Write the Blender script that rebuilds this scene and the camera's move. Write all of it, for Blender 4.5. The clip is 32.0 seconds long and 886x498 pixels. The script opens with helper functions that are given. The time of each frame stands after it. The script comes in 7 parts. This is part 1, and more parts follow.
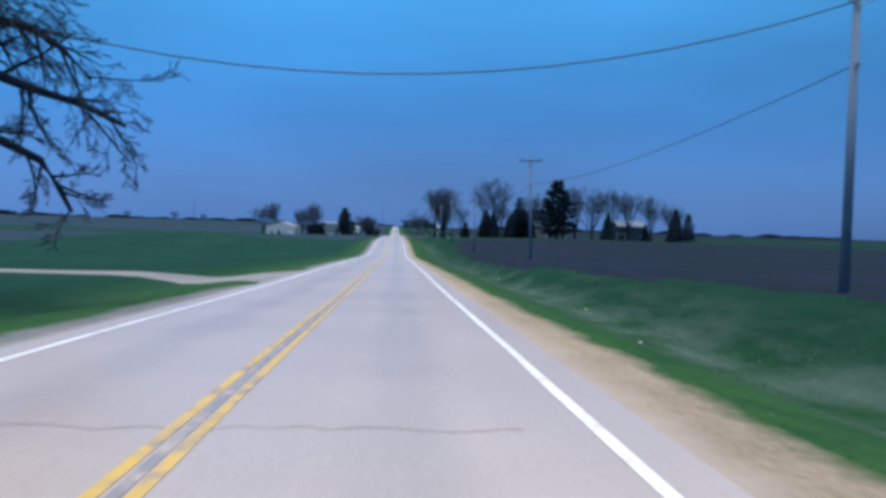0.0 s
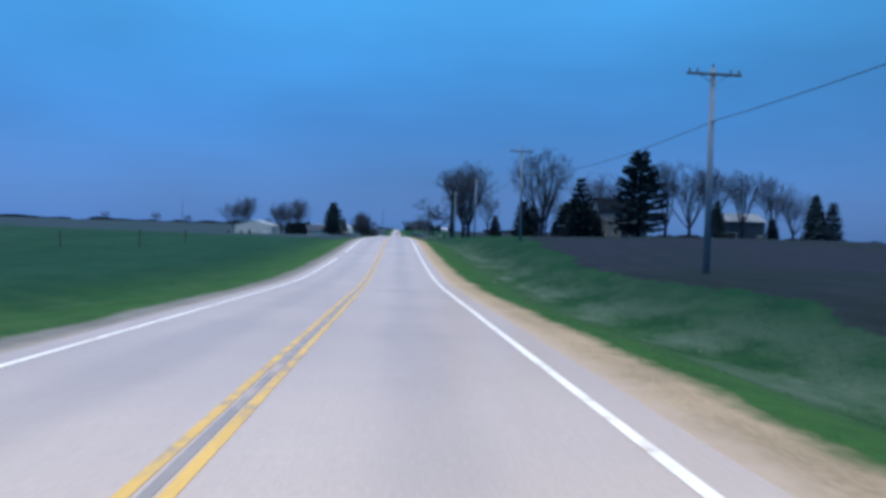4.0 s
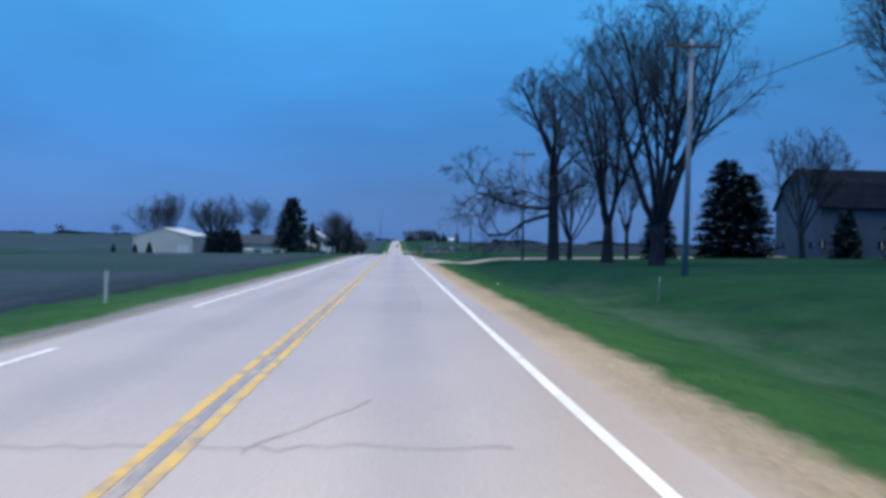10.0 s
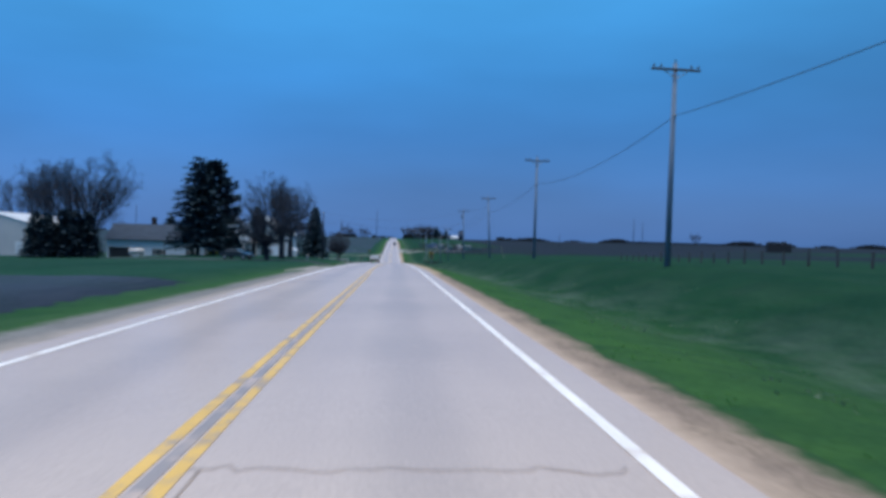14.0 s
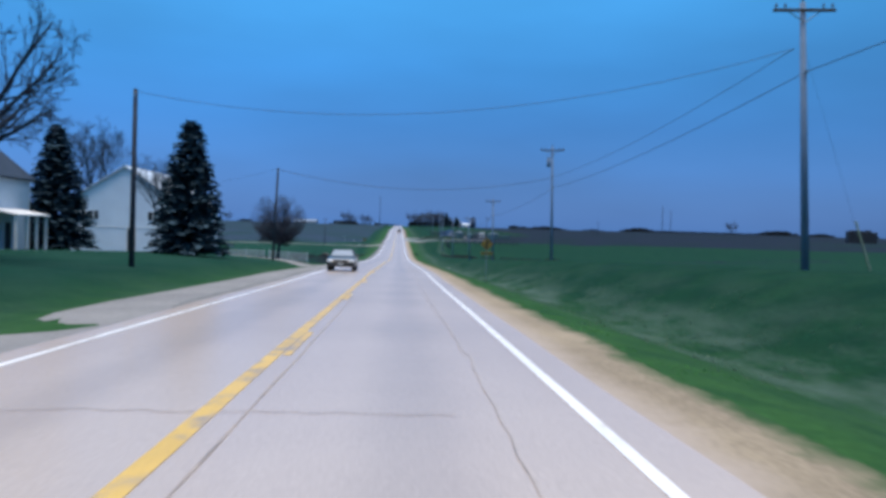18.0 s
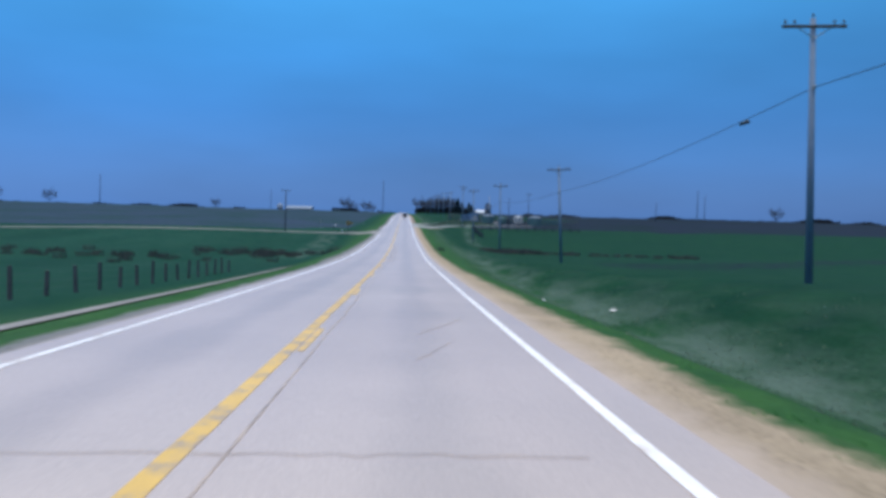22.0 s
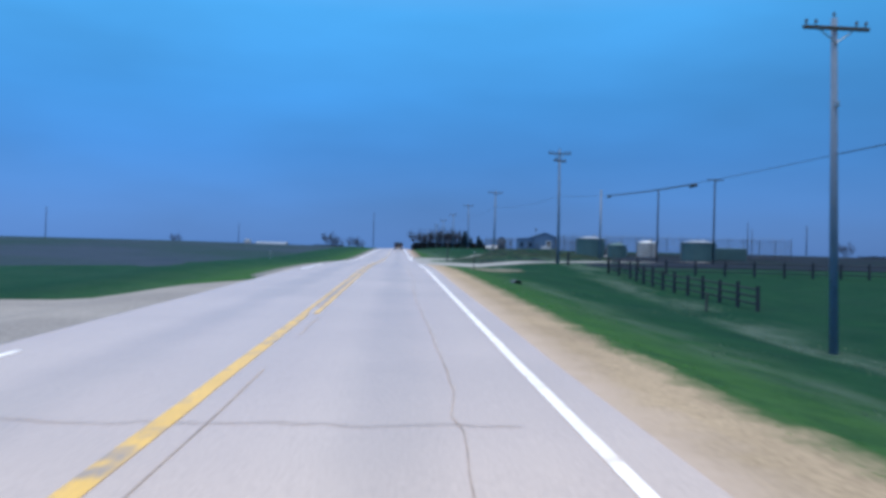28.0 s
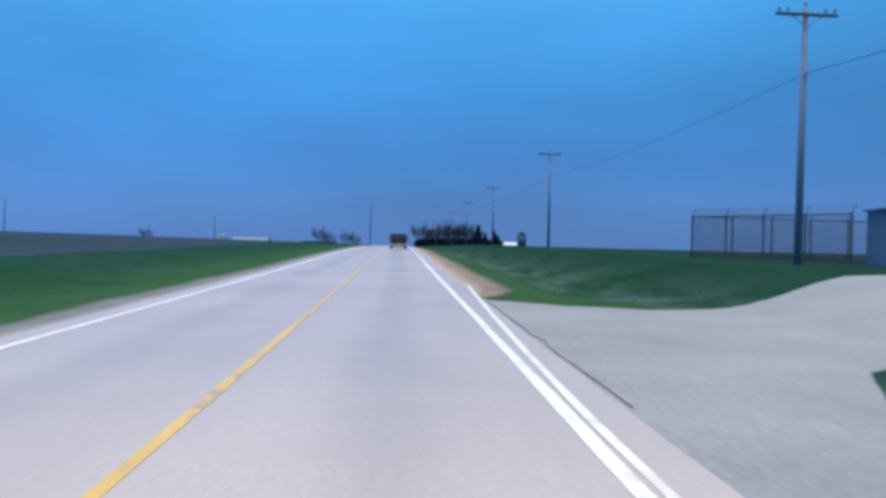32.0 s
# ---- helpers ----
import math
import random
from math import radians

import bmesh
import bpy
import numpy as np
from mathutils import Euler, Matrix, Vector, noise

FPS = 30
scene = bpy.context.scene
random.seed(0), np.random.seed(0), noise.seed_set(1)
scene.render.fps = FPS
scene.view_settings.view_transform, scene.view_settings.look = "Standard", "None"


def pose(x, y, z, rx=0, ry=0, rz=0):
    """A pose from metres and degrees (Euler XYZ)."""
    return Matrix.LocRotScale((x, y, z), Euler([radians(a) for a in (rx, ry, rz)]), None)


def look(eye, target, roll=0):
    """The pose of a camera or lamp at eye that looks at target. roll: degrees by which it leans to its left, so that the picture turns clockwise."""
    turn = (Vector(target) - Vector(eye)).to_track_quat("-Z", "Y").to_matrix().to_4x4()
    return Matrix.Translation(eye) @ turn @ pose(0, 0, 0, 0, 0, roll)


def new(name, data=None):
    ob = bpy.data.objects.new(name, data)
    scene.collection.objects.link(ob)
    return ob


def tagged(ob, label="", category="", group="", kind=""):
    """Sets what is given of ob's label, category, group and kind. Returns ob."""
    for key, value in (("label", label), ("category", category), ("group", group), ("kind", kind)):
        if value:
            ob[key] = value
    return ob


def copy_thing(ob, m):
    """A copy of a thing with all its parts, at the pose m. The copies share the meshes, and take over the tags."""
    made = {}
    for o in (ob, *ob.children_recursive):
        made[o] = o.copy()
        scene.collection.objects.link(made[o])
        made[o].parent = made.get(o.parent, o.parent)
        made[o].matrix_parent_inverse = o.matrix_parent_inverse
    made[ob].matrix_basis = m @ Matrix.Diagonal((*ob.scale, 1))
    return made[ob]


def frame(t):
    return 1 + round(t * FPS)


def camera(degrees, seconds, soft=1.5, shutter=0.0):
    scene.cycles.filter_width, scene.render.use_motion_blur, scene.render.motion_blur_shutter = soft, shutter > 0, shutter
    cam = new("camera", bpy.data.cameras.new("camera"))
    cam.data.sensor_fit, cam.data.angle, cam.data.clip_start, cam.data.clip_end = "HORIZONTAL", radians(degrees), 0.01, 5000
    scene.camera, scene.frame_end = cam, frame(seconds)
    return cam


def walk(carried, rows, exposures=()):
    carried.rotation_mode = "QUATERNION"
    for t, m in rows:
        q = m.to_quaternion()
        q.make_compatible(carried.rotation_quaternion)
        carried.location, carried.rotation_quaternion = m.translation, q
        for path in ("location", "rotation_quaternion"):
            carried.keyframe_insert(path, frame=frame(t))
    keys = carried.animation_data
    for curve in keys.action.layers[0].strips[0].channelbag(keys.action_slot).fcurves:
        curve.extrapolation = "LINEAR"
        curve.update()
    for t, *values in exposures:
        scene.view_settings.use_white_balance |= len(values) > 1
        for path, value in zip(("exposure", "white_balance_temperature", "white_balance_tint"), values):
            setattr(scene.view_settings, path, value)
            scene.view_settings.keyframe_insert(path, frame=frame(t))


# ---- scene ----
cam = camera(59.5, 32.0, soft=3.6, shutter=0.15)
# seconds, x, y, z, pitch, roll, yaw: the car drives along +y in the right lane
PATH = [
    (0, -0.01, -0.00, 1.56, -1.66, -1.75, -3.44),
    (0.5, -0.03, 11.93, 1.25, -1.99, -1.71, -3.48),
    (1, -0.05, 23.86, 0.86, -1.75, -1.77, -3.14),
    (1.5, -0.17, 35.77, 0.52, -1.63, -1.87, -3.21),
    (2, -0.22, 47.65, 0.22, -1.75, -1.98, -3.23),
    (2.5, -0.23, 59.60, -0.12, -1.87, -1.86, -3.19),
    (3, -0.23, 71.65, -0.48, -1.94, -1.87, -3.15),
    (3.5, -0.23, 83.82, -0.82, -1.64, -1.84, -3.29),
    (5.5, -0.25, 133.08, -2.28, -0.18, -1.73, -3.55),
    (6, -0.26, 145.50, -2.24, 0.49, -1.67, -3.72),
    (6.5, -0.20, 157.86, -2.06, 0.82, -1.50, -3.50),
    (7, -0.14, 170.22, -1.81, 1.34, -1.24, -3.40),
    (7.5, -0.12, 182.65, -1.47, 1.23, -1.19, -3.43),
    (8, -0.13, 195.13, -1.20, 0.58, -1.21, -3.37),
    (8.5, -0.07, 207.51, -1.13, -0.03, -1.18, -3.41),
    (9, -0.05, 219.91, -1.15, -0.32, -1.16, -3.30),
    (9.5, -0.02, 232.40, -1.21, -0.51, -1.19, -3.31),
    (10, 0.03, 244.99, -1.29, -0.54, -1.13, -3.39),
    (10.5, 0.07, 257.64, -1.39, -0.70, -1.00, -3.29),
    (11, 0.08, 270.33, -1.47, -0.73, -0.93, -3.30),
    (11.5, 0.07, 283.01, -1.53, -0.72, -0.88, -3.09),
    (12, 0.01, 295.74, -1.59, -0.46, -0.86, -3.07),
    (12.5, -0.04, 308.46, -1.64, -0.48, -0.80, -3.03),
    (13, -0.09, 321.05, -1.69, -0.60, -0.86, -2.96),
    (13.5, -0.10, 333.46, -1.75, -0.57, -1.14, -3.45),
    (14, -0.11, 345.61, -1.83, -0.68, -1.37, -3.59),
    (14.5, -0.10, 357.55, -1.94, -1.03, -1.54, -3.59),
    (16.5, -0.02, 404.88, -2.62, -1.37, -1.39, -3.15),
    (17, -0.03, 416.99, -2.92, -1.44, -1.52, -3.19),
    (17.5, -0.02, 429.31, -3.21, -1.57, -1.47, -3.30),
    (18, -0.04, 441.78, -3.53, -1.48, -1.57, -3.24),
    (18.5, -0.03, 454.29, -3.85, -1.79, -1.38, -3.26),
    (19, -0.03, 466.77, -4.21, -1.86, -1.30, -3.09),
    (19.5, -0.05, 479.13, -4.57, -2.08, -1.48, -2.97),
    (20, -0.04, 491.28, -4.83, -2.10, -1.19, -3.02),
    (20.5, -0.09, 503.30, -5.26, -2.13, -1.12, -3.02),
    (21, -0.11, 515.31, -5.63, -2.18, -1.45, -3.03),
    (21.5, -0.13, 527.33, -6.05, -2.25, -1.38, -2.93),
    (22, -0.15, 539.36, -6.46, -2.20, -1.49, -2.87),
    (22.5, -0.15, 551.41, -6.86, -2.23, -1.61, -2.88),
    (23, -0.16, 563.49, -7.26, -2.08, -1.53, -2.90),
    (23.5, -0.14, 575.60, -7.62, -2.10, -1.57, -3.06),
    (24, -0.15, 587.76, -7.97, -1.97, -1.60, -3.08),
    (24.5, -0.13, 599.84, -8.25, -1.37, -1.68, -3.36),
    (25, -0.12, 611.83, -8.44, -1.29, -1.64, -3.47),
    (25.5, -0.12, 623.77, -8.55, -0.84, -1.59, -3.47),
    (27.5, 0.19, 671.33, -8.52, 0.40, -1.45, -3.36),
    (28, 0.19, 683.32, -8.34, 0.77, -1.32, -3.29),
    (28.5, 0.18, 695.38, -8.11, 1.03, -1.23, -3.14),
    (29, 0.17, 707.44, -7.83, 1.02, -1.22, -3.22),
    (29.5, 0.14, 719.47, -7.55, 0.87, -1.29, -3.28),
    (30, 0.17, 731.45, -7.29, 0.52, -1.28, -3.19),
    (30.5, 0.14, 743.56, -7.22, -0.21, -1.19, -2.90),
    (31, 0.15, 755.69, -7.18, -0.08, -1.35, -3.06),
    (31.5, 0.14, 767.77, -7.12, 0.25, -1.46, -3.21),
    (32, 0.19, 779.74, -7.03, 0.55, -1.43, -3.27),
]
walk(cam, [(t, pose(x, y, z, 90 + p, r, w)) for t, x, y, z, p, r, w in PATH],
     exposures=[(0, 1.47), (3, 1.47), (6, 1.52), (7, 1.54), (9, 1.5), (10, 1.45), (11.5, 1.5), (13, 1.57), (13.5, 1.5), (14, 1.33), (14.5, 1.33), (16.5, 1.47), (18, 1.5), (24, 1.46), (27.5, 1.54), (30, 1.54), (32, 1.48)])

# ---------------------------------------------------------------- world and sun
world = bpy.data.worlds.new("dusk_sky")
scene.world = world
world.use_nodes = True
wn, wl = world.node_tree.nodes, world.node_tree.links
wn.clear()
SUN_EL, SUN_AZ = 82.0, 205.0
sky = wn.new("ShaderNodeTexSky")
sky.sky_type = 'NISHITA'
sky.sun_disc = False
sky.sun_elevation = radians(SUN_EL)
sky.sun_rotation = radians(SUN_AZ)
tc = wn.new("ShaderNodeTexCoord")
sep = wn.new("ShaderNodeSeparateXYZ")
wl.new(tc.outputs["Generated"], sep.inputs[0])
ramp = wn.new("ShaderNodeValToRGB")
els = ramp.color_ramp.elements
els[0].position, els[0].color = 0.0, (0.062, 0.195, 0.54, 1)
els[1].position, els[1].color = 1.0, (0.62, 0.78, 1.0, 1)
for pos, col in ((0.06, (0.050, 0.198, 0.56)), (0.13, (0.034, 0.212, 0.60)), (0.20, (0.036, 0.265, 0.69)),
                 (0.30, (0.055, 0.375, 0.86)), (0.5, (0.26, 0.55, 0.95))):
    e = els.new(pos)
    e.color = (*col, 1)
wl.new(sep.outputs["Z"], ramp.inputs[0])
# long soft streaks of cloud
wm = wn.new("ShaderNodeMapping")
wm.inputs["Scale"].default_value = (1.0, 1.0, 3.4)
wl.new(tc.outputs["Generated"], wm.inputs[0])
wno = wn.new("ShaderNodeTexNoise")
wno.inputs["Scale"].default_value = 2.1
wno.inputs["Detail"].default_value = 4.0
wno.inputs["Roughness"].default_value = 0.45
wl.new(wm.outputs[0], wno.inputs["Vector"])
wr = wn.new("ShaderNodeMapRange")
wr.inputs["From Min"].default_value, wr.inputs["From Max"].default_value = 0.3, 0.7
wr.inputs["To Min"].default_value, wr.inputs["To Max"].default_value = 0.84, 1.18
wl.new(wno.outputs["Fac"], wr.inputs["Value"])
wmul = wn.new("ShaderNodeVectorMath")
wmul.operation = 'SCALE'
wl.new(ramp.outputs[0], wmul.inputs[0])
# the sky is brighter toward the side where the sun went down
wx = wn.new("ShaderNodeMapRange")
wx.inputs["From Min"].default_value, wx.inputs["From Max"].default_value = -1.0, 1.0
wx.inputs["To Min"].default_value, wx.inputs["To Max"].default_value = 1.20, 0.72
wl.new(sep.outputs["X"], wx.inputs["Value"])
wxm = wn.new("ShaderNodeMath")
wxm.operation = 'MULTIPLY'
wl.new(wr.outputs[0], wxm.inputs[0])
wl.new(wx.outputs[0], wxm.inputs[1])
wl.new(wxm.outputs[0], wmul.inputs["Scale"])
bg1 = wn.new("ShaderNodeBackground")
bg1.inputs["Strength"].default_value = 0.36
wl.new(wmul.outputs[0], bg1.inputs[0])
bg2 = wn.new("ShaderNodeBackground")
bg2.inputs["Strength"].default_value = 0.004
wl.new(sky.outputs[0], bg2.inputs[0])
wadd = wn.new("ShaderNodeAddShader")
wl.new(bg1.outputs[0], wadd.inputs[0])
wl.new(bg2.outputs[0], wadd.inputs[1])
wo = wn.new("ShaderNodeOutputWorld")
wl.new(wadd.outputs[0], wo.inputs[0])

sun_data = bpy.data.lights.new("sun", 'SUN')
sun_data.energy, sun_data.angle, sun_data.color = 1.36, radians(40), (0.965, 0.865, 0.80)
sun = new("sun", sun_data)
sun.matrix_world = look((0, 0, 60), (math.sin(radians(SUN_AZ)) * -60 / math.tan(radians(SUN_EL)),
                                     math.cos(radians(SUN_AZ)) * -60 / math.tan(radians(SUN_EL)), 0))


# ---------------------------------------------------------------- materials
def mat(name, base, second=None, big=0.4, amount=0.5, fine=12.0, grain=0.25, rough=0.85, metal=0.0, bump=0.3,
        emit=0.0, coat=0.0, spec=0.5, stretch=None):
    """A surface of two tones: large blotches of the second tone, fine grain over all, and relief."""
    m = bpy.data.materials.new(name)
    m.use_nodes = True
    nt = m.node_tree
    b = nt.nodes["Principled BSDF"]
    b.inputs["Roughness"].default_value = rough
    b.inputs["Metallic"].default_value = metal
    b.inputs["Coat Weight"].default_value = coat
    b.inputs["Specular IOR Level"].default_value = spec
    co = nt.nodes.new("ShaderNodeTexCoord")
    n1, n2 = nt.nodes.new("ShaderNodeTexNoise"), nt.nodes.new("ShaderNodeTexNoise")
    n1.inputs["Scale"].default_value, n1.inputs["Detail"].default_value = big, 5.0
    n2.inputs["Scale"].default_value, n2.inputs["Detail"].default_value = fine, 6.0
    for n in (n1, n2):
        nt.links.new(co.outputs["Object"], n.inputs["Vector"])
    if stretch:
        mp = nt.nodes.new("ShaderNodeMapping")
        mp.inputs["Scale"].default_value = stretch
        nt.links.new(co.outputs["Object"], mp.inputs[0])
        nt.links.new(mp.outputs[0], n1.inputs["Vector"])
    r1 = nt.nodes.new("ShaderNodeMapRange")
    r1.inputs["From Min"].default_value, r1.inputs["From Max"].default_value = 0.35, 0.65
    r1.inputs["To Max"].default_value = amount
    nt.links.new(n1.outputs["Fac"], r1.inputs["Value"])
    mx = nt.nodes.new("ShaderNodeMix")
    mx.data_type = 'RGBA'
    mx.inputs["A"].default_value = (*base, 1)
    mx.inputs["B"].default_value = (*(second or [c * 0.7 for c in base]), 1)
    nt.links.new(r1.outputs[0], mx.inputs["Factor"])
    r2 = nt.nodes.new("ShaderNodeMapRange")
    r2.inputs["From Min"].default_value, r2.inputs["From Max"].default_value = 0.25, 0.75
    r2.inputs["To Min"].default_value, r2.inputs["To Max"].default_value = 1 - grain, 1 + grain
    nt.links.new(n2.outputs["Fac"], r2.inputs["Value"])
    sc = nt.nodes.new("ShaderNodeVectorMath")
    sc.operation = 'SCALE'
    nt.links.new(mx.outputs["Result"], sc.inputs[0])
    nt.links.new(r2.outputs[0], sc.inputs["Scale"])
    nt.links.new(sc.outputs[0], b.inputs["Base Color"])
    if bump:
        bu = nt.nodes.new("ShaderNodeBump")
        bu.inputs["Strength"].default_value = bump
        bu.inputs["Distance"].default_value = 0.02
        nt.links.new(n2.outputs["Fac"], bu.inputs["Height"])
        nt.links.new(bu.outputs[0], b.inputs["Normal"])
    if emit:
        b.inputs["Emission Color"].default_value = (*base, 1)
        b.inputs["Emission Strength"].default_value = emit
    return m


def paint_mat(name, base, under, wear):
    """Road paint, worn through to the asphalt in flecks and patches."""
    m = mat(name, base, [c * 0.8 for c in base], big=0.8, amount=0.6, fine=30, grain=0.15, rough=0.35, bump=0.1)
    nt = m.node_tree
    b = nt.nodes["Principled BSDF"]
    old = b.inputs["Base Color"].links[0].from_socket
    co = nt.nodes.new("ShaderNodeTexCoord")
    n = nt.nodes.new("ShaderNodeTexNoise")
    n.inputs["Scale"].default_value, n.inputs["Detail"].default_value, n.inputs["Roughness"].default_value = 2.2, 8.0, 0.7
    nt.links.new(co.outputs["Object"], n.inputs["Vector"])
    r = nt.nodes.new("ShaderNodeMapRange")
    r.inputs["From Min"].default_value, r.inputs["From Max"].default_value = wear - 0.04, wear + 0.10
    nt.links.new(n.outputs["Fac"], r.inputs["Value"])
    mx = nt.nodes.new("ShaderNodeMix")
    mx.data_type = 'RGBA'
    mx.inputs["B"].default_value = (*under, 1)
    nt.links.new(old, mx.inputs["A"])
    nt.links.new(r.outputs[0], mx.inputs["Factor"])
    nt.links.new(mx.outputs["Result"], b.inputs["Base Color"])
    return m


ASPHALT = (0.485, 0.388, 0.315)
M_ROAD = mat("pale_worn_asphalt", ASPHALT, (0.455, 0.36, 0.295), big=0.9, amount=0.9, fine=38, grain=0.16, rough=0.27, bump=0.06, spec=1.0, stretch=(1.0, 0.07, 1.0))


def road_wear(m):
    """Cloudy stains, and a darker oily band along the middle of each lane."""
    nt = m.node_tree
    b = nt.nodes["Principled BSDF"]
    old = b.inputs["Base Color"].links[0].from_socket
    co = nt.nodes.new("ShaderNodeTexCoord")
    sp = nt.nodes.new("ShaderNodeSeparateXYZ")
    nt.links.new(co.outputs["Object"], sp.inputs[0])

    def calc(op, a, c, d=None):
        x = nt.nodes.new("ShaderNodeMath")
        x.operation = op
        for i, v in enumerate((a, c, d)):
            if v is None:
                continue
            if isinstance(v, (int, float)):
                x.inputs[i].default_value = v
            else:
                nt.links.new(v, x.inputs[i])
        return x.outputs[0]
    n = nt.nodes.new("ShaderNodeTexNoise")
    n.inputs["Scale"].default_value, n.inputs["Detail"].default_value = 0.22, 7.0
    nt.links.new(co.outputs["Object"], n.inputs["Vector"])
    # distance from each lane's middle
    right = calc('ABSOLUTE', calc('SUBTRACT', sp.outputs["X"], 0.12), 0.0)
    left = calc('ABSOLUTE', calc('ADD', sp.outputs["X"], 3.35), 0.0)
    near = calc('MINIMUM', right, left)
    near = calc('ADD', near, calc('MULTIPLY', calc('SUBTRACT', n.outputs["Fac"], 0.5), 0.9))
    r = nt.nodes.new("ShaderNodeMapRange")
    r.interpolation_type = 'SMOOTHSTEP'
    r.inputs["From Min"].default_value, r.inputs["From Max"].default_value = 0.1, 0.75
    r.inputs["To Min"].default_value, r.inputs["To Max"].default_value = 0.88, 1.0
    nt.links.new(near, r.inputs["Value"])
    r2 = nt.nodes.new("ShaderNodeMapRange")
    r2.inputs["From Min"].default_value, r2.inputs["From Max"].default_value = 0.3, 0.7
    r2.inputs["To Min"].default_value, r2.inputs["To Max"].default_value = 0.94, 1.06
    nt.links.new(n.outputs["Fac"], r2.inputs["Value"])
    sc = nt.nodes.new("ShaderNodeVectorMath")
    sc.operation = 'SCALE'
    nt.links.new(old, sc.inputs[0])
    nt.links.new(calc('MULTIPLY', r.outputs[0], r2.outputs[0]), sc.inputs["Scale"])
    nt.links.new(sc.outputs[0], b.inputs["Base Color"])


road_wear(M_ROAD)
M_PATCH = mat("dark_asphalt_mark", (0.17, 0.145, 0.135), (0.31, 0.25, 0.215), big=1.2, amount=0.9, fine=30, grain=0.2, rough=0.75)
M_CRACK = mat("road_crack", (0.20, 0.175, 0.165), (0.37, 0.305, 0.265), big=1.5, amount=0.9, fine=25, grain=0.2)
M_WHITE = paint_mat("white_road_paint", (0.86, 0.83, 0.80), ASPHALT, 0.58)
M_YELLOW = paint_mat("yellow_road_paint", (0.70, 0.44, 0.08), (0.30, 0.24, 0.19), 0.53)


def blend_edges(m, inner, outer):
    """Along a shoulder, dust thins out over the pavement on one edge and grass creeps in from the other."""
    nt = m.node_tree
    b = nt.nodes["Principled BSDF"]
    old = b.inputs["Base Color"].links[0].from_socket
    at = nt.nodes.new("ShaderNodeAttribute")
    at.attribute_name = "across"
    co = nt.nodes.new("ShaderNodeTexCoord")
    n = nt.nodes.new("ShaderNodeTexNoise")
    n.inputs["Scale"].default_value, n.inputs["Detail"].default_value, n.inputs["Roughness"].default_value = 1.6, 8.0, 0.7
    nt.links.new(co.outputs["Object"], n.inputs["Vector"])
    for lo, hi, spread, col in ((0.42, 0.05, 0.55, inner), (0.66, 1.0, 0.75, outer)):
        w = nt.nodes.new("ShaderNodeMath")
        w.operation = 'MULTIPLY_ADD'
        w.inputs[1].default_value = spread
        nt.links.new(n.outputs["Fac"], w.inputs[0])
        w.inputs[2].default_value = -spread / 2
        ad = nt.nodes.new("ShaderNodeMath")
        nt.links.new(w.outputs[0], ad.inputs[0])
        nt.links.new(at.outputs["Fac"], ad.inputs[1])
        r = nt.nodes.new("ShaderNodeMapRange")
        r.inputs["From Min"].default_value, r.inputs["From Max"].default_value = lo, hi
        nt.links.new(ad.outputs[0], r.inputs["Value"])
        mx = nt.nodes.new("ShaderNodeMix")
        mx.data_type = 'RGBA'
        nt.links.new(r.outputs[0], mx.inputs["Factor"])
        nt.links.new(old, mx.inputs["A"])
        mx.inputs["B"].default_value = (*col, 1)
        old = mx.outputs["Result"]
    nt.links.new(old, b.inputs["Base Color"])
    return m


M_STONE = mat("grey_gravel", (0.245, 0.238, 0.232), (0.195, 0.19, 0.19), big=0.35, amount=0.9, fine=14, grain=0.28, rough=0.95, bump=0.7, spec=0.1)
M_YARDSTONE = mat("packed_grey_yard_stone", (0.265, 0.275, 0.28), (0.215, 0.225, 0.23), big=0.35, amount=0.9, fine=14, grain=0.17, rough=0.95, bump=0.5, spec=0.1)
M_PALESTONE = mat("pale_drive_gravel", (0.335, 0.325, 0.31), (0.27, 0.26, 0.25), big=0.35, amount=0.9, fine=14, grain=0.17, rough=0.95, bump=0.6, spec=0.1)
M_SHOULDER = blend_edges(mat("tan_shoulder_gravel", (0.31, 0.25, 0.175), (0.235, 0.19, 0.135), big=0.5, amount=0.9, fine=16, grain=0.35, rough=0.95, bump=0.6, spec=0.1), (0.37, 0.305, 0.255), (0.030, 0.076, 0.026))
M_SHOULDERG = blend_edges(mat("grey_shoulder_gravel", (0.165, 0.17, 0.17), (0.125, 0.13, 0.13), big=0.5, amount=0.9, fine=16, grain=0.3, rough=0.95, bump=0.6, spec=0.1), (0.30, 0.27, 0.25), (0.030, 0.076, 0.026))
M_SHOULDERB = blend_edges(mat("brown_shoulder_dirt", (0.235, 0.19, 0.15), (0.16, 0.13, 0.11), big=0.6, amount=0.9, fine=16, grain=0.35, rough=0.95, bump=0.6, spec=0.1), (0.40, 0.32, 0.26), (0.020, 0.060, 0.022))
M_DRIVE = mat("dark_drive_asphalt", (0.050, 0.057, 0.078), (0.036, 0.042, 0.056), big=0.5, amount=0.8, fine=18, grain=0.2, rough=0.97, spec=0.08)
M_CONC = mat("old_concrete", (0.36, 0.35, 0.33), (0.26, 0.25, 0.235), big=0.6, amount=0.8, fine=18, grain=0.2)
# Blue sky light on the poles is put into both wood colours.
M_POLE = mat("weathered_skylit_pole_wood", (0.115, 0.170, 0.245), (0.145, 0.20, 0.28), big=0.7, amount=0.9, fine=20, grain=0.35, rough=0.9, bump=0.6, spec=0.12)
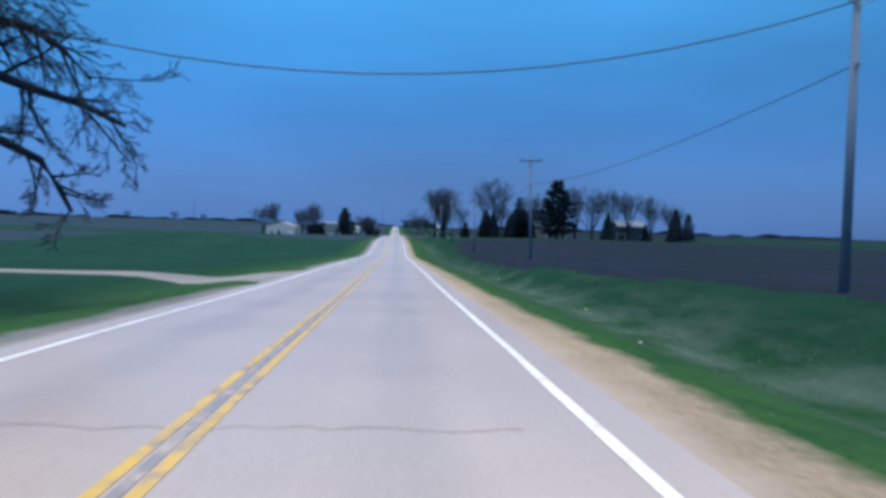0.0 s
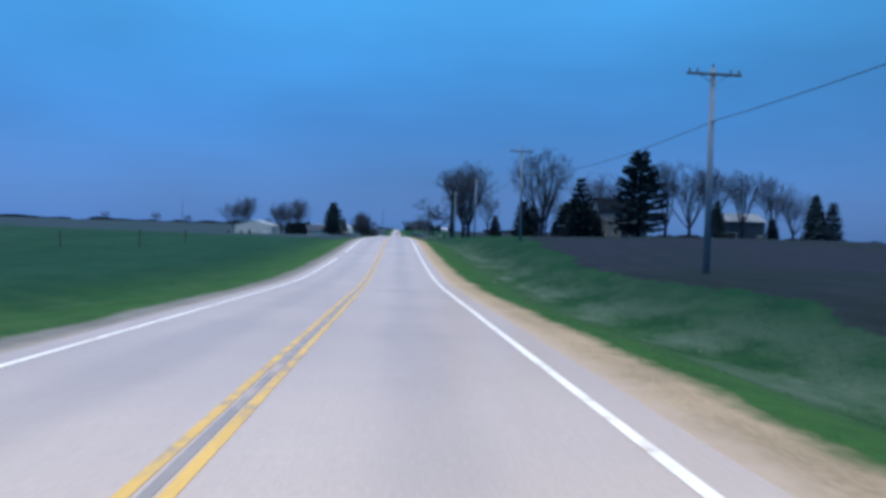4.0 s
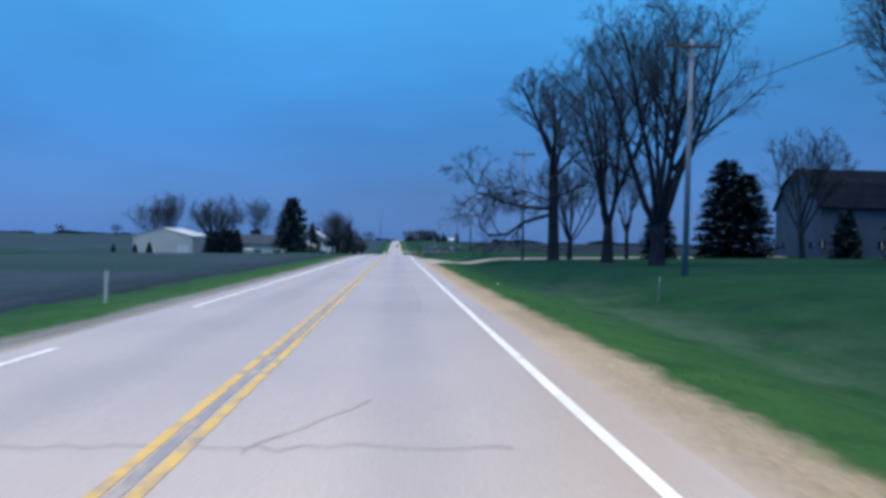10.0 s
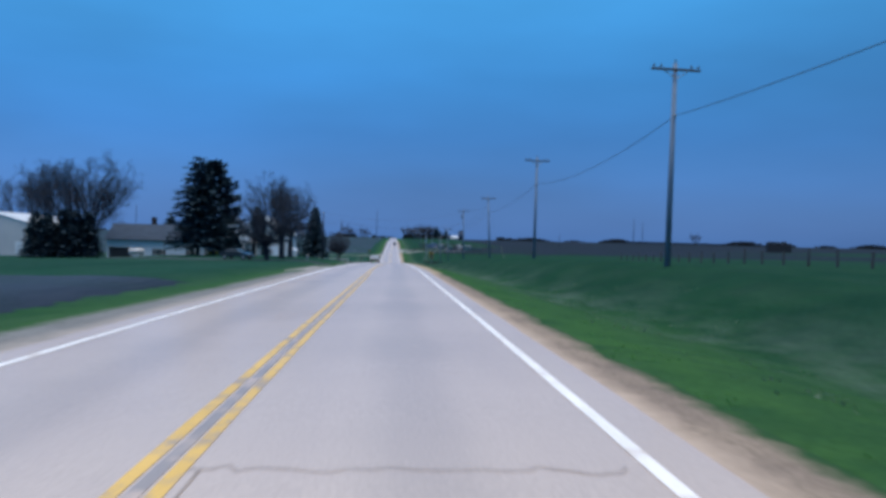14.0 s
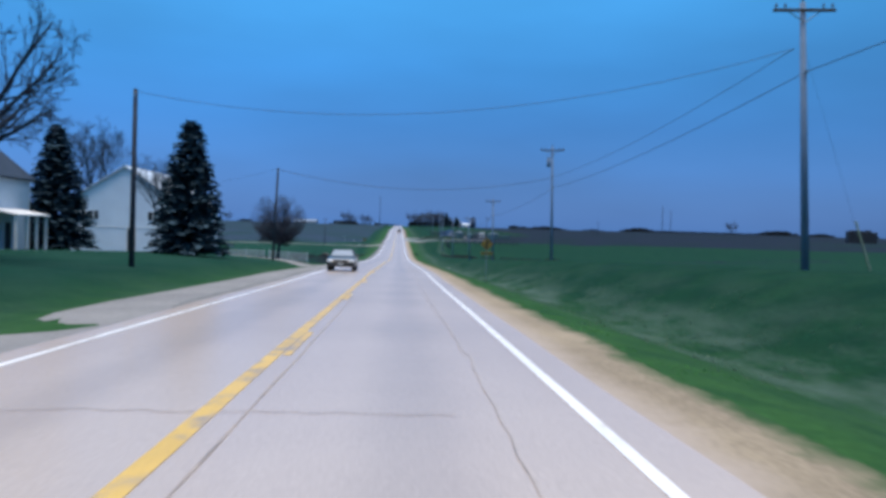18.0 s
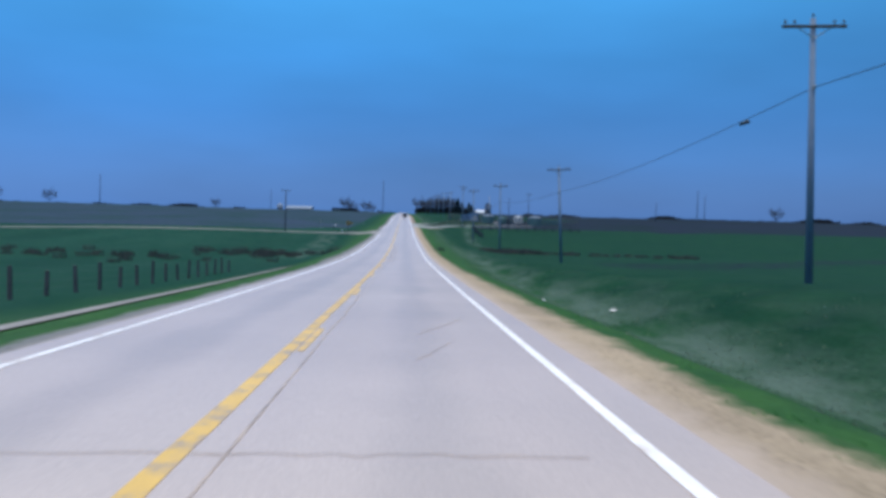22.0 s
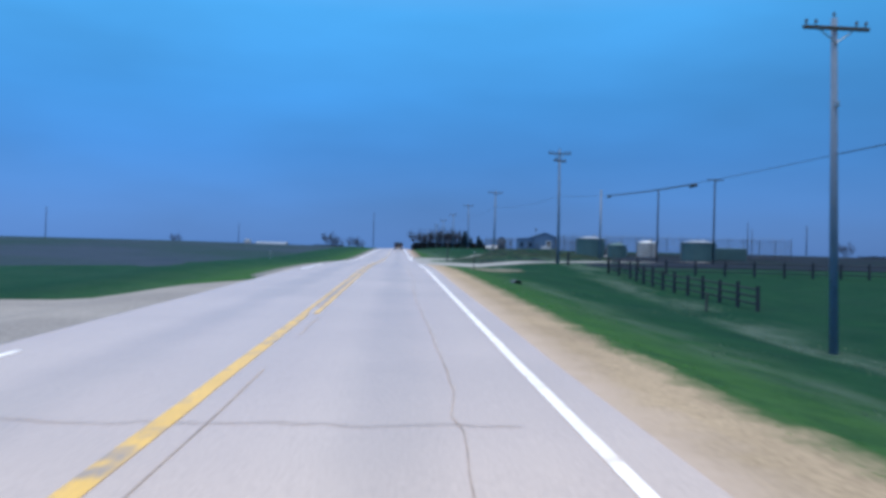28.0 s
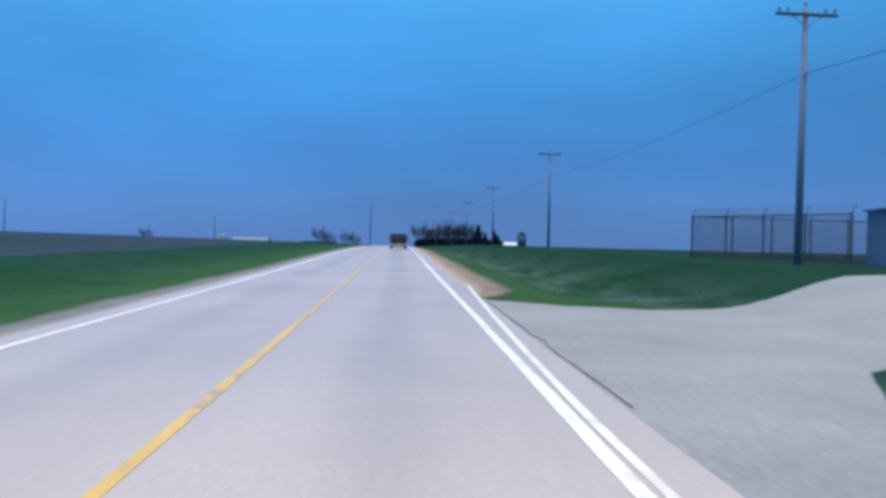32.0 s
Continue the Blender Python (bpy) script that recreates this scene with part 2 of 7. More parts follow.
M_OLDPOLE = mat("dark_old_pole_wood", (0.026, 0.033, 0.047), (0.040, 0.048, 0.064), big=0.7, amount=0.9, fine=20, grain=0.35, rough=0.9, bump=0.6, spec=0.12)
M_PALEPOLE = mat("pale_pole_wood", (0.17, 0.21, 0.26), (0.22, 0.26, 0.31), big=0.7, amount=0.9, fine=20, grain=0.3, rough=0.9, bump=0.5, spec=0.12)
M_PALEGUARD = mat("pale_plastic_guard", (0.26, 0.30, 0.20), (0.20, 0.24, 0.17), big=2, fine=15, grain=0.1, rough=0.6, bump=0)
M_ARM = mat("dark_crossarm_wood", (0.07, 0.06, 0.055), (0.11, 0.10, 0.09), big=1.0, fine=18, grain=0.3, spec=0.12)
M_CABLE = mat("black_cable", (0.02, 0.02, 0.022), fine=8, grain=0.1, rough=0.5, bump=0)
M_STEEL = mat("galvanised_steel", (0.38, 0.39, 0.40), (0.28, 0.29, 0.30), big=2.0, fine=30, grain=0.12, rough=0.45, metal=0.8, bump=0.1)
M_DARKSTEEL = mat("dull_fence_steel", (0.075, 0.08, 0.085), (0.05, 0.054, 0.058), big=2.0, fine=30, grain=0.12, rough=0.6, metal=0.4, bump=0.1)
# The bluish veil over the trees is mixed into bark and twig colours.
M_BARK = mat("veiled_blue_bark", (0.011, 0.018, 0.031), (0.018, 0.027, 0.043), big=0.8, amount=0.9, fine=9, grain=0.4, rough=0.95, bump=0.9, spec=0.12)
M_TWIG = mat("veiled_bare_twigs", (0.028, 0.036, 0.053), (0.042, 0.052, 0.072), big=0.5, fine=5, grain=0.2, rough=0.95, bump=0, spec=0.12)
# The round tree's own pale twigs; on far trees they stand for haze.
M_SOFTTWIG = mat("pale_twigs_far_haze", (0.048, 0.052, 0.070), (0.066, 0.070, 0.090), big=0.5, fine=5, grain=0.2, rough=0.95, bump=0, spec=0.1)
# Blue-grey is mixed in so the woods carry distance haze in their colour.
M_FARWOOD = mat("hazed_far_woods", (0.026, 0.029, 0.033), (0.036, 0.040, 0.044), big=0.05, amount=0.8, fine=0.5, grain=0.2, rough=0.95, bump=0, spec=0.05)
# Needles raised and blued: veiling glare is put into their colour.
M_NEEDLE = mat("glare_lifted_needles", (0.034, 0.064, 0.086), (0.048, 0.082, 0.105), big=0.7, amount=0.9, fine=4, grain=0.35, rough=0.95, bump=0, spec=0.05)
M_BARESOIL = mat("pale_bare_soil", (0.20, 0.17, 0.15), (0.05, 0.075, 0.04), big=1.3, amount=1.0, fine=12, grain=0.45, rough=0.97, bump=0.6, spec=0.1)
M_FORSYTHIA = mat("yellow_green_shrub", (0.14, 0.15, 0.02), (0.08, 0.11, 0.02), big=0.9, amount=0.9, fine=6, grain=0.4, rough=0.9, bump=0, spec=0.05)
# Cedar foliage carries the same painted glare as the needles.
M_CEDAR = mat("glare_lifted_cedar", (0.032, 0.056, 0.076), (0.046, 0.072, 0.092), big=0.9, amount=0.9, fine=5, grain=0.35, rough=0.95, bump=0, spec=0.05)
M_SIDING = mat("white_painted_siding", (0.62, 0.69, 0.76), (0.54, 0.60, 0.67), big=0.5, amount=0.7, fine=6, grain=0.06, rough=0.7, bump=0.15)
# White paint dimmed and blued: haze and low light are in the colour.
M_CREAM = mat("haze_dimmed_siding", (0.18, 0.225, 0.29), (0.14, 0.18, 0.235), big=0.5, amount=0.7, fine=6, grain=0.07, rough=0.75, bump=0.15)
M_METALW = mat("white_sheet_metal", (0.52, 0.53, 0.54), (0.43, 0.44, 0.46), big=0.3, amount=0.6, fine=5, grain=0.05, rough=0.5, bump=0.08)
M_ROOFW = mat("bright_metal_roof", (0.74, 0.76, 0.78), (0.60, 0.62, 0.65), big=0.4, amount=0.6, fine=8, grain=0.06, rough=0.42, metal=0.3, bump=0.1)
# Near-black blue: the dim surroundings are put into this roof colour.
M_SHINGLE = mat("dim_lit_roof_shingle", (0.006, 0.010, 0.018), (0.010, 0.015, 0.025), big=0.8, amount=0.8, fine=7, grain=0.3, rough=0.95, bump=0.5, spec=0.0)
M_SHINGLEG = mat("grey_roof_shingle", (0.045, 0.066, 0.098), (0.034, 0.050, 0.076), big=0.8, amount=0.8, fine=7, grain=0.25, rough=0.95, bump=0.5, spec=0.12)
M_TRIM = mat("white_trim_paint", (0.76, 0.76, 0.75), fine=10, grain=0.05, rough=0.6, bump=0.1)
M_BRICK = mat("dark_brick", (0.040, 0.030, 0.030), (0.03, 0.025, 0.027), big=2.0, fine=14, grain=0.3, spec=0.12)
M_GLASS = mat("dark_window_glass", (0.02, 0.023, 0.028), fine=3, grain=0.1, rough=0.12, bump=0)
M_SHUTTER = mat("black_shutter_paint", (0.018, 0.018, 0.022), fine=12, grain=0.2, rough=0.6, bump=0.2)
# Wall wood darkened and blued so its colour carries the dim light.
M_BARN = mat("dim_lit_barn_wood", (0.058, 0.090, 0.145), (0.044, 0.068, 0.11), big=0.4, amount=0.9, fine=8, grain=0.3, rough=0.9, bump=0.4, spec=0.12)
M_FENCEW = mat("white_board_paint", (0.50, 0.51, 0.51), (0.38, 0.39, 0.39), big=1.0, amount=0.8, fine=12, grain=0.12, rough=0.7)
M_POST = mat("old_fence_wood", (0.055, 0.058, 0.065), (0.085, 0.088, 0.095), big=1.2, amount=0.8, fine=16, grain=0.35, rough=0.95, spec=0.12)
# Dull yellow: shade on the backlit plates is put into the colour.
M_SIGNY = mat("shaded_sign_yellow", (0.27, 0.165, 0.020), (0.22, 0.13, 0.018), big=2, fine=20, grain=0.05, rough=0.4, bump=0)
M_BLACK = mat("black_sign_ink", (0.012, 0.012, 0.012), fine=20, grain=0.1, rough=0.5, bump=0)
M_GREENBOX = mat("faded_green_metal", (0.055, 0.12, 0.125), (0.042, 0.092, 0.10), big=0.6, amount=0.7, fine=7, grain=0.1, rough=0.6, bump=0.1)
M_BLUESHED = mat("blue_grey_metal_siding", (0.080, 0.155, 0.265), (0.062, 0.122, 0.21), big=0.6, amount=0.7, fine=7, grain=0.08, rough=0.6, bump=0.1)
M_BLUEROOF = mat("blue_metal_roof", (0.050, 0.10, 0.175), (0.040, 0.080, 0.14), big=0.8, amount=0.7, fine=7, grain=0.08, rough=0.7, bump=0.1, spec=0.2)
M_TRUCK = mat("dark_maroon_car_paint", (0.014, 0.006, 0.010), (0.010, 0.005, 0.008), big=2, fine=5, grain=0.1, rough=0.5, bump=0, coat=0.1, spec=0.25)
M_NAVY = mat("dark_navy_car_paint", (0.016, 0.019, 0.028), (0.012, 0.014, 0.021), big=2, fine=5, grain=0.04, rough=0.3, bump=0, coat=0.6)
M_TYRE = mat("tyre_rubber", (0.014, 0.014, 0.014), fine=20, grain=0.2, rough=0.9)
M_CHROME = mat("dull_chrome", (0.30, 0.30, 0.31), (0.2, 0.2, 0.21), big=4, fine=10, grain=0.2, rough=0.5, metal=0.8, bump=0)
M_REDLENS = mat("red_lamp_lens", (0.07, 0.006, 0.008), fine=15, grain=0.1, rough=0.3, bump=0)
M_CLEARLENS = mat("headlamp_lens", (0.72, 0.72, 0.70), fine=15, grain=0.1, rough=0.2, bump=0)
# Pale base colour stands in for the sky's reflection on the glass.
M_WINDSCREEN = mat("sky_toned_windscreen", (0.30, 0.33, 0.37), (0.22, 0.25, 0.29), big=1.5, fine=3, grain=0.05, rough=0.08, bump=0)
M_PLASTIC = mat("black_plastic", (0.02, 0.02, 0.021), fine=15, grain=0.15, rough=0.6, bump=0.05)
M_PLATE = mat("plate_white", (0.6, 0.6, 0.58), fine=12, grain=0.05, rough=0.5, bump=0)
M_BRUSH = mat("dead_brush", (0.050, 0.058, 0.058), (0.07, 0.08, 0.074), big=1.0, amount=0.8, fine=6, grain=0.3, rough=0.95, bump=0, spec=0.12)
# Overbright blades: their colour makes up for top light that upright faces miss.
M_DRYGRASS = mat("pale_dry_grass", (0.15, 0.20, 0.14), (0.12, 0.175, 0.11), big=0.8, amount=0.9, fine=6, grain=0.3, rough=0.95, bump=0, spec=0.12)
M_BANKGRASS = mat("dull_bank_grass", (0.085, 0.125, 0.085), (0.12, 0.145, 0.11), big=0.8, amount=0.9, fine=6, grain=0.3, rough=0.95, bump=0, spec=0.1)
M_GRASSB = mat("spring_grass_blades", (0.07, 0.21, 0.055), (0.09, 0.24, 0.065), big=0.6, amount=0.9, fine=4, grain=0.3, rough=0.8, bump=0, spec=0.12)
M_LITTER = mat("white_litter", (0.72, 0.72, 0.72), fine=20, grain=0.1, rough=0.6, bump=0.1)


# ---------------------------------------------------------------- mesh helpers
def link_mesh(name, verts, faces, material, parent=None, label="", smooth=False):
    me = bpy.data.meshes.new(name)
    me.from_pydata([tuple(v) for v in verts], [], faces)
    me.materials.append(material)
    if smooth:
        me.shade_smooth()
    ob = new(name, me)
    if parent:
        ob.parent = parent
    if label:
        ob["label"] = label
    return ob


def part(name, bm, material, parent=None, label="", smooth=False):
    me = bpy.data.meshes.new(name)
    bm.to_mesh(me)
    bm.free()
    me.materials.append(material)
    if smooth:
        me.shade_smooth()
    ob = new(name, me)
    if parent:
        ob.parent = parent
    if label:
        ob["label"] = label
    return ob


def thing(name, m, label, category, group="", kind=""):
    e = new(name)
    e.empty_display_size = 0.2
    e.matrix_basis = m
    return tagged(e, label, category, group, kind)


def box_bm(x0, x1, y0, y1, z0, z1, bevel=0.0, bm=None):
    bm = bm or bmesh.new()
    r = bmesh.ops.create_cube(bm, size=1.0)
    vs = r["verts"]
    for v in vs:
        v.co = ((x0 + x1) / 2 + v.co.x * (x1 - x0), (y0 + y1) / 2 + v.co.y * (y1 - y0), (z0 + z1) / 2 + v.co.z * (z1 - z0))
    if bevel:
        es = list({e for v in vs for e in v.link_edges})
        bmesh.ops.bevel(bm, geom=es, offset=bevel, segments=1, affect='EDGES')
    return bm


def rod_bm(p0, p1, r0, r1=None, n=8, bm=None):
    """A tapered rod from p0 to p1."""
    bm = bm or bmesh.new()
    p0, p1 = Vector(p0), Vector(p1)
    d = p1 - p0
    r = bmesh.ops.create_cone(bm, cap_ends=True, segments=n, radius1=r0, radius2=r0 if r1 is None else r1, depth=d.length)
    q = d.to_track_quat('Z', 'Y').to_matrix().to_4x4()
    bmesh.ops.transform(bm, matrix=Matrix.Translation((p0 + p1) / 2) @ q, verts=r["verts"])
    return bm


def prism_bm(profile, axis, a, b, bevel=0.0):
    """A closed outline, extruded along an axis from a to b. The outline is in the two other axes' order."""
    bm = bmesh.new()

    def place(u, v, w):
        return {"x": (w, u, v), "y": (u, w, v), "z": (u, v, w)}[axis]
    lo = [bm.verts.new(place(u, v, a)) for u, v in profile]
    hi = [bm.verts.new(place(u, v, b)) for u, v in profile]
    n = len(profile)
    bm.faces.new(lo)
    bm.faces.new(hi[::-1])
    for i in range(n):
        bm.faces.new((lo[i], hi[i], hi[(i + 1) % n], lo[(i + 1) % n]))
    bmesh.ops.recalc_face_normals(bm, faces=bm.faces)
    if bevel:
        bmesh.ops.bevel(bm, geom=list(bm.edges), offset=bevel, segments=2, affect='EDGES')
    return bm


class Tubes:
    """Gathers many tapered tubes for one mesh."""

    def __init__(self):
        self.v, self.f = [], []

    def run(self, pts, radii, n):
        base, rings = len(self.v), len(pts)
        for i, p in enumerate(pts):
            d = (pts[min(i + 1, rings - 1)] - pts[max(i - 1, 0)])
            if d.length < 1e-6:
                d = Vector((0, 0, 1))
            d.normalize()
            a = d.orthogonal().normalized()
            b = d.cross(a)
            for k in range(n):
                ang = 2 * math.pi * k / n
                self.v.append(p + (a * math.cos(ang) + b * math.sin(ang)) * radii[i])
        for i in range(rings - 1):
            for k in range(n):
                k2 = (k + 1) % n
                self.f.append((base + i * n + k, base + i * n + k2, base + (i + 1) * n + k2, base + (i + 1) * n + k))
        self.f.append(tuple(base + (rings - 1) * n + k for k in range(n)))

    def mesh(self, name, material, smooth=True):
        me = bpy.data.meshes.new(name)
        me.from_pydata([tuple(v) for v in self.v], [], self.f)
        me.materials.append(material)
        if smooth:
            me.shade_smooth()
        return me


# ---------------------------------------------------------------- the lie of the land
ROAD_Y = [-80] + [r[2] for r in PATH] + [814, 841, 873, 905, 1000, 1274, 1500, 2500, 6000]
ROAD_Z = [2.0] + [r[3] - 1.56 for r in PATH] + [-7.75, -7.0, -6.25, -5.65, -4.4, -1.5, -1.2, -4, -6]
_fy = np.arange(-80, 6000, 2.0)
_k = np.hanning(13)
_k /= _k.sum()
_fz = np.convolve(np.pad(np.interp(_fy, ROAD_Y, ROAD_Z), 6, mode="edge"), _k, mode="valid")
WHITE_L, YELLOW, WHITE_R = -4.85, -1.67, 1.80
EDGE_L, EDGE_R = -5.35, 2.35


def road_z(y):
    return float(np.interp(y, _fy, _fz))


_broad = np.convolve(np.pad(_fz, 60, mode="edge"), np.hanning(121) / np.hanning(121).sum(), mode="valid")
# rise of the land over the road at the pole line, at the near fields and far off, along the road
RIGHT_Y = [-80, 20, 80, 177, 230, 330, 382, 470, 520, 568, 620, 666, 709, 735, 763, 782, 801, 809, 862, 1000, 1300]
RIGHT_14 = [0.7, 0.7, 0.9, 1.4, 0.7, 0.3, 1.2, 1.2, 1.0, 0.55, -0.5, -1.4, -1.85, -1.2, 0.3, 0.55, 0.8, 0.9, 0.8, 0.6, 0.5]
RIGHT_60 = [1.2, 1.2, 1.5, 2.0, 1.8, 1.2, 1.2, 0.9, 0.6, 0.0, -0.9, -1.5, -1.3, -0.8, 0.5, 0.7, 0.92, 1.0, 0.8, 0.6, 0.5]
RIGHT_D = [0.9, 0.9, 0.9, 0.8, 0.7, 0.3, 0.6, 0.8, 1.0, 1.2, 1.1, 0.8, 0.5, 0.5, 0.02, 0.02, 0.05, 0.6, 0.8, 0.8, 0.8]
LEFT_Y = [-80, 20, 60, 133, 220, 330, 420, 470, 520, 560, 620, 660, 700, 800, 900, 1000, 1300]
LEFT_12 = [0.4, 0.0, 0.25, 0.4, 0.0, 0.0, 0.1, 0.35, 0.2, -0.5, -1.6, -1.9, -0.3, 0.6, 0.5, 0.3, 0.3]
LEFT_60 = [0.2, -0.1, 0.25, 0.8, 0.0, -0.3, -0.6, -0.4, -0.2, -0.5, -1.2, -0.9, 0.5, 1.0, 1.0, 0.8, 0.4]


def land(x, y):
    """Height of the ground at x, y."""
    rz = float(np.interp(y, _fy, _fz))
    far = float(np.interp(y, _fy, _broad))
    if EDGE_L - 1.2 <= x <= EDGE_R + 1.05:
        return rz - 0.07
    if x > 0:
        d = x - (EDGE_R + 1.05)
        a, b = float(np.interp(y, RIGHT_Y, RIGHT_14)), float(np.interp(y, RIGHT_Y, RIGHT_60))
        dip = float(np.interp(y, RIGHT_Y, RIGHT_D))
        z = np.interp(d, [0, 0.9, 3.6, 5.2, 10.2, 50, 200, 600], [0, 0, 0, 0, 1, 1, 1, 1])
        fill = min(max(-a, 0.0), 1.0)
        z = (3 * z * z - 2 * z ** 3) * (1 - fill) + float(np.interp(d, [0.8, 11.0], [0, 1])) * fill
        ditch = -dip * (1 - 0.75 * fill) * math.exp(-((d - 4.2) / 2.3) ** 2) * min(1, d / 1.2)
        near = rz - 0.07 + a * z + ditch + (b - a) * float(np.interp(d, [10, 50], [0, 1]))
    else:
        d = (EDGE_L - 1.2) - x
        a, b = float(np.interp(y, LEFT_Y, LEFT_12)), float(np.interp(y, LEFT_Y, LEFT_60))
        z = float(np.interp(d, [0, 6.5], [0, 1]))
        near = rz - 0.07 + a * (3 * z * z - 2 * z ** 3) - 0.25 * math.exp(-((d - 2.6) / 1.5) ** 2) * min(1, d) \
            + (b - a) * float(np.interp(d, [7, 50], [0, 1]))
        # the lawn of the white houses stands a little higher
        near += 0.72 * float(np.interp(x, [-44, -37, -19, -9.5], [0, 1, 1, 0])) * float(np.interp(y, [448, 478, 530, 552], [0, 1, 1, 0]))
        far += float(np.interp(y, [0, 400, 650, 800, 1000, 1400], [1.5, 0.0, 1.5, 2.0, 1.4, 0.6])) * float(np.interp(d, [40, 300], [0, 1]))
    if 4.6 < x < 32 and 758 < y < 802:
        # mound between the two yard entrances
        near += float(np.interp(x, [4.6, 8.5, 13, 21, 27, 31], [0, 0.6, 1.25, 1.25, 0.27, 0])) * math.exp(-((y - 779 - 0.7 * (x - 11)) / 4.8) ** 2)
    if 6 < x < 60 and 322 < y < 352:
        # behind the first trees the ground under the drive is lowered to fit the camera's view
        near -= 0.22 * float(np.interp(x, [9, 14, 40, 60], [0, 1, 1, 0])) * math.exp(-((y - 336.5 - 0.2 * (x - 10)) / 5.0) ** 2)
    k = float(np.interp(d, [60, 260], [0, 1]))
    roll = 0.5 * noise.noise((x * 0.008, y * 0.008, 1.7)) * min(1, d / 60) + 0.05 * noise.noise((x * 0.25, y * 0.25, 4.0)) * min(1, d / 4)
    return near * (1 - k) + (far + 0.6) * k + roll + 3.0 * float(np.interp(d, [600, 2400], [0, 1]))


GX = [-3000, -2000, -1300, -800, -500, -350, -250, -180, -130, -95, -75, -60, -48, -39, -32, -27, -23, -20, -17.5, -15.5, -13.8, -12.4,
      -11.2, -10.2, -9.3, -8.6, -8.0, -7.5, -7.0, -6.55, -6.0, -3, 0, 2, 3.4, 3.8, 4.3, 4.9, 5.5, 6.2, 6.9, 7.6, 8.3, 9.1, 10, 11, 12, 13.2, 14.5,
      16, 18, 20.5, 23.5, 27, 31, 36, 42, 50, 60, 75, 95, 130, 180, 250, 350, 500, 800, 1300, 2000, 3000]
GY = list(np.arange(-60, 960, 3.0)) + [960, 985, 1015, 1050, 1100, 1160, 1230, 1300, 1400, 1550, 1750, 2000, 2400, 2900, 3500, 4200]
GZ = np.array([[land(x, y) for x in GX] for y in GY])


def ground_z(x, y):
    """Height of the ground sheet itself."""
    i = min(max(int(np.searchsorted(GX, x)) - 1, 0), len(GX) - 2)
    j = min(max(int(np.searchsorted(GY, y)) - 1, 0), len(GY) - 2)
    u, v = (x - GX[i]) / (GX[i + 1] - GX[i]), (y - GY[j]) / (GY[j + 1] - GY[j])
    return float((GZ[j, i] * (1 - u) + GZ[j, i + 1] * u) * (1 - v) + (GZ[j + 1, i] * (1 - u) + GZ[j + 1, i + 1] * u) * v)


def soil_at(x, y):
    """Where the fields are ploughed: 1, grass: 0."""
    if x > 0:
        edge = float(np.interp(y, [-60, 20, 60, 110, 150, 190, 205, 212], [13, 12.5, 11, 10.8, 12, 15, 22, 90]))
        if y < 212:
            return 1.0 if x > edge else 0.0
        if 6.5 < x < 30 and 766 < y < 795:
            return float(np.interp(x, [6.5, 10], [0.2, 0.42]))
        if x > 19 and 757 < y < 835:
            return 0.8
        if x > 60 and y > 752 + 0.56 * (x - 77):
            return 0.85
        if 352 < y < 590 and x > 95:
            return 0.75
        band = y - (606 + 0.95 * (x - 22) if x < 60 else 642 + 0.4 * (x - 60))
        return 0.52 if x > 20 and 0 < band < 18 else 0.0
    if y < 205:
        return 1.0 if x < -70 else 0.0
    if 205 < y < 418:
        return 1.0 if -46 < x < -9.6 and y < 383 else (0.1 if x > -60 else 0.35)
    if x < np.interp(y, [712, 730, 960], [-26, -12.5, -12.5]) and y > 712 + 0.41 * min(x + 38, 0):
        return 0.85
    return 0.0


def warm_verge_at(x, y):
    """The mown verge close to the road: lighter, yellower green, partly warm light put into colour."""
    if 766 < y < 797 and x > 5.5:
        return 0.0
    if x > 0:
        return float(np.interp(x, [2, 3.2, 5.5, 9.5], [1, 1, 0.85, 0.15])) if not 280 < y < 352 else float(np.interp(x, [3.2, 4.8, 7, 10], [1, 0.6, 0.12, 0.0]))
    return float(np.interp(-x, [6, 9, 12], [1, 0.7, 0.0]))


def dry_at(x, y):
    """How much pale dead grass stands there: the ditch bottoms, mostly."""
    if 767 < y < 800 and 5 < x < 34:
        return float(np.interp(x, [5, 8, 12], [0.1, 0.45, 0.5]))
    if 655 < y < 765 and x > 0:
        toe = 14.2 + max(0.0, (y - 700) * 0.058)
        bare = 1.4 * math.exp(-((x - 8.4) ** 2 + (y - 749.5) ** 2) / 5.0)
        return max(math.exp(-((x - toe) / 0.9) ** 2), 0.45 * math.exp(-((x - 7.5) / 1.5) ** 2) if y < 730 else 0.0, bare, 0.05)
    if 3.4 < x < 14:
        return float(np.interp(x, [3.6, 6.0, 7.8, 9.6, 12], [0.0, 0.12, 0.85, 0.25, 0.06])) * (0.12 if 288 < y < 352 else 0.5 if 215 < y <= 288 else 0.7 if 352 <= y < 455 else 1.0)
    if -19 < x < -11 and 636 < y < 700:
        return 0.85 * math.exp(-((x + 14.6) / 1.3) ** 2)
    if -10 < x < -6:
        return 0.12
    return 0.07
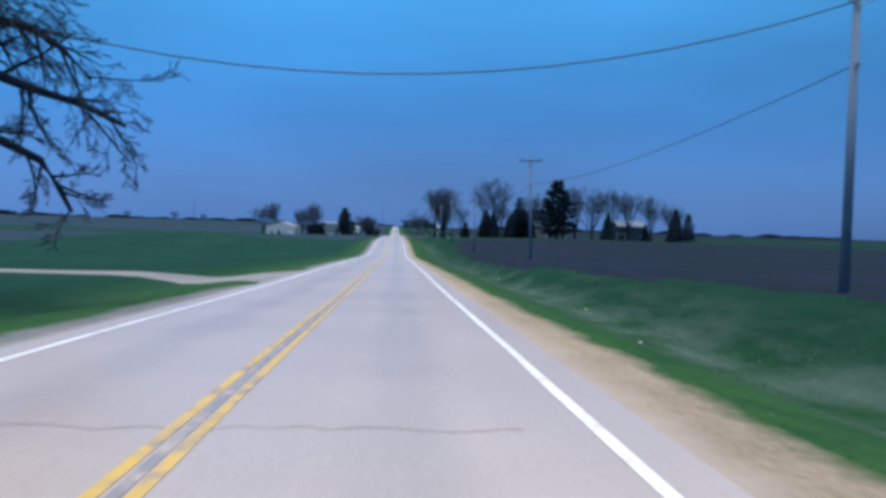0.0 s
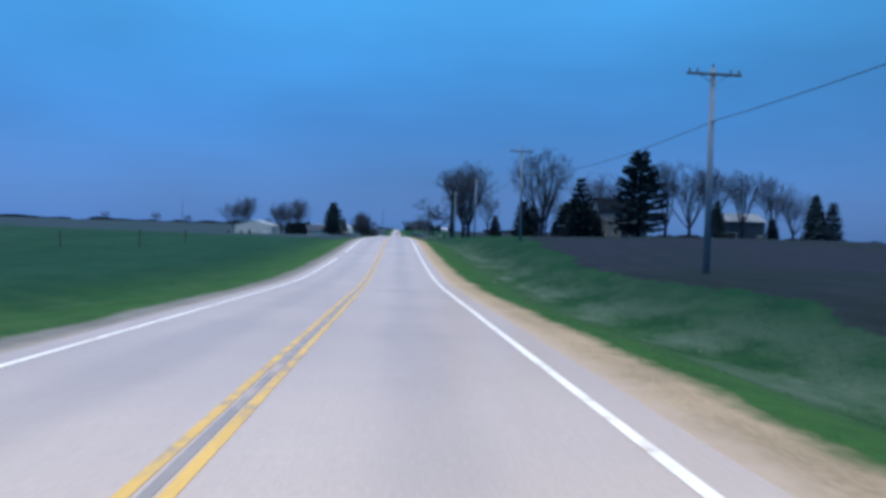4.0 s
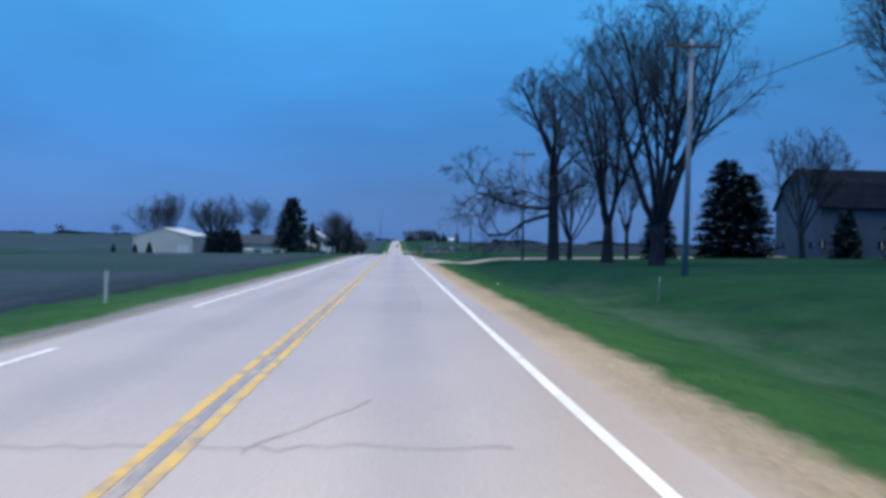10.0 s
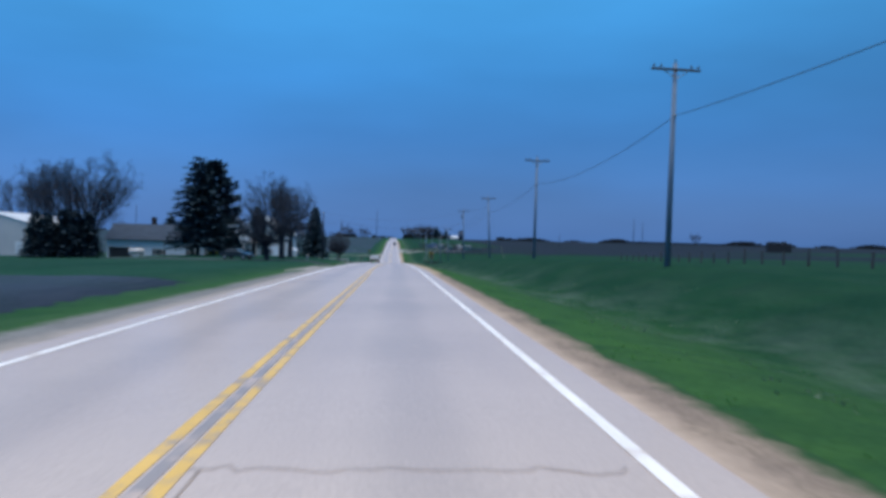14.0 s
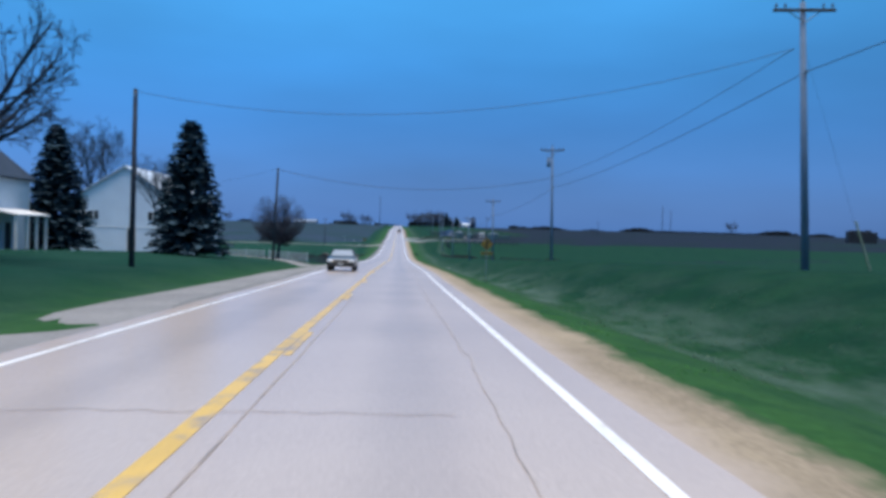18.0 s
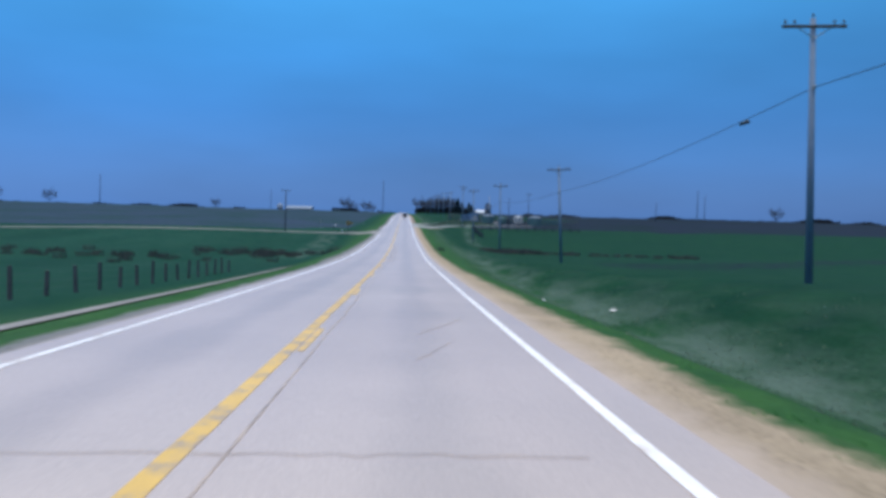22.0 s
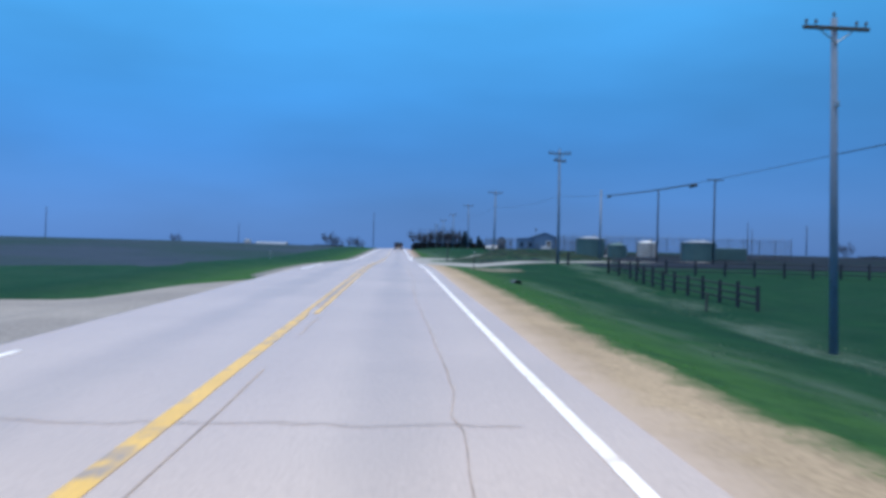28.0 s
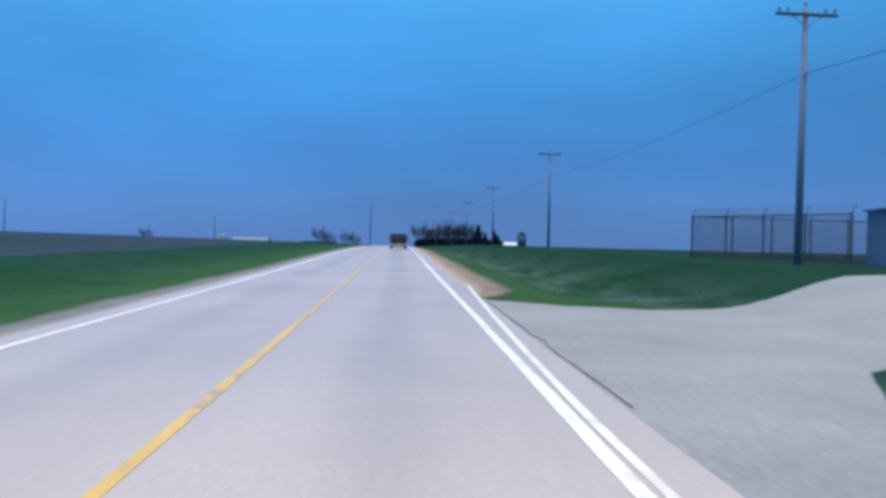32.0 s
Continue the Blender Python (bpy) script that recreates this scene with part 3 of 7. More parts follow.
# ---------------------------------------------------------------- ground
def ground_material():
    m = bpy.data.materials.new("grass_and_ploughed_soil")
    m.use_nodes = True
    nt = m.node_tree
    b = nt.nodes["Principled BSDF"]
    b.inputs["Roughness"].default_value = 0.95
    b.inputs["Specular IOR Level"].default_value = 0.02
    # Faint blue sheen imitates haze over fields seen at a low angle.
    b.inputs["Sheen Weight"].default_value = 0.025
    b.inputs["Sheen Roughness"].default_value = 0.35
    b.inputs["Sheen Tint"].default_value = (0.30, 0.52, 0.90, 1)
    co = nt.nodes.new("ShaderNodeTexCoord")

    def noise_node(scale, detail=5.0, rough=0.6, stretch=None):
        n = nt.nodes.new("ShaderNodeTexNoise")
        n.inputs["Scale"].default_value, n.inputs["Detail"].default_value, n.inputs["Roughness"].default_value = scale, detail, rough
        src = co.outputs["Object"]
        if stretch:
            mp = nt.nodes.new("ShaderNodeMapping")
            mp.inputs["Scale"].default_value = stretch
            nt.links.new(src, mp.inputs[0])
            src = mp.outputs[0]
        nt.links.new(src, n.inputs["Vector"])
        return n.outputs["Fac"]

    def span(sock, a, c, lo=0.0, hi=1.0):
        r = nt.nodes.new("ShaderNodeMapRange")
        r.inputs["From Min"].default_value, r.inputs["From Max"].default_value = a, c
        r.inputs["To Min"].default_value, r.inputs["To Max"].default_value = lo, hi
        nt.links.new(sock, r.inputs["Value"])
        return r.outputs[0]

    def blend(fac, a, c):
        x = nt.nodes.new("ShaderNodeMix")
        x.data_type = 'RGBA'
        nt.links.new(fac, x.inputs["Factor"])
        for sock, v in (("A", a), ("B", c)):
            if isinstance(v, tuple):
                x.inputs[sock].default_value = (*v, 1)
            else:
                nt.links.new(v, x.inputs[sock])
        return x.outputs["Result"]

    def calc(op, a, c):
        x = nt.nodes.new("ShaderNodeMath")
        x.operation = op
        for i, v in enumerate((a, c)):
            if isinstance(v, float):
                x.inputs[i].default_value = v
            else:
                nt.links.new(v, x.inputs[i])
        return x.outputs[0]

    def attr(name):
        a = nt.nodes.new("ShaderNodeAttribute")
        a.attribute_name = name
        return a.outputs["Fac"]

    mid, big, fine = noise_node(0.35, 6), noise_node(0.045, 4), noise_node(9.0, 6, 0.7)
    # The bluish veil over the land is put into these grass colours.
    grass = blend(span(mid, 0.35, 0.65), (0.004, 0.026, 0.017), (0.007, 0.040, 0.020))
    grass = blend(span(big, 0.4, 0.65, 0.0, 0.6), grass, (0.004, 0.027, 0.021))
    # Warm near light is partly painted into this verge green.
    grass = blend(calc('MULTIPLY', span(noise_node(0.8, 6, 0.65), 0.2, 0.6, 0.3, 1.0), attr("warm_verge")), grass, (0.034, 0.096, 0.028))
    axes = nt.nodes.new("ShaderNodeSeparateXYZ")
    nt.links.new(co.outputs["Object"], axes.inputs[0])
    # Haze left of the road is put into lighter, bluer grass and soil.
    west = span(axes.outputs["X"], -8.0, -13.0)
    grass = blend(calc('MULTIPLY', west, span(noise_node(0.12, 4, 0.6, (1.0, 0.25, 1.0)), 0.3, 0.7, 0.35, 1.0)), grass, (0.013, 0.053, 0.034))
    dryness = calc('MULTIPLY', span(noise_node(0.55, 7, 0.65, (1.0, 0.35, 1.0)), 0.40, 0.62), attr("dry"))
    grass = blend(dryness, grass, (0.085, 0.125, 0.105))
    rows_ = noise_node(1.3, 4, 0.6, (2.2, 0.12, 1.0))
    # Soil carries the same bluish veil in its colour.
    soil = blend(span(rows_, 0.35, 0.65), (0.012, 0.017, 0.028), (0.022, 0.029, 0.043))
    soil = blend(span(big, 0.42, 0.62, 0.0, 0.6), soil, (0.012, 0.024, 0.021))
    hazy_soil = blend(span(rows_, 0.35, 0.65), (0.026, 0.043, 0.068), (0.039, 0.058, 0.085))
    hazy_soil = blend(span(big, 0.40, 0.60, 0.0, 0.7), hazy_soil, (0.018, 0.046, 0.040))
    soil = blend(west, soil, hazy_soil)
    edge = calc('ADD', attr("soil"), span(noise_node(0.5, 5), 0.3, 0.7, -0.3, 0.3))
    col = blend(span(edge, 0.42, 0.58), grass, soil)
    sc = nt.nodes.new("ShaderNodeVectorMath")
    sc.operation = 'SCALE'
    nt.links.new(col, sc.inputs[0])
    nt.links.new(span(fine, 0.25, 0.75, 0.65, 1.35), sc.inputs["Scale"])
    nt.links.new(sc.outputs[0], b.inputs["Base Color"])
    bu = nt.nodes.new("ShaderNodeBump")
    bu.inputs["Strength"].default_value, bu.inputs["Distance"].default_value = 0.6, 0.06
    nt.links.new(fine, bu.inputs["Height"])
    nt.links.new(bu.outputs[0], b.inputs["Normal"])
    return m


nx, ny = len(GX), len(GY)
gverts = [(GX[i], GY[j], GZ[j, i]) for j in range(ny) for i in range(nx)]
gfaces = [(j * nx + i, j * nx + i + 1, (j + 1) * nx + i + 1, (j + 1) * nx + i) for j in range(ny - 1) for i in range(nx - 1)]
ground = link_mesh("ground", gverts, gfaces, ground_material(), smooth=True)
tagged(ground, "rolling grass verges, ditches and ploughed brown farm fields", "ground", kind="structure")
for attr_name, fn in (("soil", soil_at), ("dry", dry_at), ("warm_verge", warm_verge_at)):
    a = ground.data.attributes.new(attr_name, 'FLOAT', 'POINT')
    a.data.foreach_set("value", np.array([fn(v[0], v[1]) for v in gverts], dtype=np.float32))


# ---------------------------------------------------------------- road, shoulders, markings
def ribbon(name, xa, xb, ya, yb, lift, material, step=2.5, ragged=(0.0, 0.0), parent=None, cols=1, thick=0.0, seed=1):
    """A strip along the road between two offsets, laid on its surface; ragged: how far each edge wanders."""
    n = max(1, int(round((yb - ya) / step)))
    vs, fs = [], []
    for j in range(n + 1):
        y = ya + (yb - ya) * j / n
        z = road_z(y) + lift
        for c in range(cols + 1):
            u = c / cols
            x = xa + (xb - xa) * u
            if c == 0:
                x += ragged[0] * (noise.noise((y * 0.35, seed, 0.3)) + 0.6 * noise.noise((y * 1.3, seed, 5.3)))
            if c == cols:
                x += ragged[1] * (noise.noise((y * 0.35, seed, 9.3)) + 0.6 * noise.noise((y * 1.3, seed, 2.3)))
            vs.append((x, y, z))
    w = cols + 1
    for j in range(n):
        for c in range(cols):
            fs.append((j * w + c, j * w + c + 1, (j + 1) * w + c + 1, (j + 1) * w + c))
    ob = link_mesh(name, vs, fs, material, parent)
    return ob


road = ribbon("road", EDGE_L, EDGE_R, -60, 2400, 0.0, M_ROAD, step=3.0, ragged=(0.05, 0.05), cols=6)
tagged(road, "pale grey worn two-lane country highway, cracked asphalt", "road", kind="structure")


def shoulder(side, ya, yb):
    """Gravel shoulder from the pavement's edge down into the grass."""
    n = int((yb - ya) / 1.25)
    vs, fs = [], []
    for j in range(n + 1):
        y = ya + (yb - ya) * j / n
        rz = road_z(y)
        if side > 0:
            x0, w = EDGE_R - 0.12, 1.0 + float(np.interp(y, [341, 348, 405, 425, 455, 470, 640, 665, 750], [0, -0.45, -0.45, -0.05, -0.05, 0.0, 0.0, 0.3, 0.3]))
        else:
            x0, w = EDGE_L + 0.12, -(0.72 + float(np.interp(y, [300, 330, 400, 417, 446, 460, 530, 540, 590, 598], [0, 0.5, 0.5, -0.5, -0.5, 0, 0, -0.5, -0.5, 0])))
        wob = 0.26 * noise.noise((y * 0.22, side * 3.0, 1.0)) + 0.22 * noise.noise((y * 0.63, side * 3.0, 2.0))
        x1 = x0 + w + wob * (1 if side > 0 else -1) + (0.55 if side > 0 else -0.55)
        x1 = x0 + (x1 - x0) * (0.12 + 0.88 * min(1.0, (y - ya) / 4.0, (yb - y) / 4.0) ** 0.6)
        for c in range(6):
            u = c / 5
            x = x0 + (x1 - x0) * u
            z = rz - 0.006 - 0.014 * min(u / 0.45, 1)
            if u > 0.45:
                z += (ground_z(x1, y) + 0.012 - z) * (u - 0.45) / 0.55
            vs.append((x, y, z))
    for j in range(n):
        for c in range(5):
            f = (j * 6 + c, j * 6 + c + 1, (j + 1) * 6 + c + 1, (j + 1) * 6 + c)
            fs.append(f if side > 0 else f[::-1])
    ob = link_mesh("shoulder_right" if side > 0 else "shoulder_left", vs, fs, M_SHOULDERG if side < 0 else M_SHOULDERB if side > 0 and (300 < ya < 390 or ya > 800) else M_SHOULDER)
    at = ob.data.attributes.new("across", 'FLOAT', 'POINT')
    at.data.foreach_set("value", np.array([(i % 6) / 5 for i in range(len(vs))], dtype=np.float32))
    return tagged(ob, "tan gravel road shoulder with a ragged grassy edge", "shoulder", kind="structure")


for side, ya, yb in ((1, -60, 321), (1, 337.5, 399), (1, 394, 750), (1, 800.5, 1000), (-1, -60, 31), (-1, 50, 324), (-1, 320, 399), (-1, 414, 447), (-1, 460, 512.5), (-1, 530, 694), (-1, 715, 1000)):
    shoulder(side, ya, yb)


def marking(name, label, x, w, ya, yb, material, seed):
    ob = ribbon(name, x - w / 2, x + w / 2, ya, yb, 0.005, material, step=1.2 if yb - ya < 900 else 2.0, ragged=(0.012, 0.012), seed=seed)
    return tagged(ob, label, "road marking", kind="structure")


marking("edge_line_right", "worn solid white edge line painted on the road", WHITE_R, 0.13, -60, 746, M_WHITE, 2)
marking("edge_line_right", "worn solid white edge line painted on the road", WHITE_R - 0.06, 0.14, 775.6, 1250, M_WHITE, 3)
marking("edge_line_left", "worn solid white edge line painted on the road", WHITE_L, 0.12, -60, 157, M_WHITE, 4)
marking("edge_line_left", "worn solid white edge line painted on the road", WHITE_L, 0.12, 167, 256.5, M_WHITE, 37)
marking("edge_line_left", "worn solid white edge line painted on the road", WHITE_L, 0.12, 264, 694, M_WHITE, 5)
marking("edge_line_left", "worn solid white edge line painted on the road", WHITE_L, 0.12, 744, 1250, M_WHITE, 6)
marking("edge_line_left", "worn solid white edge line painted on the road", WHITE_L, 0.12, 724, 736, M_WHITE, 36)
marking("centre_line", "solid yellow centre line painted on the road", YELLOW - 0.13, 0.11, -60, 396, M_YELLOW, 7)
marking("centre_line", "broad repainted yellow centre line on the road", YELLOW - 0.09, 0.19, 396, 700, M_YELLOW, 71)
marking("centre_line", "solid yellow centre line painted on the road", YELLOW - 0.13, 0.11, 700, 783, M_YELLOW, 72)
marking("centre_line", "second solid yellow centre line painted on the road", YELLOW + 0.13, 0.11, -60, 396, M_YELLOW, 8)
marking("centre_line", "second solid yellow centre line painted on the road", YELLOW + 0.13, 0.11, 700, 1250, M_YELLOW, 9)
repaint = marking("edge_line_right", "stray second white line drifting from the edge line", 1.9, 0.09, 784.0, 805.0, M_WHITE, 31)
for v in repaint.data.vertices:
    v.co.x += 0.58 * max(0.0, (v.co.y - 786.0) / 19.0) ** 1.25
for k in range(24):
    y = 404 + 12.2 * k
    tagged(marking("centre_dash", "short broken yellow centre dash on the road", YELLOW + 0.085, 0.11, y, y + 3.0, M_YELLOW, 20 + k), group="centre dashes")


M_SEAM = paint_mat("tarred_centre_joint", (0.29, 0.25, 0.23), (0.50, 0.39, 0.32), 0.54)
for ya, yb, sd in ((-60, 398, 61), (702, 783, 62)):
    seam = ribbon("centre_joint", YELLOW - 0.045, YELLOW + 0.045, ya, yb, 0.0045, M_SEAM, step=1.2, ragged=(0.02, 0.02), seed=sd)
    tagged(seam, "dark tarred joint between the two yellow centre lines", "road joint", kind="structure")


def crack(name, pts, w, material=None):
    """A wandering crack or tar line on the road, laid 4 mm proud."""
    vs, fs = [], []
    for i, (x, y) in enumerate(pts):
        ww = w * (0.55 + 0.9 * abs(noise.noise((x * 2.1, y * 1.7, 7.0))))
        a, c = pts[max(i - 1, 0)], pts[min(i + 1, len(pts) - 1)]
        d = Vector((c[0] - a[0], c[1] - a[1], 0)).normalized()
        nrm = Vector((-d.y, d.x, 0)) * ww / 2
        z = road_z(y) + 0.004
        vs += [(x + nrm.x, y + nrm.y, z), (x - nrm.x, y - nrm.y, z)]
    for i in range(len(pts) - 1):
        fs.append((2 * i, 2 * i + 1, 2 * i + 3, 2 * i + 2))
    ob = link_mesh(name, vs, fs, material or M_CRACK, road)
    return ob


rng = random.Random(5)
for ya, yb, x in ((132, 175, 1.25), (180, 236, 1.0), (262, 300, 0.7), (405, 470, 0.95), (470, 530, 0.9), (604, 640, 0.95), (676, 735, 0.75)):
    n = int((yb - ya) / 0.6)
    crack("crack", [(x + 0.22 * noise.noise((0, (ya + i * 0.6) * 0.10, 2)) + 0.11 * noise.noise((3, (ya + i * 0.6) * 0.9, 2)), ya + i * 0.6) for i in range(n)], 0.024)
for y in (6.5, 31, 62.5, 88, 118, 152.5, 161, 196, 226.5, 251, 283, 322, 351, 402, 418, 433.7, 449, 474, 498, 521, 545, 570, 599, 618, 652, 690, 741, 768, 796):
    xa, xb = (-1.5, 1.6) if rng.random() < 0.5 else (-5.2, 0.4 + rng.random())
    n = 34
    crack("crack", [(xa + (xb - xa) * i / n, y + 0.18 * noise.noise((i * 0.24, y, 0)) + 0.16 * noise.noise((i * 0.9, y, 4))) for i in range(n + 1)], 0.028)
for ya, yb in ((330, 352), (404, 596), (676, 700)):
    n = int((yb - ya) / 0.7)
    cuts = sorted(rng.sample(range(2, n - 2), max(1, n // 16)))
    for i0, i1 in zip([0] + [c + 4 for c in cuts], cuts + [n]):
        if i1 - i0 > 3:
            crack("crack", [(YELLOW + 0.27 + 0.05 * noise.noise((1, i * 0.21, ya)), ya + i * 0.7) for i in range(i0, i1)], 0.034)
# the seam between pavement and yard entrance
for ya, yb, x in ((757, 782, 2.64), (787, 800, 2.45)):
    n = int((yb - ya) / 0.4)
    crack("crack", [(x + 0.09 * noise.noise((5, i * 0.3, ya)) + (0.25 if ya < 770 and i * 0.4 > 18 else 0) * (i * 0.4 - 18) / 7, ya + i * 0.4) for i in range(n)], 0.05)
# short forked cracks in the wheel paths
for k in range(24):
    x, y = -4.2 + 5.6 * rng.random(), 4 + 790 * rng.random()
    run = 1.2 + 2.6 * rng.random()
    lean = rng.gauss(0, 0.25)
    crack("crack", [(x + lean * i / 8 * run + 0.10 * noise.noise((i * 1.7, x * 5, y)), y + run * i / 8) for i in range(9)], 0.030)
# skid marks of a braking car, in beats
for i in range(26):
    y = 596 + i * 1.75
    for x in (-1.24, -0.90):
        s = 1.3 + 0.4 * rng.random()
        xs = x + 0.03 * rng.random() - i * 0.004
        wide = (0.045 if x < -1 else 0.038) + 0.014 * rng.random()
        vs, fs = [], []
        for k in range(9):
            u = k / 8
            ww = wide * math.sin(math.pi * (0.08 + 0.84 * u)) ** 0.6 + 0.012 * noise.noise((xs * 9, y + u * 3, 1))
            yk = y + (s + 0.2) * u
            vs += [(xs - ww, yk, road_z(yk) + 0.004), (xs + ww, yk, road_z(yk) + 0.004)]
            if k:
                fs.append((2 * k - 2, 2 * k - 1, 2 * k + 1, 2 * k))
        link_mesh("skid_mark", vs, fs, M_PATCH, road)


# ---------------------------------------------------------------- side roads and drives
def lane(name, label, pts, material, lift=0.035, category="driveway"):
    """A drive laid over the ground: (x, nearer edge, farther edge) from the road outward."""
    vs, fs, cols = [], [], 10
    dense = []
    for p, q in zip(pts, pts[1:]):
        m = max(2, int(abs(q[0] - p[0]) / 0.6))
        dense += [tuple(p[c] + (q[c] - p[c]) * k / m for c in range(3)) for k in range(m)]
    dense.append(pts[-1])
    for i, (x, ya, yb) in enumerate(dense):
        for c in range(cols + 1):
            u = c / cols
            y = ya + (yb - ya) * u + 0.25 * (noise.noise((x * 0.8, u * 3, len(label))) if c in (0, cols) else 0)
            if EDGE_L - 0.1 <= x <= EDGE_R + 0.1:
                z = road_z(y) - 0.012
            else:
                z = ground_z(x, y) + (lift if 0 < c < cols else -0.02)
                over = max(x - EDGE_R, EDGE_L - x)
                if over < 1.5 and 0 < c < cols:
                    z = max(z, road_z(y) - 0.015 - 0.02 * over)
            vs.append((x, y, z))
    w = cols + 1
    for i in range(len(dense) - 1):
        for c in range(cols):
            f = (i * w + c, (i + 1) * w + c, (i + 1) * w + c + 1, i * w + c + 1)
            fs.append(f if pts[-1][0] > pts[0][0] else f[::-1])
    ob = link_mesh(name, vs, fs, material, smooth=True)
    return tagged(ob, label, category, kind="structure")


lane("side_road", "grey gravel side road joining the highway", [(-5.0, 32, 51), (-6.5, 33.5, 46), (-8.5, 34.2, 42), (-11, 34.6, 38.6), (-16, 34.8, 37.4), (-40, 35.2, 37.6), (-110, 37, 39.5)], M_STONE, category="road")
lane("farm_drive", "pale gravel farm drive widening at the road", [(2.1, 304, 340), (3.0, 309, 339.3), (3.6, 314, 339.1), (4.2, 318.5, 339), (4.8, 322, 338.8), (5.4, 325.8, 338.2), (6.5, 329, 337.8), (8, 331.4, 338.4), (10, 333.3, 338.6), (13, 335.2, 338.8), (16, 336.8, 339.9), (30, 341, 343.6), (52, 345.5, 348)], M_PALESTONE)
lane("farm_drive", "gravel mouth of a field drive at the roadside", [(-5.2, 397, 417), (-6.8, 400, 415), (-8.2, 403, 411)], M_STONE)
lane("house_drive", "pale gravel mouth of the dark house drive", [(-5.2, 445.5, 457.5), (-6.6, 447, 455.5), (-8.0, 447.8, 454.6)], M_STONE)
lane("house_drive", "dark asphalt house drive", [(-8.0, 448, 454.4), (-14, 448.5, 453), (-40, 453, 457)], M_DRIVE)
lane("house_drive", "pale concrete house drive with flared mouth", [(-5.2, 509, 530), (-6.6, 511, 528.5), (-8.5, 514.5, 527), (-12, 518.5, 526.5), (-26, 524.5, 530), (-33, 531, 537)], M_STONE)
lane("side_road", "grey side road joining the highway", [(-5.0, 692.5, 716), (-6.2, 694.2, 713), (-7.5, 698.0, 710), (-9, 700.5, 708), (-10.5, 701, 706.6), (-13, 700.9, 704.2), (-15.5, 700.5, 702.8), (-20, 699.8, 701.9), (-38, 698.5, 700.4), (-52, 695.5, 697.4), (-75, 687, 688.8), (-120, 668, 670)], M_STONE, category="road")
lane("yard_entrance", "wide grey yard entrance beside the highway", [(2.1, 743.5, 786.5), (3.2, 745.5, 786.2), (3.9, 747.0, 785.2), (4.35, 748.2, 781), (4.7, 749.2, 776), (5.3, 750.7, 772), (7, 753.6, 769.6), (9, 756.7, 768.6), (11.5, 759.8, 768.6), (17.9, 767, 771.8), (26, 774.5, 777.6), (40, 780.5, 782.5)], M_YARDSTONE)
lane("bare_patch", "pale bare soil round the stake in the grass", [(5.7, 745.6, 746.2), (6.1, 744.1, 747.3), (6.8, 743.0, 749.6), (7.6, 742.7, 750.6), (8.3, 743.0, 750.4), (9.4, 744.2, 749.6), (10.6, 746.0, 748.6)], M_BARESOIL, lift=0.014, category="bare soil")
lane("yard_entrance", "wide pale gravel yard entrance beside the highway", [(2.1, 781.5, 801), (3.9, 782.5, 800), (4.4, 785.4, 799.5), (6.5, 789.4, 799), (9, 791.4, 800), (12, 794.5, 801.3), (18, 797.5, 804.5), (34, 798, 806)], M_YARDSTONE, lift=0.041)
lane("walkway", "narrow concrete strip along the grass", [(-6.85, 538, 592), (-7.9, 538, 590)], M_STONE, lift=0.04, category="pavement")
lane("walkway", "narrow concrete strip along the lawn", [(-7.35, 418, 446.5), (-8.45, 418, 446.5)], M_STONE, lift=0.06, category="pavement")
lane("gravel_verge", "pale gravel verge between the highway and the lawn", [(-5.2, 455.5, 514), (-6.6, 455, 515), (-7.6, 456, 514), (-8.2, 459, 511)], M_STONE)
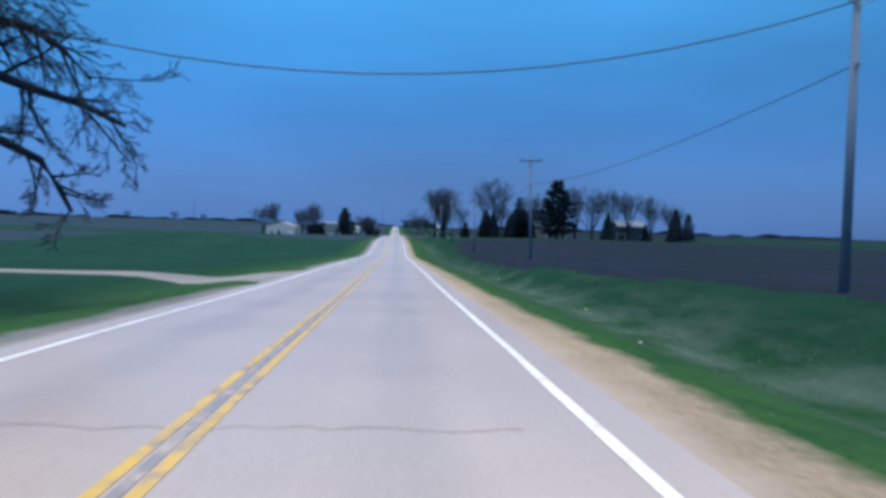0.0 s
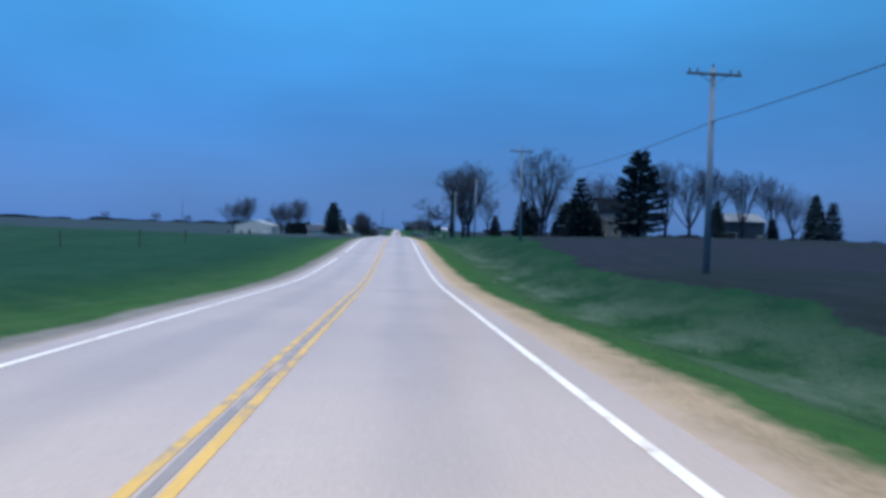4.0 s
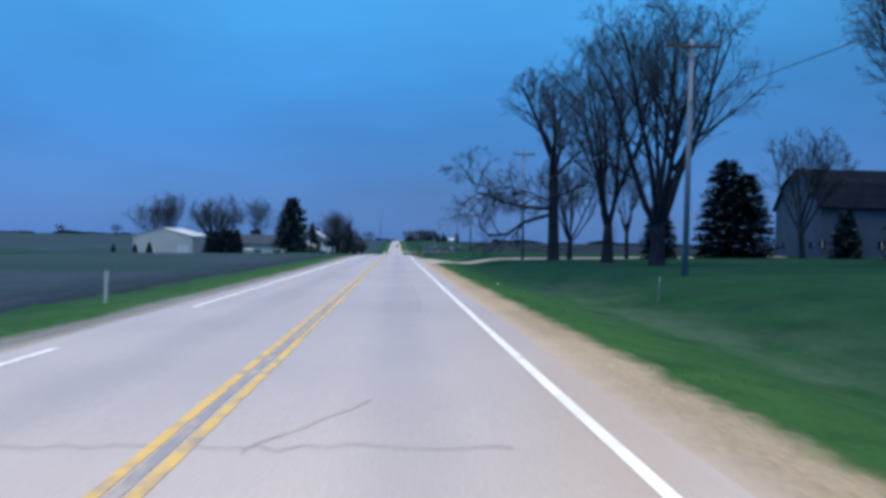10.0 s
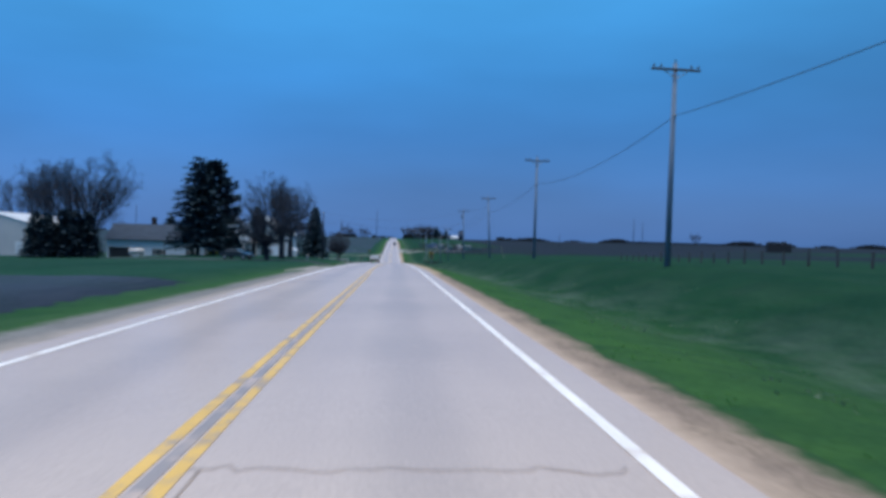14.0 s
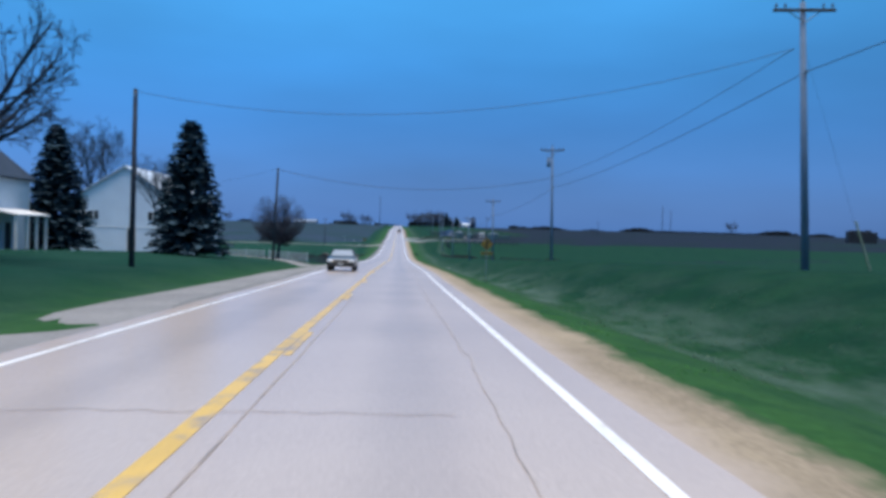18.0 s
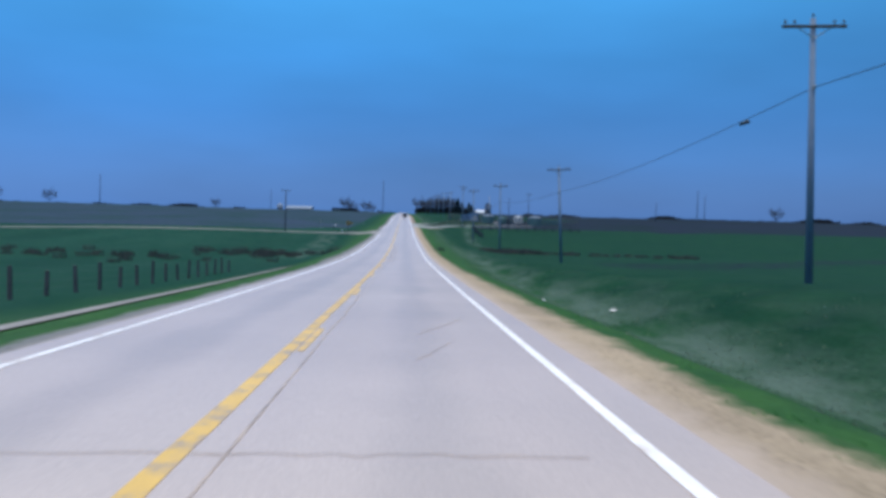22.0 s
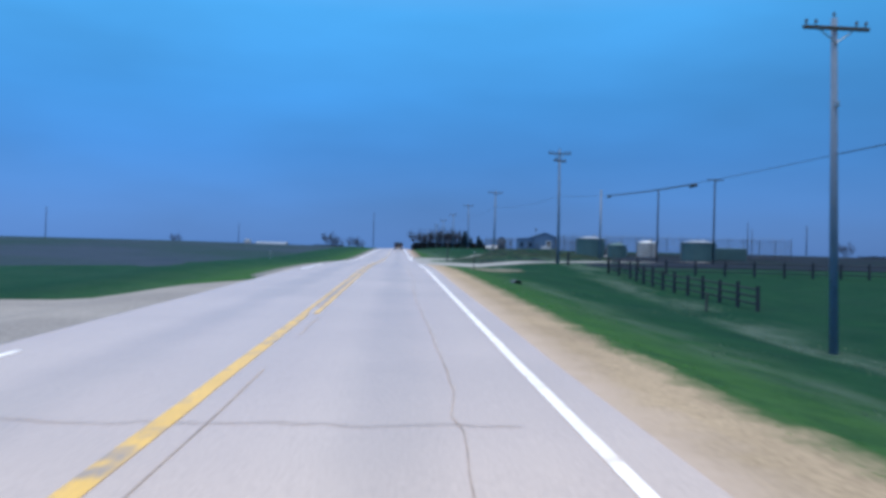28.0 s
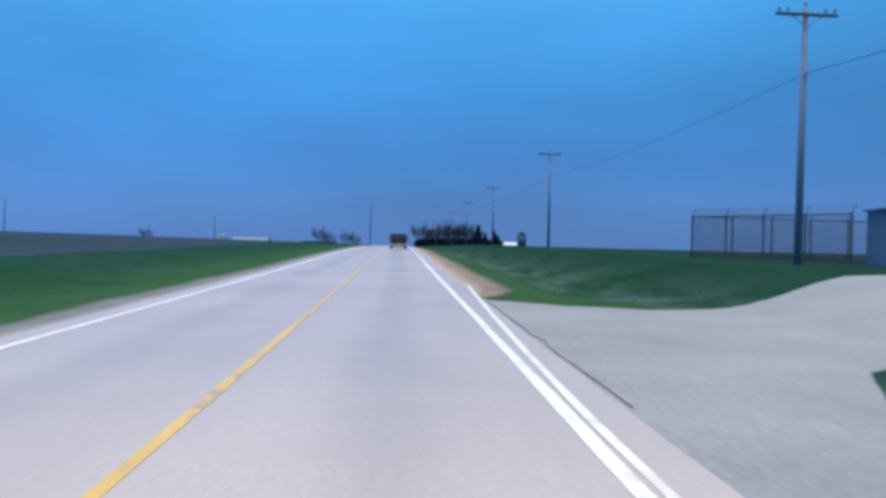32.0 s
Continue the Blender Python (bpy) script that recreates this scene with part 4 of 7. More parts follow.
# ---------------------------------------------------------------- trees
def limb(tubes, twigs, rnd, p, d, length, r, level, levels, up, droop, kids, fine, path=None):
    """One branch and, from it, its smaller ones; a path gives its course, otherwise it wanders upward."""
    n = 7 if level == 0 else 4 if level < levels - 1 else 2
    if path:
        pts = [Vector(q) for q in path]
        n = len(pts) - 1
        radii = [max(r * (1 - 0.75 * i / n), fine) for i in range(n + 1)]
    else:
        pts, radii = [p.copy()], [r]
        step = length / n
        d = d.normalized()
        wander = 0.10 + 0.012 * level
        for i in range(n):
            d = d + Vector((rnd.gauss(0, wander), rnd.gauss(0, wander), rnd.gauss(0, wander * 0.6) + up * 0.15 - droop * 0.2 * level / levels))
            d.normalize()
            p = p + d * step
            pts.append(p.copy())
            radii.append(max(r * (1 - 0.78 * (i + 1) / n), fine))
    if level >= levels:
        # the last order: thin tapered switches
        side = (pts[-1] - pts[0]).cross(Vector((rnd.gauss(0, 1), rnd.gauss(0, 1), rnd.gauss(0, 1)))).normalized() * fine
        b = len(twigs.v)
        twigs.v += [pts[0] - side, pts[0] + side, pts[1] + side * 0.7, pts[1] - side * 0.7, pts[2].copy()]
        twigs.f += [(b, b + 1, b + 2, b + 3), (b + 3, b + 2, b + 4)]
        return
    (tubes if level < 2 else twigs).run(pts, radii, 7 if level == 0 else 5 if level == 1 else 3)
    m = kids[min(level, len(kids) - 1)] * (2 if path else 1)
    first = 0.28 if level == 0 and not path else 0.16
    for k in range(m):
        u = first + (1 - first) * (k + rnd.random()) / m
        i = min(int(u * n), n - 1)
        f = u * n - i
        q = pts[i].lerp(pts[i + 1], f)
        axis = (pts[i + 1] - pts[i]).normalized()
        side = axis.orthogonal().normalized()
        side.rotate(Matrix.Rotation(rnd.random() * 6.283, 3, axis))
        ang = 0.40 + 0.40 * rnd.random() + (0.25 if path else 0)
        nd = axis * math.cos(ang) + side * math.sin(ang)
        rr = (radii[i] * (1 - f) + radii[i + 1] * f) * (0.40 + 0.2 * rnd.random())
        limb(tubes, twigs, rnd, q, nd, length * (0.38 + 0.22 * rnd.random()) * (1.1 - 0.42 * u), max(rr, fine * 1.15), level + 1, levels, up, droop, kids, fine)


def bare_tree_meshes(seed, h=18.0, fork=0.22, mains=6, fan=0.55, r=0.42, up=0.45, droop=0.0, kids=(9, 6, 5, 9), sweep=None, levels=4, fine=0.0095, bends=(), ball=None, dome=(10.8, 6.8, 9.2, 0.45), twig=None):
    """Trunk and crown of a leafless tree: a bole, rising main limbs and four orders of smaller wood."""
    rnd = random.Random(seed)
    tubes, twigs = Tubes(), Tubes()
    top = Vector((rnd.gauss(0, 0.2), rnd.gauss(0, 0.2), h * fork))
    pts = [Vector((0, 0, -0.5)), Vector((0, 0, 0.25)), top * 0.35, top * 0.7, top]
    tubes.run(pts, [r * 1.6, r * 1.18, r, r * 0.93, r * 0.8], 10)
    for k in range(mains):
        a = 6.283 * (k + 0.35 * rnd.random()) / mains
        tilt = fan * (0.5 + 0.65 * rnd.random()) if k else 0.10
        d = Vector((math.cos(a) * math.sin(tilt), math.sin(a) * math.sin(tilt), math.cos(tilt)))
        start = top * (0.70 + 0.30 * rnd.random())
        length = h * (1 - fork) * (0.78 + 0.22 * rnd.random())
        if ball:
            # limbs fan out of the fork and end on a round crown
            tilt = 1.5 * math.sqrt((k + 0.5) / mains)
            a = 2.4 * k + 0.5 * rnd.random()
            d = Vector((math.cos(a) * math.sin(tilt), math.sin(a) * math.sin(tilt), math.cos(tilt)))
            o = start - Vector((0, 0, ball[0]))
            bq = o.dot(d)
            length = 0.8 * (-bq + math.sqrt(max(bq * bq - o.dot(o) + ball[1] ** 2, 0.04)))
        limb(tubes, twigs, rnd, start, d, length, r * (0.36 + 0.16 * rnd.random()), 0, levels, up, droop, kids, fine)
    if sweep:
        for (z, ang, length, rise, lift) in sweep:
            d = Vector((math.cos(ang), math.sin(ang), rise))
            limb(tubes, twigs, rnd, Vector((0, 0, z)), d, length, r * 0.42, 0, levels, lift, 0.3, kids, fine)
    if dome:
        # the outer twigs keep to one rounded crown
        zc, rx, rz, loose = dome
        for tt in (tubes, twigs):
            for v in tt.v:
                e = math.sqrt((v.x * v.x + v.y * v.y) / (rx * rx) + (max(v.z - zc, 0) if zc > h * 0.52 and not ball else v.z - zc) ** 2 / (rz * rz))
                if e > 1 and v.z > h * fork:
                    g = (1 + (e - 1) * loose) / e
                    v.x, v.y, v.z = v.x * g, v.y * g, zc + (v.z - zc) * g
    k = h / max(v.z for v in twigs.v)
    for t in (tubes, twigs):
        t.v = [v * k for v in t.v]
    for path, length, rad in bends:
        limb(tubes, twigs, rnd, None, None, length, rad, 0, levels, 0.05, 0.25, kids, fine, path)
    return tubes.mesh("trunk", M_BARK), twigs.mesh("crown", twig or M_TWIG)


def plant(meshes, name, x, y, scale, turn, label, category="tree", group="", tall=1.0):
    e = thing(name, pose(x, y, ground_z(x, y), 0, 0, turn), label, category, group)
    for n, me in zip(("trunk", "crown"), meshes):
        o = new(n, me)
        o.parent = e
        o.scale = (scale, scale, scale * tall)
    return e


def conifer_meshes(seed, h=12.0, rad=3.0, whorls=26, ragged=0.25, skirt=0.04, power=0.9, foliage=None, droop=0.25, dense=9):
    """A spruce or cedar: a straight bole, and whorls of branches, each with hanging sprays."""
    rnd = random.Random(seed)
    tubes = Tubes()
    tubes.run([Vector((0, 0, -0.4)), Vector((0, 0, h * 0.4)), Vector((0, 0, h * 0.97))], [h * 0.022, h * 0.014, 0.02], 8)
    vs, fs = [], []

    def spray(p, d, length, width, hang):
        side = d.cross(Vector((0, 0, 1)))
        if side.length < 1e-4:
            side = Vector((1, 0, 0))
        side = side.normalized() * width
        b = len(vs)
        mid = p + d * length * 0.55 + Vector((0, 0, -hang * 0.35))
        tip = p + d * length + Vector((0, 0, -hang))
        vs.extend([p - side * 0.3, p + side * 0.3, mid + side, mid - side, tip])
        fs.extend([(b, b + 1, b + 2, b + 3), (b + 3, b + 2, b + 4)])
    for w in range(whorls):
        u = skirt + (0.985 - skirt) * (w + 0.5 * rnd.random()) / whorls
        z = u * h
        reach = rad * (1 - u) ** power + 0.12
        n = dense if u < 0.7 else dense - 2
        for k in range(n):
            a = 6.283 * (k + rnd.random()) / n
            length = reach * (1 - ragged * rnd.random() + 0.12 * rnd.random())
            out = Vector((math.cos(a), math.sin(a), 0.22 * (1.2 * u - 0.25) + rnd.gauss(0, 0.05)))
            tip = Vector((0, 0, z)) + out * length
            if length > 0.5:
                tubes.run([Vector((0, 0, z)), tip], [0.03 + 0.012 * length, 0.012], 3)
            m = max(4, int(length * 4.2))
            for s in range(m):
                f = 0.22 + 0.78 * (s + rnd.random()) / m
                q = Vector((0, 0, z)) + out * length * f + Vector((0, 0, -droop * f * f * length * 0.3))
                for sgn in (-1, 1):
                    aa = a + sgn * (0.5 + 0.6 * rnd.random())
                    dd = Vector((math.cos(aa), math.sin(aa), rnd.gauss(-0.05, 0.18)))
                    spray(q, dd, (0.45 + 0.45 * rnd.random()) * (0.6 + 0.12 * rad), 0.20 + 0.18 * rnd.random(), droop * rnd.random())
                if rnd.random() < 0.5:
                    spray(q, Vector((math.cos(a) * 0.6, math.sin(a) * 0.6, 0.5 + 0.4 * rnd.random())), 0.5, 0.2, 0.0)
    me = bpy.data.meshes.new("crown")
    me.from_pydata([tuple(v) for v in vs], [], fs)
    me.materials.append(foliage or M_NEEDLE)
    return tubes.mesh("trunk", M_BARK), me


def pine_meshes(seed, h, rad, whorls=15):
    """An old pine: tiers of long limbs that turn up at the end, with air between the tiers, under a rounded top."""
    rnd = random.Random(seed)
    tubes = Tubes()
    tubes.run([Vector((0, 0, -0.4)), Vector((0.1, 0, h * 0.45)), Vector((0, 0.05, h * 0.96))], [h * 0.022, h * 0.015, 0.04], 8)
    vs, fs = [], []

    def tuft(p, d, length, width):
        side = d.cross(Vector((rnd.gauss(0, 0.4), rnd.gauss(0, 0.4), 1))).normalized() * width
        b = len(vs)
        mid = p + d * length * 0.5
        vs.extend([p - side * 0.25, p + side * 0.25, mid + side, mid - side, p + d * length])
        fs.extend([(b, b + 1, b + 2, b + 3), (b + 3, b + 2, b + 4)])
    for w in range(whorls):
        u = 0.12 + 0.86 * w / (whorls - 1)
        reach = rad * float(np.interp(u, [0.1, 0.2, 0.35, 0.55, 0.75, 0.88, 0.94, 1.0], [0.80, 1.0, 0.95, 0.82, 0.58, 0.32, 0.27, 0.12]))
        n = 9 if u < 0.85 else 11
        turn0 = rnd.random() * 6.283
        for k in range(n):
            a = turn0 + 6.283 * (k + 0.5 * rnd.random()) / n
            length = reach * (0.72 + 0.38 * rnd.random())
            z0 = u * h + rnd.gauss(0, 0.012) * h
            lift = float(np.interp(u, [0.1, 0.4, 0.8, 1.0], [-0.10, 0.10, 0.42, 0.8])) + rnd.gauss(0, 0.06)
            pts = []
            for i in range(5):
                f = i / 4
                pts.append(Vector((math.cos(a) * length * f, math.sin(a) * length * f, z0 + length * (lift * f ** 1.8 - 0.07 * math.sin(f * 3.14)))))
            tubes.run(pts, [0.04 + 0.014 * length * (1 - i / 5) for i in range(5)], 4)
            m = max(7, int(length * 6.5))
            for i in range(m):
                f = 0.14 + 0.86 * (i + rnd.random()) / m
                j = min(int(f * 4), 3)
                q = pts[j].lerp(pts[j + 1], f * 4 - j)
                wide = 0.35 + 0.65 * math.sin(min(f, 0.8) * 2.0)
                for _ in range(8):
                    aa = a + rnd.gauss(0, 0.9)
                    d = Vector((math.cos(aa), math.sin(aa), 0.20 + rnd.gauss(0, 0.30))).normalized()
                    tuft(q, d, (0.55 + 0.55 * rnd.random()) * wide * (0.6 + 0.07 * rad), 0.15 + 0.12 * rnd.random())
    me = bpy.data.meshes.new("crown")
    me.from_pydata([tuple(v) for v in vs], [], fs)
    me.materials.append(M_NEEDLE)
    return tubes.mesh("trunk", M_BARK), me


def column_cedar_meshes(seed, h, rad):
    return conifer_meshes(seed, h, rad, whorls=24, ragged=0.3, skirt=0.02, power=0.55, foliage=M_CEDAR, droop=0.1, dense=11)


LIGHT = dict(kids=(9, 6, 4, 7), levels=4, fine=0.015)
ELM_A = bare_tree_meshes(11, 20, 0.20, 7, 0.50, 0.45, **LIGHT)
ELM_B = bare_tree_meshes(23, 20, 0.26, 7, 0.42, 0.42, **LIGHT)
ELM_C = bare_tree_meshes(37, 20, 0.18, 8, 0.60, 0.48, up=0.35, **LIGHT)
ELM_D = bare_tree_meshes(52, 20, 0.30, 6, 0.40, 0.34, up=0.6, **LIGHT)
MAPLE = bare_tree_meshes(83, 20, 0.18, 9, 0.78, 0.42, up=0.25, dome=(10.8, 8.5, 9.2, 0.45), **LIGHT)
SPREAD = bare_tree_meshes(85, 20, 0.16, 12, 0.95, 0.55, up=0.42, dome=(10.8, 10.6, 9.2, 0.5), **LIGHT)
# Haze on the far trees is put into this paler twig colour.
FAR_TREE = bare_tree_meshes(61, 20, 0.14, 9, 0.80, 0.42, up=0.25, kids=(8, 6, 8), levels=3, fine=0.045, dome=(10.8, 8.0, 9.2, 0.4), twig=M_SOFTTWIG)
FAN = bare_tree_meshes(14, 20, 0.20, 9, 0.52, 0.50, up=0.5)
TALL_B = bare_tree_meshes(29, 20, 0.17, 7, 0.44, 0.50)
TALL_C = bare_tree_meshes(41, 20, 0.16, 8, 0.50, 0.56, up=0.4)
# two low limbs of this one reach out level toward the road, dip and turn up again
ELM_LOW = bare_tree_meshes(71, 20, 0.55, 6, 0.50, 0.55, kids=(8, 6, 5, 8), bends=[
    ([(-0.4, 0, 5.2), (-3.0, -0.2, 5.3), (-5.0, 0.0, 5.7), (-6.2, 0.2, 6.3), (-7.7, 0.1, 6.6), (-8.2, 0.3, 7.7), (-9.0, 0.2, 8.8), (-9.9, 0, 9.5)], 7.0, 0.19),
    ([(-0.4, 0.1, 4.6), (-3.0, 0.5, 3.8), (-4.5, 0.7, 2.6), (-6.4, 0.6, 2.4), (-7.3, 0.5, 3.0), (-7.5, 0.6, 4.0), (-8.1, 0.5, 4.9)], 6.5, 0.18),
    ([(0.2, 0, 5.0), (-1.8, -0.9, 6.0), (-3.4, -1.4, 6.6), (-5.0, -1.2, 6.7)], 5.5, 0.11),
    ([(0.2, 0, 6.4), (2.0, 0.8, 7.2), (3.6, 1.2, 8.0), (5.2, 1.0, 8.4)], 5.5, 0.13),
    ([(0.2, 0, 8.6), (1.6, -0.5, 10.3), (3.4, -0.6, 11.6), (5.0, -0.4, 12.8)], 6.0, 0.14),
    ([(-0.2, 0, 5.8), (-2.4, 1.2, 6.9), (-4.0, 1.8, 7.4), (-5.6, 1.6, 7.2)], 5.5, 0.10)])
YARD_MAPLE = bare_tree_meshes(88, 20, 0.34, 8, 0.85, 0.66, up=0.22, kids=(8, 6, 4, 7), fine=0.017, dome=(11.0, 7.0, 9.0, 0.35), sweep=[(5.6, 0.6, 7.0, 0.30, 0.1), (6.4, 2.6, 7.0, 0.35, 0.1), (6.0, 4.6, 7.0, 0.4, 0.1)])
YARD_ROUND = bare_tree_meshes(131, 20, 0.22, 26, 0.95, 0.50, up=0.15, kids=(9, 7, 8), levels=3, fine=0.022, ball=(11.5, 8.6), dome=(11.5, 8.2, 8.6, 0.1))
PINE_D = conifer_meshes(17, 19, 7.0, whorls=27, ragged=0.62, skirt=0.10, power=0.62, droop=0.35, dense=9)
FORSYTHIA = conifer_meshes(19, 2.0, 1.4, whorls=9, ragged=0.4, skirt=0.03, power=0.45, foliage=M_FORSYTHIA, dense=10)
YEW = conifer_meshes(21, 1.4, 1.3, whorls=8, ragged=0.35, skirt=0.03, power=0.45, foliage=M_CEDAR, dense=10)
ROUND = bare_tree_meshes(97, 7, 0.30, 64, 0.95, 0.15, up=0.20, kids=(10, 7, 8), levels=3, fine=0.0042, ball=(4.5, 3.1), dome=(4.5, 3.05, 2.6, 0.05), twig=M_SOFTTWIG)
def gnarled(points):
    """A limb's course in the tree's own measure, from where it passes over the ground at the roadside."""
    return [Vector(((x + 15.4) / 1.06, y / 1.06, (z + 0.5) / 1.06)) for x, y, z in points]


YARD_LIMBS = bare_tree_meshes(113, 15, 0.20, 6, 0.9, 0.50, up=0.30, droop=0.0, kids=(6, 5, 5, 6), fine=0.009, dome=None, sweep=[(7.6, -0.05, 7.0, 0.2, 0.0), (9.0, 0.2, 7.0, 0.3, 0.05)], bends=[
    (gnarled([(-15.4, 0, 4.6), (-13.2, 0.2, 5.5), (-11.6, -0.1, 5.2), (-10.0, 0.1, 5.1), (-8.9, -0.1, 4.7), (-7.8, 0.1, 4.4), (-6.7, 0, 3.9)]), 4.2, 0.21),
    (gnarled([(-15.4, 0, 3.4), (-13.0, -0.2, 4.3), (-11.4, 0.1, 3.9), (-10.0, 0, 3.6), (-8.75, 0.1, 3.0), (-8.3, 0, 2.4), (-7.95, 0, 1.75)]), 3.0, 0.19),
    (gnarled([(-15.4, 0, 5.6), (-13.0, 0.3, 6.9), (-11.2, 0, 6.6), (-10.0, 0.1, 6.4), (-9.0, 0, 6.2), (-8.2, -0.1, 5.7), (-7.55, 0, 5.0)]), 4.6, 0.20)])
SPRUCE_A = conifer_meshes(5, 12, 3.7, whorls=30, power=0.8, dense=11)
PINE_E = pine_meshes(41, 20, 6.6)
PINE_F = pine_meshes(43, 14, 3.3, 11)
ROUND_CEDAR = conifer_meshes(45, 8, 3.6, whorls=20, ragged=0.3, skirt=0.02, power=0.34, foliage=M_CEDAR, droop=0.1, dense=11)
PINE_C = conifer_meshes(7, 14, 5.0, whorls=20, ragged=0.6, skirt=0.10, power=0.6, dense=10)
CEDAR_A = column_cedar_meshes(8, 10, 3.4)
CEDAR_B = column_cedar_meshes(9, 8, 2.7)

BARE = "tall leafless deciduous tree with dark bluish bark"
FARM = "trees round the farmyard"
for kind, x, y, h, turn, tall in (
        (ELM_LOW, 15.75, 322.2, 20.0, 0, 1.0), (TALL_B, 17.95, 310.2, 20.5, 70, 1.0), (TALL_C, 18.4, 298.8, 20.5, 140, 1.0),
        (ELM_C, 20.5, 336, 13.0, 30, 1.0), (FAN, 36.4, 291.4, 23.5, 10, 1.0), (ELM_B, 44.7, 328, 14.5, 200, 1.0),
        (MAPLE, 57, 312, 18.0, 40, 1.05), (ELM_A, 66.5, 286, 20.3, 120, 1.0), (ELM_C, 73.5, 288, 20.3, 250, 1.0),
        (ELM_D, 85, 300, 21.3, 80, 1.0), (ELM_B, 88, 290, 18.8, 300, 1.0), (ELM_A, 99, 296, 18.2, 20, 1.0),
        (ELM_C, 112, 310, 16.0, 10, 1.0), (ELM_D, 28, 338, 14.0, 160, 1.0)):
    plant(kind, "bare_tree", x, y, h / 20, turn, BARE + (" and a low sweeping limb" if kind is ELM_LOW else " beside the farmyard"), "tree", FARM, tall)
for kind, base, x, y, h, turn, lab in (
        (PINE_E, 20, 59.3, 285, 21.0, 0, "tall dark layered pine in the farmyard"), (PINE_F, 14, 46.6, 293.4, 14.8, 50, "ragged dark pine in the farmyard"),
        (CEDAR_A, 10, 38.6, 334, 11.6, 20, "broad dark cedar in the farmyard"), (CEDAR_A, 10, 42.0, 336, 10.2, 120, "broad dark cedar in the farmyard"),
        (CEDAR_B, 8, 29.5, 331, 6.6, 0, "small dark cedar on the lawn"), (ROUND_CEDAR, 8, 47.0, 309.5, 9.6, 60, "dense dark evergreen near the house"),
        (ROUND_CEDAR, 8, 51.2, 311.5, 9.2, 160, "dense dark evergreen near the house"), (SPRUCE_A, 12, 77.5, 281, 10.0, 0, "small dark spruce at the field edge"),
        (SPRUCE_A, 12, 104, 284, 12.5, 70, "dark spruce at the field edge"), (PINE_C, 14, 109.6, 286, 11.0, 10, "dark pine at the field edge"),
        (ROUND_CEDAR, 8, 50.4, 295, 7.4, 200, "dense dark evergreen near the house"), (CEDAR_A, 10, 47.0, 299, 9.6, 250, "dense dark evergreen near the house"), (CEDAR_B, 8, 92, 282, 6.0, 30, "small dark spruce at the field edge"), (CEDAR_B, 8, 46, 322, 5.0, 80, "small dark cedar on the lawn")):
    plant(kind, "evergreen_tree", x, y, h / base, turn, lab, "tree", FARM)
# farmstead on the other side
for kind, base, x, y, h, turn, lab in (
        (CEDAR_B, 8, -50.4, 458, 6.4, 0, "dark cone-shaped cedar beside the ranch house"), (CEDAR_B, 8, -46.8, 458.6, 6.9, 90, "dark cone-shaped cedar beside the ranch house"),
        (CEDAR_B, 8, -43.3, 458, 6.4, 200, "dark cone-shaped cedar beside the ranch house"), (CEDAR_B, 8, -48.6, 457.5, 6.2, 45, "dark cone-shaped cedar beside the ranch house"),
        (CEDAR_B, 8, -45.0, 457.5, 6.6, 140, "dark cone-shaped cedar beside the ranch house"),
        (PINE_E, 20, -32.2, 486, 16.3, 60, "tall broad ragged pine in front of the houses"), (PINE_D, 19, -31.0, 470, 15.8, 130, "tall broad ragged pine in front of the houses"),
        (SPRUCE_A, 12, -16.0, 502, 10.3, 15, "dark cone-shaped spruce on the lawn"), (SPRUCE_A, 12, -28.4, 507.6, 10.4, 70, "dark narrow spruce behind the columned porch"),
        (CEDAR_B, 8, -80.3, 470, 2.2, 0, "small round evergreen shrub by the metal shed"), (CEDAR_B, 8, -70.6, 471, 3.0, 20, "small round evergreen shrub by the metal shed"), (CEDAR_B, 8, -74.3, 470, 2.4, 60, "small round evergreen shrub by the metal shed"),
        (CEDAR_A, 10, -48, 515, 9.0, 30, "dark evergreen behind the ranch house")):
    plant(kind, "evergreen_tree", x, y, h / base, turn, lab, "tree", "trees of the roadside homes")
for kind, x, y, h, turn in ((SPREAD, -55, 487, 19.5, 30), (ELM_C, -60, 500, 17.5, 110), (ELM_B, -85, 542, 24.0, 0), (MAPLE, -92, 550, 22, 60), (ELM_D, -64, 610, 30.0, 40),
                            (YARD_ROUND, -17.0, 450, 12.0, 30), (YARD_MAPLE, -16.7, 461.5, 12.0, 75), (YARD_MAPLE, -16.9, 472.5, 11.6, 200), (ELM_B, -20.0, 509, 8.4, 140), (ELM_A, -33, 495, 13.5, 200)):
    plant(kind, "bare_tree", x, y, h / 20, turn, "leafless spreading tree in the front yard", "tree", "trees of the roadside homes")
plant(FORSYTHIA, "flowering_shrub", -33.9, 494.6, 1.0, 0, "yellow-green shrub at the corner of the white house", "shrub")
for x, y, k in ((-31.6, 495.4, 0.9), (-29.6, 495.2, 1.05), (-28.0, 495.0, 0.8)):
    plant(YEW, "evergreen_shrub", x, y, k, x * 40, "low dark evergreen shrub under the porch house windows", "shrub", "shrubs at the white house")
plant(ROUND, "bare_tree", -13.25, 527.7, 1.03, 0, "small leafless tree with a dense round crown by the fence", "tree")
plant(YARD_LIMBS, "bare_tree", -15.4, 19.5, 1.06, 0, "leafless tree whose gnarled limbs reach toward the road", "tree")
